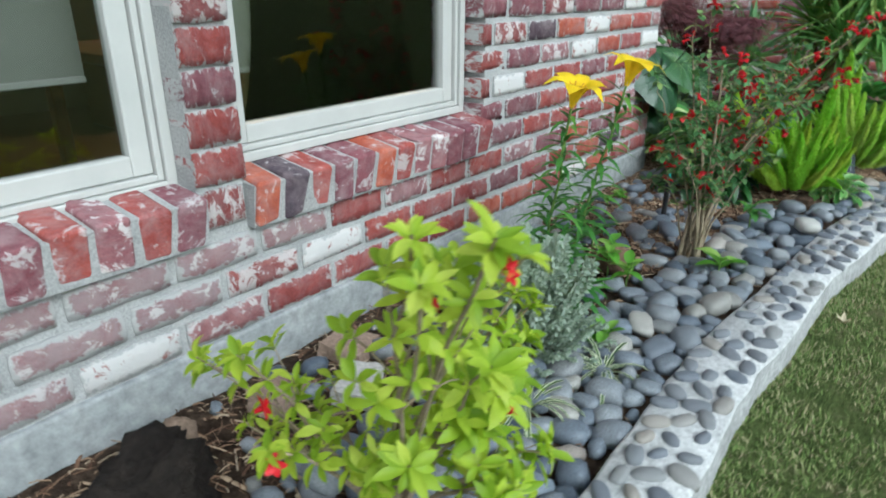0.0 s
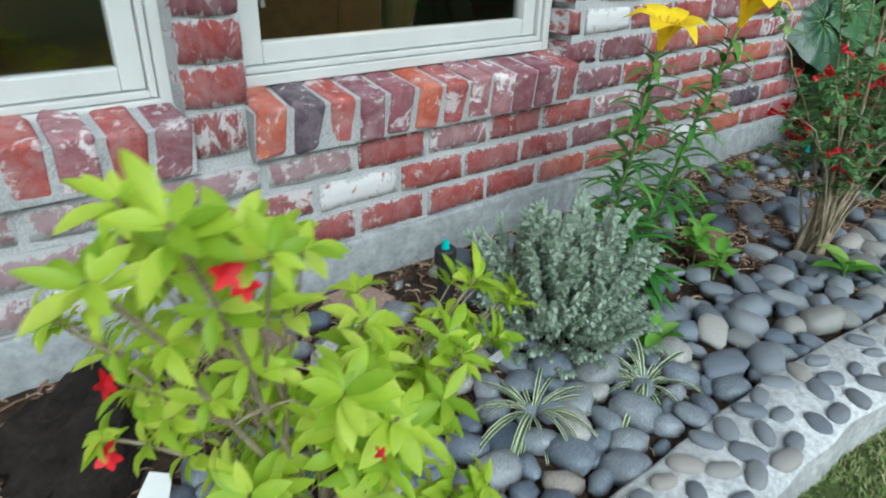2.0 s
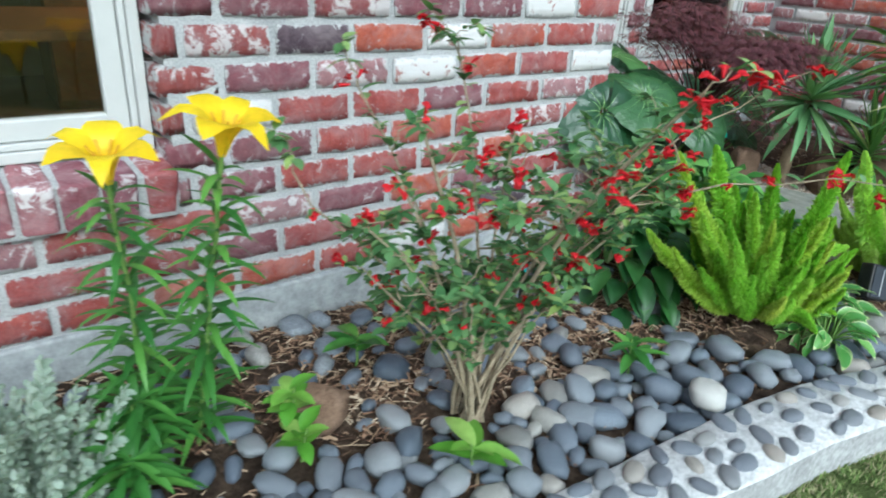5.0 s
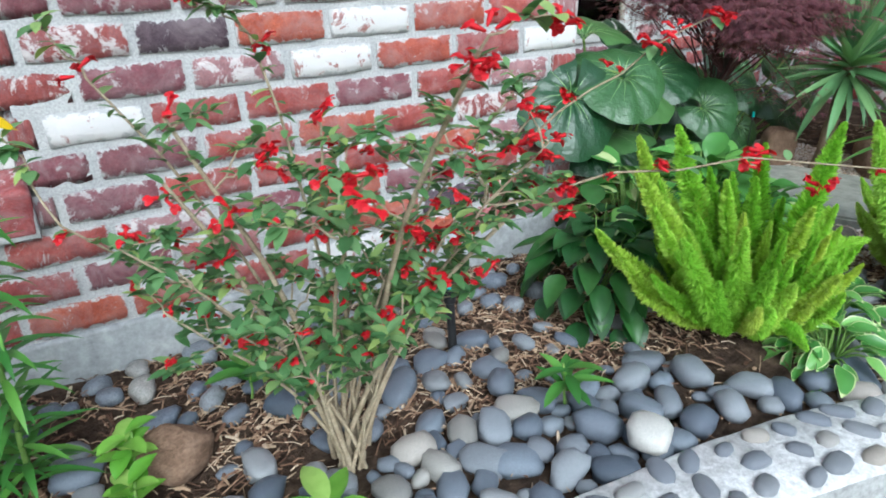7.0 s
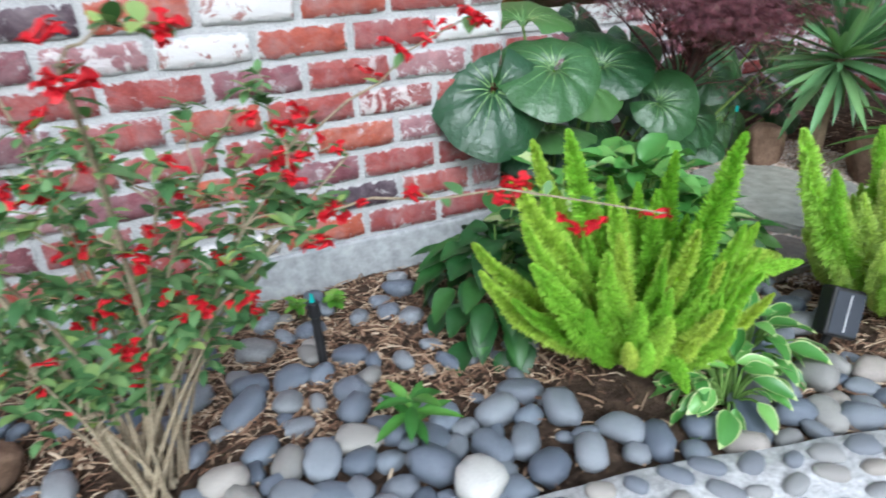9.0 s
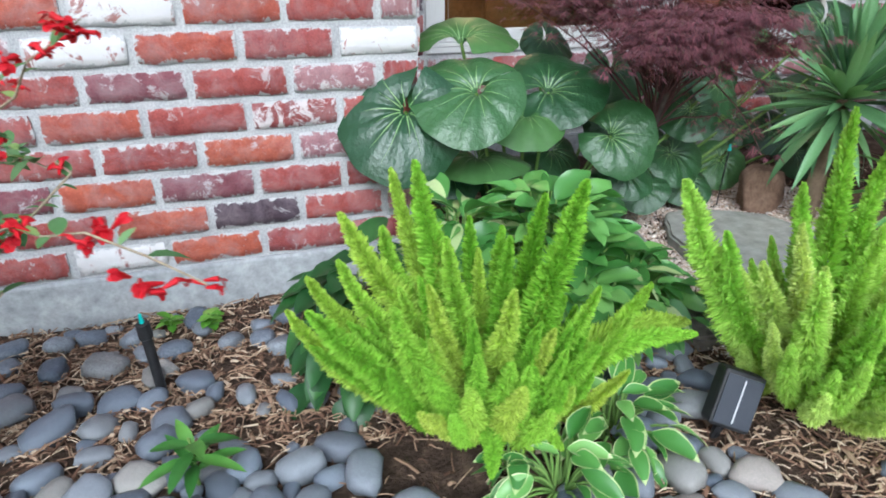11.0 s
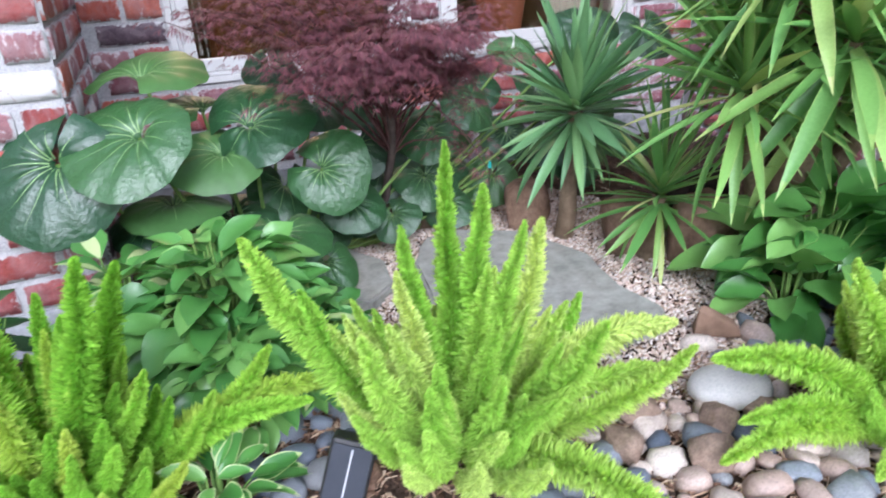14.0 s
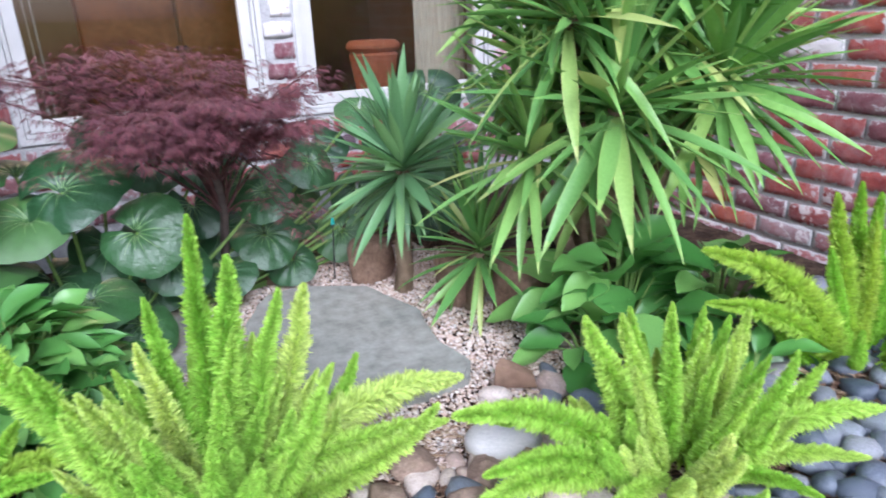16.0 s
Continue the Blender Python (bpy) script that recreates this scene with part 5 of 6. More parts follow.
targets = [((2.041, 0.60, 0.69), 4), ((2.148, 0.27, 0.69), 3), ((2.04, 0.29, 0.59), 3), ((1.80, 0.60, 0.50), 3), ((1.85, 0.54, 0.48), 4), ((1.92, 0.52, 0.62), 4), ((1.86, 0.58, 0.66), 3), ((1.91, 0.56, 0.54), 4),
           ((1.89, 0.56, 0.37), 6), ((1.96, 0.52, 0.34), 7), ((2.02, 0.50, 0.32), 7), ((2.08, 0.54, 0.28), 6), ((1.94, 0.62, 0.30), 5),
           ((2.10, 0.50, 0.47), 6), ((2.19, 0.44, 0.52), 6), ((2.09, 0.52, 0.60), 4), ((2.14, 0.44, 0.35), 6), ((2.22, 0.52, 0.40), 6),
           ((2.37, 0.46, 0.585), 5), ((2.36, 0.42, 0.50), 6), ((2.25, 0.46, 0.42), 5), ((2.32, 0.39, 0.55), 6), ((2.42, 0.50, 0.52), 5), ((2.28, 0.40, 0.62), 4), ((2.30, 0.55, 0.36), 4)]
for tip, twigs in targets:
    p0 = np.array((rp.uniform(-0.035, 0.035), rp.uniform(-0.03, 0.03), 0))
    way = sage_branch(p0, np.array(tip) - sage_at, 0.03, rp.choice((0.0036, 0.004, 0.006)), 40, 0, 1.0)
    for _ in range(twigs):
        i = rp.choice((3, 4, 5, 5, 6))
        d = np.array((rp.uniform(-1, 1), rp.uniform(-1, 1), rp.uniform(-0.1, 0.9)))
        q = way[i] + d / np.linalg.norm(d) * rp.uniform(0.05, 0.12)
        q[2] = max(q[2], 0.19)
        sub = sage_branch(way[i], q, 0.008, 0.0016, 175, 1, 0.36)
        if rp.random() < 0.45:
            d = np.array((rp.uniform(-1, 1), rp.uniform(-1, 1), rp.uniform(-0.2, 0.7)))
            sage_branch(sub[4], sub[4] + d / np.linalg.norm(d) * 0.05, 0.004, 0.0010, 190, 1, 0.30)
# the two long bare flowering shoots
long_1 = sage_branch(np.array((2.30, 0.46, 0.46)) - sage_at, np.array((2.575, 0.115, 0.545)) - sage_at, 0.03, 0.0020, 14, 1, 1.0)
for t in (1, 2, 3, 3, 4, 4, 4, 5, 5, 6):
    blooms.append(jit(long_1[t], 0.014) - (0, 0, 0.008))
long_2 = sage_branch(np.array((2.34, 0.44, 0.55)) - sage_at, np.array((2.50, 0.30, 0.70)) - sage_at, 0.01, 0.0018, 20, 1, 1.0)
for t in (3, 4, 5, 5, 6):
    blooms.append(jit(long_2[t], 0.012))
put("foliage", foliage.mesh("foliage", [SAGELEAF]), sage)
blooms = [p for p in blooms if rp.random() < (0.8 if p[2] > 0.30 else 0.3)]
for spot, many in (((2.319, 0.394, 0.547), 3), ((2.193, 0.434, 0.529), 2), ((2.34, 0.40, 0.60), 2), ((2.041, 0.277, 0.595), 2), ((2.148, 0.26, 0.695), 3)):
    for _ in range(many):
        blooms.append(jit(np.array(spot) - sage_at, 0.024))
for p in blooms:
    put("flower", rp.choice(SAGES), sage, Matrix.Translation(p) @ pose(0, 0, 0, rp.uniform(-40, 40), rp.uniform(-40, 40), rp.uniform(0, 360)) @ Matrix.Scale(rp.uniform(0.7, 1.1), 4))


# -- foxtail ferns --
def plume(seed, mat, sag):
    """A needle-clad plume one metre long along x, to be scaled; sag: how far it dips below its chord."""
    r = random.Random(seed)
    b = Builder()
    way = bend((0, 0, 0), (1, 0, 0), -sag, r, 8, 0.010)
    v, f = tube(way, np.linspace(0.009, 0.003, len(way)), 5)
    b.add(v, f)
    knots = 300
    lump = [r.uniform(0.82, 1.14) for _ in range(60)]
    for k in range(knots):
        t = 0.06 + 0.94 * k / knots
        i = min(int(t * 8), 7)
        p = way[i] + (way[i + 1] - way[i]) * (t * 8 - i)
        along = (way[i + 1] - way[i]) / np.linalg.norm(way[i + 1] - way[i])
        fr = frame_from(along)
        rad = 0.080 * float(np.interp(t, (0.06, 0.16, 0.36, 0.6, 0.85, 0.97, 1.0), (0.55, 0.9, 1.0, 0.86, 0.52, 0.26, 0.12)))
        for q in range(15):
            a = r.uniform(0, 6.283)
            tuft = lump[(int(k / 9) * 7 + int(a * 1.6)) % 60]
            d = fr[0] * r.uniform(0.15, 0.85) + fr[1] * math.cos(a) + fr[2] * math.sin(a)
            d /= np.linalg.norm(d)
            l = rad * tuft * r.uniform(0.7, 1.05)
            o = p + d * l * 0.2
            side = np.cross(d, (r.uniform(-1, 1), r.uniform(-1, 1), r.uniform(-1, 1)))
            side *= 0.0056 / (np.linalg.norm(side) + 1e-6)
            m = o + d * l * 0.6
            b.add([o, m + side, o + d * l, m - side], [(0, 1, 2, 3)])
    return b.mesh("plume", [mat], False)


SAGS = (-0.10, 0.01, 0.05, 0.10, 0.15, 0.20)
PLUMES = {k: [plume(10 * j + k, m, sag) for j, sag in enumerate(SAGS)] for k, m in enumerate((FERN, FERNLIGHT))}


def foxtail(x, y, fixed, extra, length, kind, label, lean=(0, 0), low=0.5, arching=()):
    """Plumes that rise from one crown: those that end at the fixed tips, arching ones that hang over, and a filling."""
    z = soil_z(x, y) + 0.015
    thing = empty("foxtail_fern", pose(x, y, z), label=label, category="fern", group="foxtail ferns")
    base = Vector((x, y, z))
    pairs = []
    for p in fixed:
        e = Vector(p) - base
        pairs.append((Vector((e.x, e.y, 0)) * rp.uniform(0.12, 0.28), e, False))
    for p in arching:
        e = Vector(p) - base
        pairs.append((Vector((e.x, e.y, 0)) * 0.12, e, True))
    for k in range(extra):
        a, u = 2.4 * k + rp.uniform(-0.3, 0.3), math.sqrt((k + 0.5) / extra)
        start = Vector((math.cos(a), math.sin(a), 0)) * 0.075 * u
        el = 1.42 - (1.42 - low) * u * rp.uniform(0.7, 1.15)
        d = Vector((math.cos(a) * math.cos(el) + lean[0], math.sin(a) * math.cos(el) + lean[1], math.sin(el)))
        pairs.append((start, start + d.normalized() * length * rp.uniform(0.62, 1.05) * (1.05 - 0.42 * u), False))
    for start, e, over in pairs:
        d = (e - start).normalized()
        l = (e - start).length
        steep = math.asin(max(-1.0, min(1.0, d.z)))
        pick = 0 if over else 1 if steep > 1.25 else min(5, max(1, int(5.6 - 3.2 * steep) + rp.choice((-1, 0, 0))))
        wide = min(max(l, 0.24), 0.32) * rp.uniform(0.9, 1.15)
        m = Matrix.LocRotScale(start, d.to_track_quat("X", "Z"), None) @ Matrix.Rotation(rp.uniform(-0.25, 0.25), 4, "X") @ Matrix.Diagonal((l, wide, wide * (1 if l < 0.3 else l / 0.3), 1))
        put("plume", PLUMES[kind][pick], thing, m)
    return thing


foxtail(2.92, 0.475, [(3.037, 0.42, 0.475), (2.86, 0.64, 0.455), (2.735, 0.62, 0.39), (2.66, 0.44, 0.33), (2.80, 0.62, 0.36), (2.88, 0.60, 0.35), (2.945, 0.62, 0.36), (2.995, 0.60, 0.345), (3.015, 0.42, 0.355), (3.075, 0.42, 0.31), (3.15, 0.44, 0.24), (3.24, 0.52, 0.24), (2.935, 0.40, 0.30), (2.975, 0.40, 0.28), (2.79, 0.35, 0.275), (2.85, 0.345, 0.235), (2.765, 0.40, 0.34), (2.785, 0.36, 0.20), (2.72, 0.50, 0.27), (3.06, 0.58, 0.40), (3.10, 0.36, 0.20), (2.64, 0.56, 0.27), (2.68, 0.66, 0.27), (2.665, 0.50, 0.24), (2.84, 0.72, 0.42), (2.72, 0.56, 0.34)], 62, 0.30, 0, "dense mound of bright green foxtail fern plumes", (0, -0.03), 0.95, [(2.98, 0.32, 0.12), (2.87, 0.31, 0.11), (3.28, 0.44, 0.18), (3.34, 0.53, 0.14)])
foxtail(3.48, 0.38, [(3.22, 0.455, 0.445), (3.28, 0.42, 0.37), (3.52, 0.46, 0.53), (3.56, 0.42, 0.47), (3.68, 0.45, 0.385), (3.63, 0.42, 0.40), (3.44, 0.45, 0.42), (3.76, 0.45, 0.23), (3.80, 0.22, 0.24), (3.32, 0.28, 0.36), (3.62, 0.20, 0.34), (3.40, 0.24, 0.32), (3.52, 0.16, 0.28)], 58, 0.33, 1, "pale yellow-green foxtail fern with upright plumes", (0, -0.06), 0.75, [(3.96, 0.42, 0.13), (3.86, 0.30, 0.14), (3.66, 0.02, 0.10)])
foxtail(4.194, 0.10, [(4.038, 0.17, 0.343), (4.117, 0.17, 0.326), (4.155, 0.19, 0.32), (4.235, 0.17, 0.315), (4.319, 0.17, 0.286), (4.394, 0.17, 0.247), (4.449, 0.17, 0.246), (4.444, 0.06, 0.21), (4.537, 0.06, 0.155), (4.06, 0.08, 0.29), (4.18, 0.12, 0.33), (4.27, 0.12, 0.29), (4.36, 0.12, 0.26), (4.10, 0.22, 0.27)], 26, 0.29, 1, "pale green foxtail fern with drooping outer plumes", (0, 0), 0.75, [(3.812, 0.20, 0.225), (3.84, 0.16, 0.13), (3.79, 0.14, 0.09), (3.90, 0.24, 0.16), (4.62, -0.02, 0.07), (4.44, -0.09, 0.08), (4.30, -0.10, 0.07), (3.95, 0.02, 0.09)])
foxtail(4.82, 0.14, [(4.80, 0.24, 0.40), (4.89, 0.24, 0.41), (4.98, 0.24, 0.37), (4.74, 0.20, 0.30), (4.86, 0.18, 0.34), (4.94, 0.20, 0.30), (5.06, 0.18, 0.26), (4.66, 0.24, 0.22)], 12, 0.30, 0, "green foxtail fern beside the brick side wall", (0, 0), 0.6, [(4.44, 0.28, 0.335), (4.44, 0.26, 0.225)])

# -- hostas --
HOSTA_GREEN = []
for k in range(4):
    v, f, s = wide_leaf(1.0, 0.56, OVATE, 8, 0.8, 0.3, 0.14, k, False)
    HOSTA_GREEN.append(mesh_of("leaf", v, f, [HOSTA, HOSTAEDGE], True, s))
HOSTA_BROAD = []
for k in range(4):
    v, f, s = wide_leaf(1.0, 0.68, OVATE, 8, 0.6, 0.3, 0.16, k + 31, False)
    HOSTA_BROAD.append(mesh_of("leaf", v, f, [HOSTA, HOSTAEDGE], True, s))
HOSTA_EDGED = []
for k in range(4):
    v, f, s = wide_leaf(1.0, 0.48, OVATE, 8, 0.7, 0.35, 0.1, k + 9, True)
    HOSTA_EDGED.append(mesh_of("leaf", v, f, [HOSTA, HOSTAEDGE], True, s))
HOSTA_STREAK = []
for k in range(3):
    v, f, s = wide_leaf(1.0, 0.62, OVATE, 8, 0.8, 0.3, 0.1, k + 19, False, True)
    HOSTA_STREAK.append(mesh_of("leaf", v, f, [HOSTA, HOSTAEDGE], True, s))


def hosta(x, y, n, leaf, reach, height, meshes, label, group="hostas"):
    z = soil_z(x, y)
    thing = empty("hosta", pose(x, y, z), label=label, category="hosta", group=group)
    for k in range(n):
        a, u = 2.4 * k + rp.uniform(-0.9, 0.9), (k + rp.random()) / n
        rr = reach * u ** 0.6 * rp.uniform(0.6, 1.15)
        p = Vector((math.cos(a) * rr, math.sin(a) * rr, height * (1.05 - 0.75 * u) * rp.uniform(0.8, 1.1)))
        el = 0.55 - 0.95 * u + rp.uniform(-0.4, 0.45)
        d = Vector((math.cos(a) * math.cos(el), math.sin(a) * math.cos(el), math.sin(el)))
        l = leaf * rp.uniform(0.65, 1.3)
        m = Matrix.LocRotScale(p, d.to_track_quat("X", "Z"), (l, l * rp.uniform(0.75, 1.1), l)) @ Matrix.Rotation(rp.uniform(-0.55, 0.55), 4, "X")
        lf = put("leaf", rp.choice(meshes), thing, m)
        stem_part(thing, bend((math.cos(a) * 0.01, math.sin(a) * 0.01, 0), p, 0.01, rp, 4), 0.0028, 0.002, GREENSTEM, "stalk", 5)
    return thing


hosta(2.985, 0.325, 44, 0.062, 0.085, 0.075, HOSTA_EDGED, "low hosta with cream-edged green leaves")
hosta(3.12, 0.41, 48, 0.066, 0.10, 0.085, HOSTA_EDGED, "low hosta with cream-edged green leaves beside the fern")
hosta(2.93, 0.365, 8, 0.055, 0.03, 0.06, HOSTA_EDGED, "tiny hosta with cream-edged green leaves")
hosta(3.20, 0.83, 270, 0.084, 0.215, 0.26, HOSTA_GREEN + HOSTA_BROAD, "lush green hosta under the broad leaves")
hosta(3.02, 0.88, 46, 0.10, 0.11, 0.27, HOSTA_STREAK + HOSTA_GREEN[:1], "hosta with cream-streaked green leaves")
hosta(3.34, 0.73, 130, 0.074, 0.14, 0.15, HOSTA_GREEN + HOSTA_STREAK[:1], "green hosta beside the flagstone")
hosta(3.20, 0.67, 110, 0.076, 0.14, 0.16, HOSTA_GREEN, "green hosta behind the foxtail fern")
hosta(4.47, 0.52, 60, 0.135, 0.17, 0.23, HOSTA_BROAD, "green hosta in front of the brick side wall")
hosta(4.66, 0.40, 46, 0.13, 0.15, 0.20, HOSTA_BROAD, "green hosta in front of the brick side wall")
hosta(4.32, 0.47, 22, 0.11, 0.08, 0.12, HOSTA_BROAD, "small green hosta at the gravel's edge")
hosta(4.56, 0.22, 10, 0.10, 0.07, 0.08, HOSTA_GREEN, "small green hosta between the ferns")

# dark green heart-leaved plant at the foot of the wall
HEARTSHAPE = (0.25, 0.95, 1.0, 0.8, 0.5, 0.0)
heart = empty("violet_clump", pose(2.79, 0.76, 0.03), label="clump of dark green heart-shaped leaves", category="ground cover")
b = Builder()
for k in range(96):
    a, u = 2.4 * k, (k + 0.5) / 96
    a += rp.uniform(-0.8, 0.8)
    p = np.array((math.cos(a) * 0.13 * u ** 0.5, math.sin(a) * 0.16 * u ** 0.5, 0.20 - 0.17 * u + rp.uniform(-0.04, 0.04)))
    el = 0.1 - 0.7 * u + rp.uniform(-0.35, 0.35)
    v, f, s = wide_leaf(rp.uniform(0.06, 0.11), rp.uniform(0.042, 0.062), HEARTSHAPE, 6, 0.7, 0.25, 0.08, k, False)
    b.add(place(v, p, (math.cos(a) * math.cos(el), math.sin(a) * math.cos(el) - 0.25, math.sin(el))), f)
put("leaves", b.mesh("leaves", [HEART]), heart)
for k in range(10):
    stem_part(heart, bend((0, 0, 0), (rp.uniform(-0.08, 0.08), rp.uniform(-0.1, 0.1), rp.uniform(0.12, 0.22)), 0.01, rp, 3), 0.002, 0.0015, GREENSTEM, "stalk", 5)


# -- leopard plant: large round glossy leaves --
def round_leaf(seed, material=BROAD):
    """A kidney-shaped leaf of radius one in the xy plane with a funnel at its stalk; the notch, open or overlapped, points to -x."""
    r = random.Random(seed)
    b = Builder()
    rings, seg = 10, 90
    ph = [r.uniform(0, 6.28) for _ in range(4)]
    gap = (0.03, 0.05, 0.48, 0.08, 0.40, 0.20)[seed % 6]
    cx = -0.24

    def at(t, a):
        edge = 1.0 + 0.04 * math.sin(3 * a + ph[0]) + 0.015 * math.sin(9 * a + ph[1])
        x, y = cx * (1 - t) + t * edge * math.cos(a), t * edge * math.sin(a) * 1.06
        pleat = 0.013 * math.sin(13 * a + 0.6 * math.sin(2 * a + ph[2])) * math.exp(-((t - 0.30) / 0.22) ** 2)
        curl = 0.9 * max(0.0, t - 0.80) ** 2
        z = 0.34 * (1 - math.exp(-6.5 * t)) - 0.20 * t * t - 0.20 + 0.016 * t * math.sin(11 * a + ph[2]) + 0.10 * t * t * math.sin(2 * a + ph[3]) + pleat - curl + 0.03 * t * (a / math.pi) ** 3
        return (x, y, z)

    # the lobes meet or overlap outwards and leave an eye open beside the stalk
    steps = [0.04 + 0.96 * (i / rings) ** 1.5 for i in range(rings + 1)]
    verts = []
    for t in steps:
        span = math.pi - gap - (0.9 if seed < 2 else 0.5) * math.exp(-(t / 0.17) ** 2)
        verts += [at(t, -span + 2 * span * k / seg) for k in range(seg + 1)]
    n = seg + 1
    faces = [(i * n + k, i * n + n + k, i * n + n + k + 1, i * n + k + 1) for i in range(rings) for k in range(seg)]
    b.add(verts, faces)
    for k in range(13):
        a = -2.8 + 5.6 * k / 12 + r.uniform(-0.1, 0.1)
        far = r.uniform(0.45, 0.8)
        pts = [np.array(at(t, a + 0.05 * math.sin(t * 5 + k))) + (0, 0, 0.005) for t in np.linspace(0.08, far, 7)]
        w = np.linspace(0.0125, 0.0010, 7)
        side = np.array((-math.sin(a), math.cos(a), 0))
        v = []
        for p, h in zip(pts, w):
            v += [p - side * h, p + (0, 0, 0.004), p + side * h]
        b.add(v, [q for i in range(6) for q in ((3 * i, 3 * i + 3, 3 * i + 4, 3 * i + 1), (3 * i + 1, 3 * i + 4, 3 * i + 5, 3 * i + 2))], 1)
    return b.mesh("leaf", [material, VEIN])


ROUND = [round_leaf(k) for k in range(6)]
PALEROUND = [round_leaf(k, PALEBROAD) for k in range(6)]
# which leaf blade, from closed to wide open at the notch, the largest leaves have
OPENING = {2: 4, 3: 1, 4: 3, 6: 2, 13: 4}
leopard_at = Vector((3.35, 1.28, 0.03))
leopard = empty("leopard_plant", pose(*leopard_at), label="leopard plant with large glossy round dark green leaves", category="leopard plant")
for k, (x, y, z, rad, pitch, notch) in enumerate((
        (3.085, 1.04, 0.468, 0.122, 36, 212), (2.94, 1.045, 0.415, 0.130, 60, 250), (3.155, 1.25, 0.57, 0.12, 12, 80), (3.246, 1.12, 0.394, 0.106, 24, 195), (3.368, 1.15, 0.45, 0.116, 34, 18), (3.491, 1.05, 0.337, 0.092, 56, 340),
        (3.353, 0.98, 0.223, 0.100, 18, 275), (3.556, 1.10, 0.223, 0.072, 42, 300), (3.80, 1.20, 0.339, 0.074, 58, 255), (3.808, 1.25, 0.20, 0.085, 55, 270), (3.25, 1.30, 0.473, 0.092, 12, 90), (3.69, 1.20, 0.129, 0.065, 50, 300),
        (3.973, 1.30, 0.377, 0.075, 50, 250), (3.158, 1.10, 0.296, 0.105, 14, 260), (3.447, 1.00, 0.123, 0.07, 44, 260), (4.426, 1.40, 0.531, 0.105, 62, 265), (4.725, 1.45, 0.515, 0.10, 55, 280), (3.872, 1.25, 0.111, 0.068, 50, 250),
        (3.453, 1.40, 0.522, 0.07, 45, 270), (4.061, 1.35, 0.13, 0.08, 50, 240), (3.636, 1.30, 0.304, 0.082, 52, 280), (3.704, 1.35, 0.212, 0.085, 50, 260), (3.42, 1.25, 0.24, 0.09, 48, 255),
        (3.28, 1.20, 0.20, 0.09, 44, 285), (3.08, 1.15, 0.25, 0.08, 50, 250), (3.95, 1.42, 0.30, 0.09, 50, 270), (4.06, 1.46, 0.40, 0.085, 46, 300), (4.28, 1.42, 0.36, 0.09, 48, 240), (3.55, 1.38, 0.42, 0.08, 45, 260),
        (3.70, 1.44, 0.42, 0.09, 50, 280), (3.92, 1.40, 0.20, 0.085, 46, 290), (4.20, 1.45, 0.50, 0.07, 45, 250), (3.60, 1.25, 0.14, 0.07, 50, 270), (3.78, 1.42, 0.32, 0.09, 52, 240), (3.50, 1.22, 0.13, 0.07, 48, 300), (4.16, 1.42, 0.24, 0.08, 48, 260), (4.30, 1.40, 0.20, 0.09, 50, 270), (4.45, 1.42, 0.30, 0.10, 50, 240), (4.56, 1.40, 0.20, 0.09, 48, 280), (4.40, 1.38, 0.12, 0.08, 46, 260))):
    m = Matrix.Translation(Vector((x, y, z)) - leopard_at) @ Matrix.Rotation(rp.uniform(-0.45, -0.05) if k < 7 else rp.uniform(-0.6, 0.6), 4, "Z") @ Matrix.Rotation(radians(pitch + (0 if k < 7 else rp.uniform(-16, 6))), 4, "X") @ Matrix.Rotation(radians(notch), 4, "Z") @ Matrix.Scale(rad * 1.05, 4)
    put("leaf", (PALEROUND if k in (2, 3, 13) else ROUND)[OPENING.get(k, k % 6)], leopard, m)
    c = m @ Vector((-0.22, 0, -0.10))
    foot = Vector((0.25 * (x - leopard_at.x), 0.1 * (y - leopard_at.y), 0))
    stem_part(leopard, bend(foot, c, -0.02, rp, 5), 0.006, 0.004, GREENSTEM, "stalk")

# -- laceleaf maple --
maple_at = np.array((3.72, 1.36, 0.03))
maple = empty("japanese_maple", pose(*maple_at), label="small laceleaf maple with feathery dark red foliage", category="maple")
lace = Builder()
MAPLETWIG = plain("maple_twig", [(0.3, (0.05, 0.025, 0.025)), (0.7, (0.11, 0.05, 0.045))], 40, 0.8, 0.2, 0.2, 0.001)


def lace_leaf(p, d, size):
    f = frame_from(d)
    for k in range(7):
        a = (k - 3) * 0.42 + rp.uniform(-0.1, 0.1)
        dd = f[0] * math.cos(a) + f[1] * math.sin(a) + np.array((0, 0, rp.uniform(-0.2, 0.1)))
        l = size * (1.0 - 0.10 * abs(k - 3)) * rp.uniform(0.8, 1.1)
        v, fc = blade(l, l * 0.085, 2, 0.6, 0.15, (0.4, 1.0, 0.0))
        lace.add(place(v, p, dd), fc)


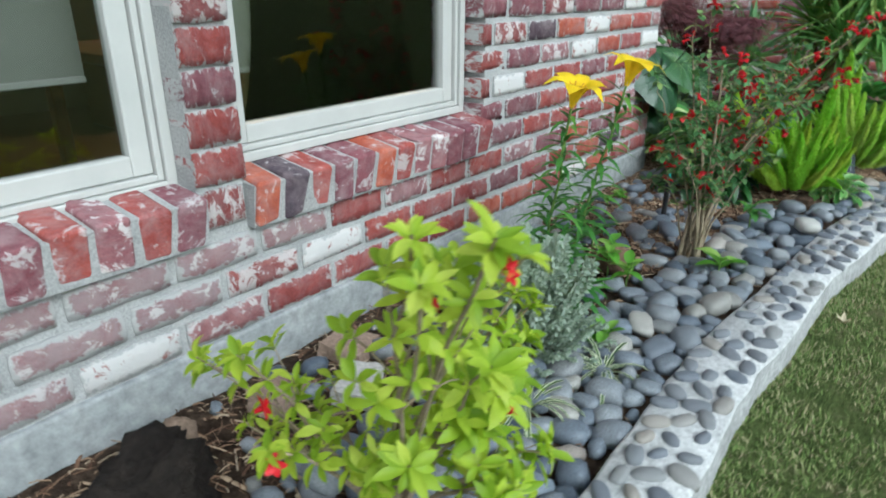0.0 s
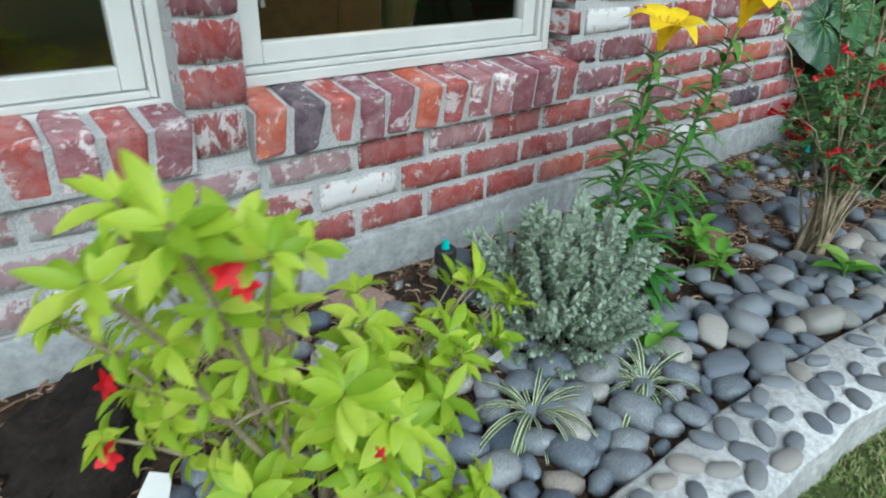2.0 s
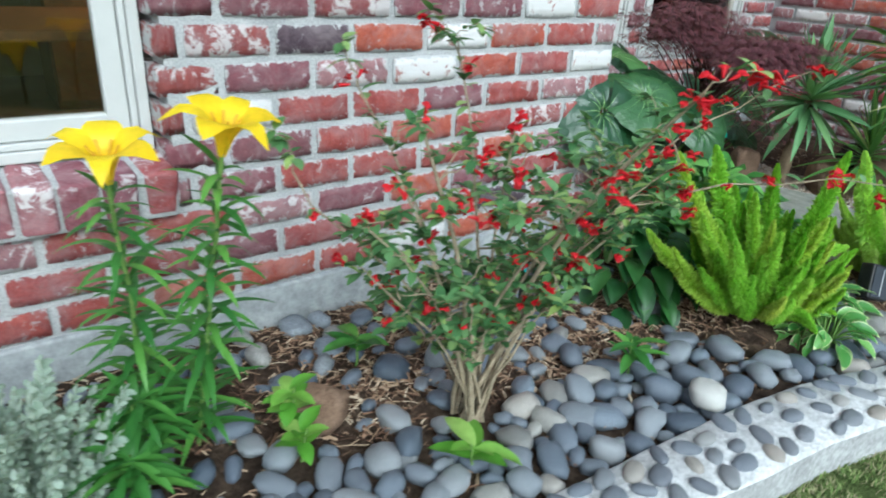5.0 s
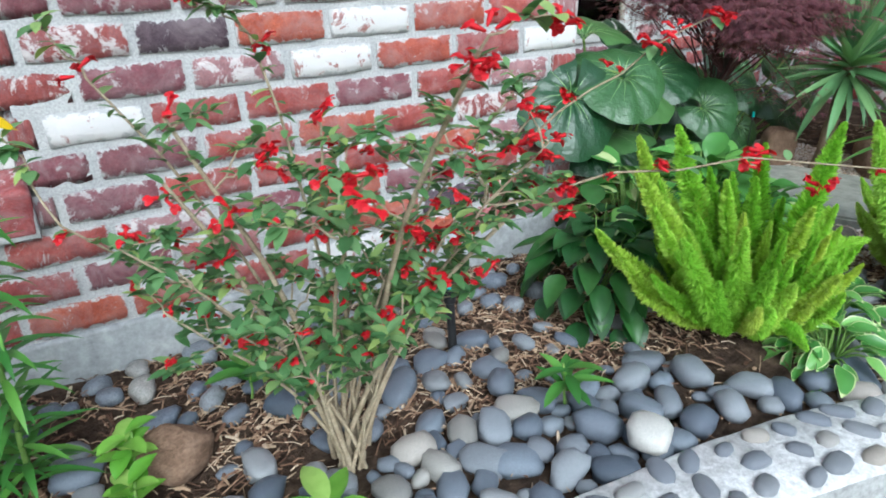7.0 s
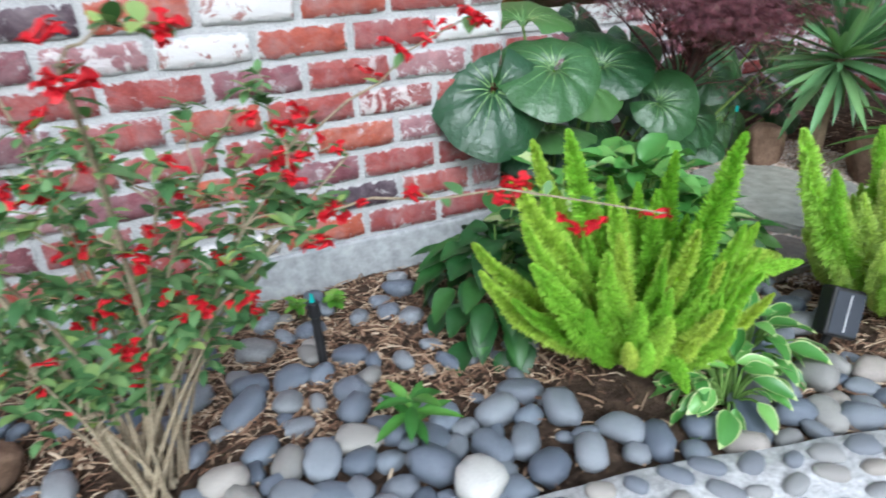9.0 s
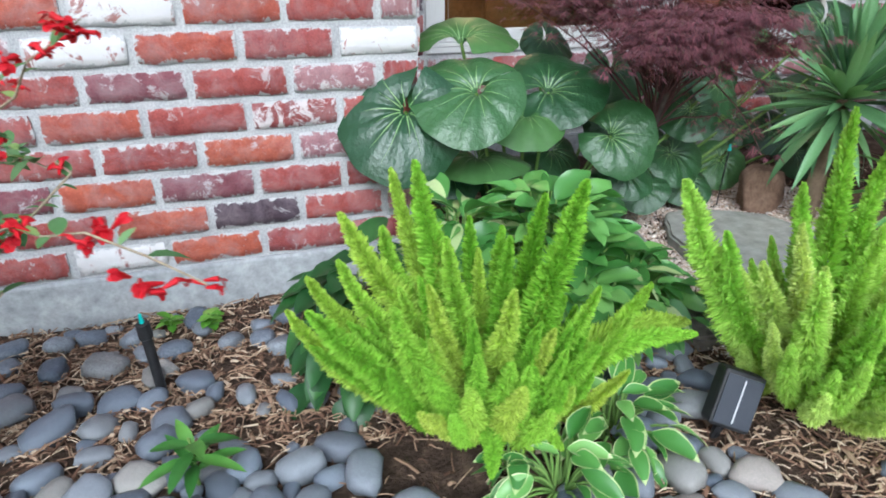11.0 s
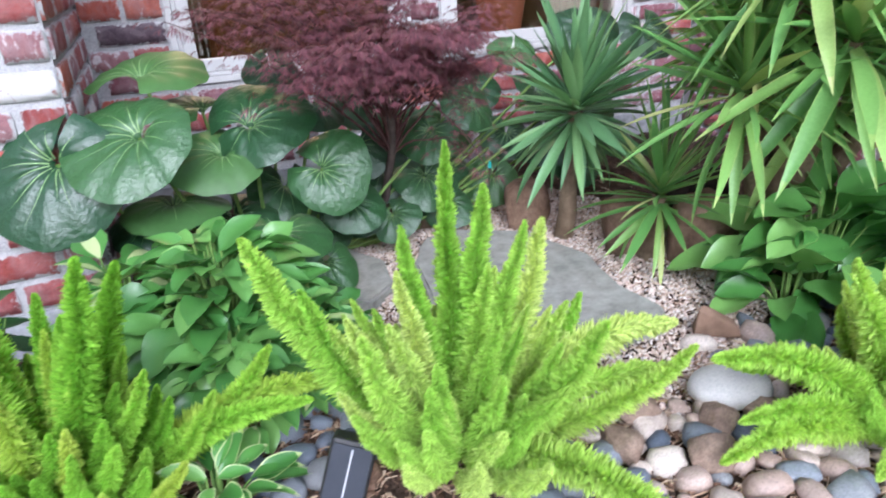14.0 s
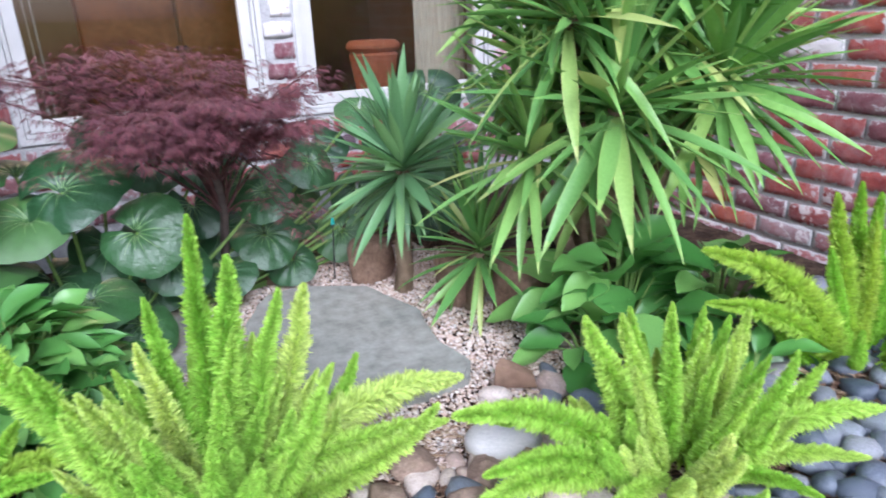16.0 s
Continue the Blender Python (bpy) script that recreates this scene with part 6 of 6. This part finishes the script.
# flat tiers of foliage: middle, half widths, limbs, leaves to a limb
TIERS = [((3.62, 0.92, 0.59), (0.20, 0.09), 12, 165), ((3.78, 0.94, 0.575), (0.12, 0.07), 7, 140), ((3.46, 0.92, 0.565), (0.10, 0.07), 5, 130), ((3.56, 0.90, 0.52), (0.12, 0.06), 3, 90),
         ((3.62, 1.14, 0.62), (0.22, 0.08), 7, 110), ((3.42, 1.30, 0.68), (0.16, 0.08), 6, 90), ((3.72, 1.30, 0.70), (0.16, 0.08), 4, 70), ((3.98, 1.28, 0.62), (0.08, 0.06), 4, 90), ((3.46, 1.20, 0.72), (0.13, 0.07), 6, 80), ((3.30, 1.20, 0.69), (0.10, 0.06), 5, 60), ((3.66, 1.20, 0.69), (0.12, 0.07), 4, 80), ((3.85, 1.00, 0.42), (0.04, 0.05), 2, 50), ((3.86, 1.00, 0.28), (0.04, 0.05), 2, 40)]
crown = []
for (cx, cy, cz), (wx, wy), limbs, many in TIERS:
    for k in range(limbs):
        a, u = 2.4 * k + rp.uniform(-0.3, 0.3), math.sqrt((k + 0.5) / limbs)
        crown.append(((cx + wx * u * math.cos(a), cy + wy * u * math.sin(a), cz + rp.uniform(-0.045, 0.04)), many))
trunk = bend((0, 0, 0), (-0.06, -0.28, 0.56), 0.0, rp, 6, 0.012)
stem_part(maple, trunk, 0.014, 0.009, plain("maple_bark", [(0.3, (0.06, 0.045, 0.04)), (0.7, (0.13, 0.10, 0.085))], 30, 0.9, 0.2, 0.5, 0.003, 120), "trunk", 8)
for tip, many in crown:
    e = np.array(tip) - maple_at
    way = bend(trunk[rp.choice((3, 4, 5))], e, 0.05, rp, 6, 0.01)
    stem_part(maple, way, 0.0036, 0.0010, MAPLETWIG, "limb", 5)
    for k in range(many):
        t = rp.uniform(0.55, 1.0)
        i = min(int(t * 6), 5)
        p = way[i] + (way[i + 1] - way[i]) * (t * 6 - i)
        a = rp.uniform(0, 6.283)
        off = np.array((math.cos(a), math.sin(a), rp.uniform(-0.22, 0.16))) * rp.uniform(0.01, 0.10)
        d = np.array((math.cos(a), math.sin(a), rp.uniform(-0.35, 0.05)))
        lace_leaf(p + off, d, rp.uniform(0.020, 0.038))
put("foliage", lace.mesh("foliage", [MAPLE]), maple)

# -- yuccas --
YLEAF, YBLUE = [], []
YUCCAREST = leaf_material("yucca_leaf_far", [(0.0, (0.10, 0.24, 0.055)), (0.5, (0.17, 0.35, 0.08)), (0.82, (0.24, 0.42, 0.10)), (0.93, (0.36, 0.48, 0.13)), (1.0, (0.48, 0.50, 0.18))], 0.42, 0.15)
BLUEYUCCA = leaf_material("blue_yucca_leaf", [(0.0, (0.085, 0.19, 0.085)), (0.6, (0.14, 0.285, 0.12)), (1.0, (0.21, 0.37, 0.15))], 0.42, 0.15, "object", 0.4)
for k, droop in enumerate((0.05, 0.12, 0.2, 0.35, 0.55, 0.85)):
    v, f, sl = wide_leaf(1.0, 0.09, (0.5, 0.75, 0.95, 1.0, 0.88, 0.52, 0.0), 9, droop, 0.3, 0.03, k, True, False, 0.90)
    YLEAF.append(mesh_of("leaf", v, f, [YUCCA, YUCCAEDGE], True, sl))
    YBLUE.append(mesh_of("leaf", [(x, y * 1.25, z) for x, y, z in v], f, [BLUEYUCCA, BLUEYUCCA], True, sl))


def rosette(thing, at, n, length, leaves=None, joined=None):
    """Sword leaves round one head, each a part, or all gathered into a joined mesh."""
    for k in range(n):
        a, u = 2.4 * k + rp.uniform(-0.2, 0.2), (k + 0.5) / n
        el = math.radians(82 - 120 * u ** 1.1) + rp.uniform(-0.3, 0.3)
        d = Vector((math.cos(a) * math.cos(el), math.sin(a) * math.cos(el), math.sin(el)))
        l = length * rp.uniform(0.66, 1.08)
        mesh = (leaves or YLEAF)[min(5, int(u * 4.2) + rp.choice((0, 0, 1)))]
        m = Matrix.LocRotScale(Vector(at) + Vector((0, 0, 0.07 * (0.5 - u))), d.to_track_quat("X", "Z"), (l, max(l, 0.2) * rp.uniform(0.75, 1.15), l)) @ Matrix.Rotation(rp.uniform(-0.6, 0.6), 4, "X")
        if joined is None:
            put("leaf", mesh, thing, m)
        else:
            joined.add([m @ q.co for q in mesh.vertices], [tuple(p.vertices) for p in mesh.polygons])


BARK = plain("yucca_bark", [(0.3, (0.16, 0.11, 0.07)), (0.7, (0.28, 0.21, 0.14))], 20, 0.95, 0.1, 0.8, 0.01, 80)


def yucca(base, heads, label, leaves=None, far_heads=()):
    thing = empty("yucca", pose(*base), label=label, category="yucca", group="yuccas")
    far = Builder()
    for k, (at, n, length) in enumerate([*heads, *far_heads]):
        e = np.array(at) - np.array(base)
        stem_part(thing, bend((0, 0, 0), e, 0.0, rp, 5, 0.008), 0.028, 0.018, BARK, "trunk", 8)
        rosette(thing, e, n, length, leaves, far if k >= len(heads) else None)
    if far_heads:
        put("foliage", far.mesh("foliage", [YUCCAREST]), thing, kind="stuff")
    return thing


yucca((4.56, 0.74, 0.03), [((4.37, 0.47, 0.60), 104, 0.35), ((4.25, 0.60, 0.50), 76, 0.29), ((4.28, 0.52, 0.78), 88, 0.32), ((4.46, 0.58, 0.46), 32, 0.28)],
      "tall many-headed yucca with broad sword-shaped leaves", None,
      [((4.54, 0.55, 0.76), 130, 0.35), ((4.64, 0.44, 0.64), 120, 0.34), ((4.46, 0.78, 0.58), 100, 0.31), ((4.44, 0.54, 0.92), 120, 0.34), ((4.66, 0.58, 0.92), 110, 0.34), ((4.80, 0.60, 0.76), 100, 0.33), ((4.36, 0.66, 0.90), 110, 0.32), ((4.68, 0.54, 0.52), 90, 0.30), ((4.34, 0.66, 0.66), 100, 0.30), ((4.50, 0.64, 0.66), 100, 0.31)])
yucca((4.14, 1.06, 0.03), [((4.14, 1.02, 0.40), 120, 0.28)], "young yucca with narrow blue-green leaves", YBLUE)
yucca((4.24, 0.83, 0.03), [((4.235, 0.79, 0.22), 64, 0.26)], "small low yucca beside the boulders")


# ---- fittings and the rooms behind the glass ----
BLACKPLASTIC = plain("black_plastic", [(0.3, (0.012, 0.012, 0.013)), (0.7, (0.025, 0.025, 0.027))], 40, 0.5, 0.4, 0.2, 0.001, 200)
TEAL = plain("teal_plastic", [(0.3, (0.02, 0.32, 0.30)), (0.7, (0.03, 0.42, 0.38))], 40, 0.4, 0.4, 0.1, 0.001)
PANEL = plain("solar_cell", [(0.3, (0.02, 0.025, 0.035)), (0.7, (0.03, 0.034, 0.045))], 30, 0.45, 0.3, 0.1, 0.001)
SILVERLINE = plain("cell_lines", [(0.3, (0.35, 0.36, 0.38)), (0.7, (0.45, 0.46, 0.48))], 30, 0.4, 0.5, 0.1, 0.001)


def cyl(r0, r1, z0, z1, sides=14):
    bm = bmesh.new()
    bmesh.ops.create_cone(bm, cap_ends=True, segments=sides, radius1=r0, radius2=r1, depth=z1 - z0, matrix=Matrix.Translation((0, 0, (z0 + z1) / 2)))
    bmesh.ops.bevel(bm, geom=[e for e in bm.edges if abs(e.verts[0].co.z - e.verts[1].co.z) < 1e-6], offset=min(r0, r1) * 0.15, segments=1, affect="EDGES")
    return bm


def sprinkler(x, y, top, radius, label):
    z = soil_z(x, y)
    h = top - z
    thing = empty("sprinkler_riser", pose(x, y, z, 2, -3, 0), label=label, category="sprinkler", group="sprinkler risers")
    part("body", cyl(radius, radius, -0.02, h * 0.72), BLACKPLASTIC, thing, smooth=False)
    part("collar", cyl(radius * 1.35, radius * 1.3, h * 0.72, h * 0.90), BLACKPLASTIC, thing)
    part("nozzle", cyl(radius * 0.55, radius * 0.3, h * 0.90, h), TEAL, thing, "teal nozzle")


sprinkler(1.213, 0.862, 0.202, 0.0155, "black plastic sprinkler riser with a teal nozzle")
sprinkler(2.415, 0.776, 0.189, 0.009, "thin black sprinkler riser with a teal nozzle")


def drip_stake(x, y, top):
    z = soil_z(x, y)
    thing = empty("drip_stake", pose(x, y, z), label="thin dark drip stake with a teal head", category="sprinkler")
    stem_part(thing, bend((0, 0, -0.02), (0.012, 0, top - z - 0.012), 0.01, rp, 4), 0.0022, 0.002, BLACKPLASTIC, "tube")
    part("head", cyl(0.006, 0.004, -0.008, 0.012, 8), TEAL, thing, "teal head", m=pose(0.012, 0, top - z - 0.01))


drip_stake(4.0, 1.257, 0.222)

solar = empty("solar_light", pose(3.282, 0.368, 0.018, 0, 15, -28) @ Matrix.Scale(1.18, 4), label="small black solar spotlight with a tilted panel", category="solar light")
part("stake", cyl(0.005, 0.008, -0.03, 0.05, 8), BLACKPLASTIC, solar)
housing = part("housing", box_bm(-0.028, 0.028, -0.012, 0.024, -0.04, 0.04, 0.005, 2), BLACKPLASTIC, solar, m=pose(0, 0, 0.075, -22, 0, 0))
part("panel", box_bm(-0.024, 0.024, -0.0145, -0.0125, -0.034, 0.034), PANEL, housing, "dark solar panel")
part("cell_line", box_bm(-0.001, 0.001, -0.0155, -0.0146, -0.03, 0.03), SILVERLINE, housing)

TAG = plain("white_plastic_tag", [(0.3, (0.56, 0.56, 0.55)), (0.7, (0.63, 0.63, 0.62))], 20, 0.5, 0.3, 0.1, 0.001)
tag_bm = box_bm(-0.027, 0.027, 0, 0.0012, 0, 0.085, 0.0004)
for v in tag_bm.verts:
    v.co.x *= 1.0 if v.co.z < 0.05 else 0.55
    v.co.y += 0.006 * math.sin(v.co.z * 30)
tag = part("plant_tag", tag_bm, TAG, None, smooth=False, m=pose(0.592, 0.655, 0.05, -60, 4, -38))
tagged(tag, "white plastic plant tag leaning on the stones", "plant tag")
tag2 = part("plant_tag", box_bm(-0.009, 0.009, 0, 0.0012, 0, 0.10, 0.0004), TAG, None, smooth=False, m=pose(1.22, 0.69, 0.05, 68, 0, -60))
tagged(tag2, "narrow white plastic plant tag by the silver shrub", "plant tag")

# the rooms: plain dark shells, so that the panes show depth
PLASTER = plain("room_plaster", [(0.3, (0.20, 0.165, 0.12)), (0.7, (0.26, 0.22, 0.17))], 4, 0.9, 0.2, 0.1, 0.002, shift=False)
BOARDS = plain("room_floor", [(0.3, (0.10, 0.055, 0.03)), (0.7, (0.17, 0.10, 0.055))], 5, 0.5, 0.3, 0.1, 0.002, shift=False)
ROOF = plain("roof_felt", [(0.3, (0.09, 0.085, 0.08)), (0.7, (0.14, 0.13, 0.12))], 12, 0.95, 0.1, 0.6, 0.006, 90, shift=False)


def shell(name, bm, material, label, category):
    me = bpy.data.meshes.new(name)
    bm.to_mesh(me)
    bm.free()
    me.materials.append(material)
    return put(name, me, label=label, category=category, kind="structure")


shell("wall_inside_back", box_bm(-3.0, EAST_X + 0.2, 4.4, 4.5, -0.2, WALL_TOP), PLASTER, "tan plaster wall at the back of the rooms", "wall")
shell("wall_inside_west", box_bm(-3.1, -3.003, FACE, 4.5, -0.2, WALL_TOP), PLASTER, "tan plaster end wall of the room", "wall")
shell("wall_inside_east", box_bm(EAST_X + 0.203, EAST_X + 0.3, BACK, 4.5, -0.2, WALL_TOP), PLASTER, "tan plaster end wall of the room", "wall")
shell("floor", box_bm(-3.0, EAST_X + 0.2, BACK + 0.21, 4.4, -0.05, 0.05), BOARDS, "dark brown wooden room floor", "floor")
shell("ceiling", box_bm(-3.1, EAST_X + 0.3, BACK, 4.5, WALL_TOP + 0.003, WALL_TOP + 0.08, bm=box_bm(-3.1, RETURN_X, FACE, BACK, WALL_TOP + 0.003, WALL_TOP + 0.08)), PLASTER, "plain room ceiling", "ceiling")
# roof slab out of view, added to keep light out of the rooms
shell("roof", box_bm(-3.15, EAST_X + 0.35, BACK, 4.6, WALL_TOP + 0.083, WALL_TOP + 0.16, bm=box_bm(-3.15, RETURN_X, FACE - 0.02, BACK, WALL_TOP + 0.083, WALL_TOP + 0.16)), ROOF, "unseen flat dark roof slab added to stop light", "roof")

WOOD = plain("amber_wood", [(0.3, (0.17, 0.07, 0.022)), (0.55, (0.26, 0.115, 0.035)), (0.75, (0.32, 0.155, 0.05))], 6, 0.4, 0.4, 0.1, 0.002, 60)
TERRA = plain("terracotta", [(0.3, (0.36, 0.12, 0.06)), (0.7, (0.46, 0.17, 0.09))], 10, 0.85, 0.2, 0.2, 0.002, 80)
CURTAIN = plain("beige_curtain", [(0.3, (0.60, 0.53, 0.42)), (0.7, (0.68, 0.61, 0.51))], 5, 0.9, 0.1, 0.2, 0.002, 200)
BLIND = plain("grey_blind", [(0.3, (0.26, 0.265, 0.24)), (0.7, (0.32, 0.325, 0.30))], 5, 0.8, 0.2, 0.1, 0.002)


def cabinet(x, y, w, d, h, label):
    thing = empty("cabinet", pose(x, y, 0.05), label=label, category="cabinet")
    part("body", box_bm(-w / 2, w / 2, -d / 2, d / 2, 0, h, 0.006), WOOD, thing)
    for s in (-1, 1):
        dr = part("door", box_bm(s * w / 4 - w / 4 + 0.008, s * w / 4 + w / 4 - 0.008, -d / 2 - 0.018, -d / 2 - 0.001, 0.04, h - 0.04, 0.004), WOOD, thing)
        part("knob", cyl(0.012, 0.010, 0, 0.02, 10), BLACKPLASTIC, dr, m=pose(-s * 0.02 + s * w / 4 * 0, -d / 2 - 0.018, h * 0.6, 90, 0, 0))


cabinet(3.95, 3.4, 0.9, 0.4, 1.0, "amber wooden cabinet inside the room")
cabinet(2.4, 3.6, 1.1, 0.4, 0.85, "amber wooden cabinet inside the room")


def table(x, y, w, d, h, label):
    thing = empty("table", pose(x, y, 0.05), label=label, category="table")
    part("tabletop", box_bm(-w / 2, w / 2, -d / 2, d / 2, h - 0.035, h, 0.006), WOOD, thing)
    for sx in (-1, 1):
        for sy in (-1, 1):
            part("leg", box_bm(sx * (w / 2 - 0.06) - 0.025, sx * (w / 2 - 0.06) + 0.025, sy * (d / 2 - 0.06) - 0.025, sy * (d / 2 - 0.06) + 0.025, 0, h - 0.035, 0.003), WOOD, thing)


table(1.9, 2.6, 1.2, 0.8, 0.5, "low amber wooden table inside the room")

pot = empty("terracotta_pot", pose(4.66, 2.36, 0.42), label="terracotta pot on a stand behind the window", category="flower pot")
part("pot_body", cyl(0.085, 0.115, 0, 0.20, 24), TERRA, pot, smooth=False)
part("rim", cyl(0.125, 0.125, 0.20, 0.25, 24), TERRA, pot)
stand = part("plant_stand", box_bm(4.50, 4.82, 2.22, 2.50, 0.05, 0.42, 0.01), WOOD, None)
tagged(stand, "square wooden plant stand behind the window", "plant stand")

curtain = Builder()
n = 40
cv = [(4.76 + 0.26 * i / n, 2.13 + 0.010 * math.sin(i * 1.3), z) for z in (0.1, 2.2) for i in range(n + 1)]
cv += [(x, y + 0.004, z) for x, y, z in cv]
cf = [(i, i + 1, n + 2 + i, n + 1 + i) for i in range(n)] + [(2 * n + 2 + i, 3 * n + 3 + i, 3 * n + 4 + i, 2 * n + 3 + i) for i in range(n)]
curtain.add(cv, cf)
put("curtain", curtain.mesh("curtain", [CURTAIN]), label="beige curtain hanging at the window's edge", category="curtain")


def roller_blind(x0, x1, bottom, label):
    thing = empty("window_blind", pose((x0 + x1) / 2, FACE + 0.24, bottom), label=label, category="blind")
    w = (x1 - x0) / 2
    part("fabric", box_bm(-w, w, 0, 0.003, 0.012, 1.5 - bottom), BLIND, thing)
    part("bottom_bar", box_bm(-w, w, -0.006, 0.009, 0, 0.012, 0.002), FRAME, thing)
    for k in (0, 1):
        cord = stem_part(thing, [(-w + 0.05 + 0.018 * k, -0.03, 0.012 - 0.02 * k), (-w + 0.05 + 0.018 * k, -0.03, 0.4)], 0.0016, 0.0016, FRAME, "cord", 5)
        part("tassel", cyl(0.006, 0.003, -0.03, 0.0, 8), FRAME, cord, m=pose(-w + 0.05 + 0.018 * k, -0.03, 0.014 - 0.02 * k))


roller_blind(1.02, 1.222, 0.592, "grey fabric blind half drawn inside the window")
roller_blind(0.50, 0.80, 0.608, "grey fabric blind half drawn inside the window")

cords = empty("blind_cord", pose(3.34, 1.975, 1.60), label="pair of thin white blind cords inside the window", category="blind cord")
for k, low in ((0, 0.545), (1, 0.50)):
    cord = stem_part(cords, [(0.02 * k - 0.01, 0, low - 1.60), (0.02 * k - 0.01, 0, 0.10)], 0.0016, 0.0016, FRAME, "cord", 5)
    part("tassel", cyl(0.007, 0.003, -0.03, 0.0, 8), FRAME, cord, m=pose(0.02 * k - 0.01, 0, low - 1.60))

bulb_mat, bn, bb = tree("lamp_glow", 0.5)
bb.inputs["Emission Color"].default_value = (1.0, 0.62, 0.28, 1)
bb.inputs["Emission Strength"].default_value = 85.0


def pendant_lamp(x, y, z):
    room_lamp = empty("pendant_lamp", pose(x, y, z), label="warm glowing pendant lamp inside the room", category="lamp", group="pendant lamps")
    bm = bmesh.new()
    bmesh.ops.create_uvsphere(bm, u_segments=16, v_segments=10, radius=0.07)
    part("bulb", bm, bulb_mat, room_lamp, "glowing bulb", True)
    part("flex", cyl(0.004, 0.004, 0.07, WALL_TOP - z, 8), BLACKPLASTIC, room_lamp)


pendant_lamp(3.6, 2.9, 1.5)
pendant_lamp(2.3, 3.0, 1.3)

# a curled dry leaf on the lawn
DRY = leaf_material("dry_leaf", [(0.0, (0.50, 0.42, 0.30)), (1.0, (0.58, 0.50, 0.37))], 0.7, 0.2)
b = Builder()
for k, (a, l) in enumerate(((0.2, 0.034), (1.3, 0.03), (2.5, 0.026), (3.7, 0.03), (5.2, 0.024))):
    v, f = blade(l, 0.012, 5, -0.8, 0.4, (0.3, 0.8, 1.0, 0.8, 0.4, 0.0))
    b.add(place(v, (0, 0, 0), (math.cos(a), math.sin(a), 0.35)), f)
put("fallen_leaf", b.mesh("fallen_leaf", [DRY]), None, pose(2.03, 0.15, -0.018), "curled pale dry leaf lying on the lawn", "leaf")
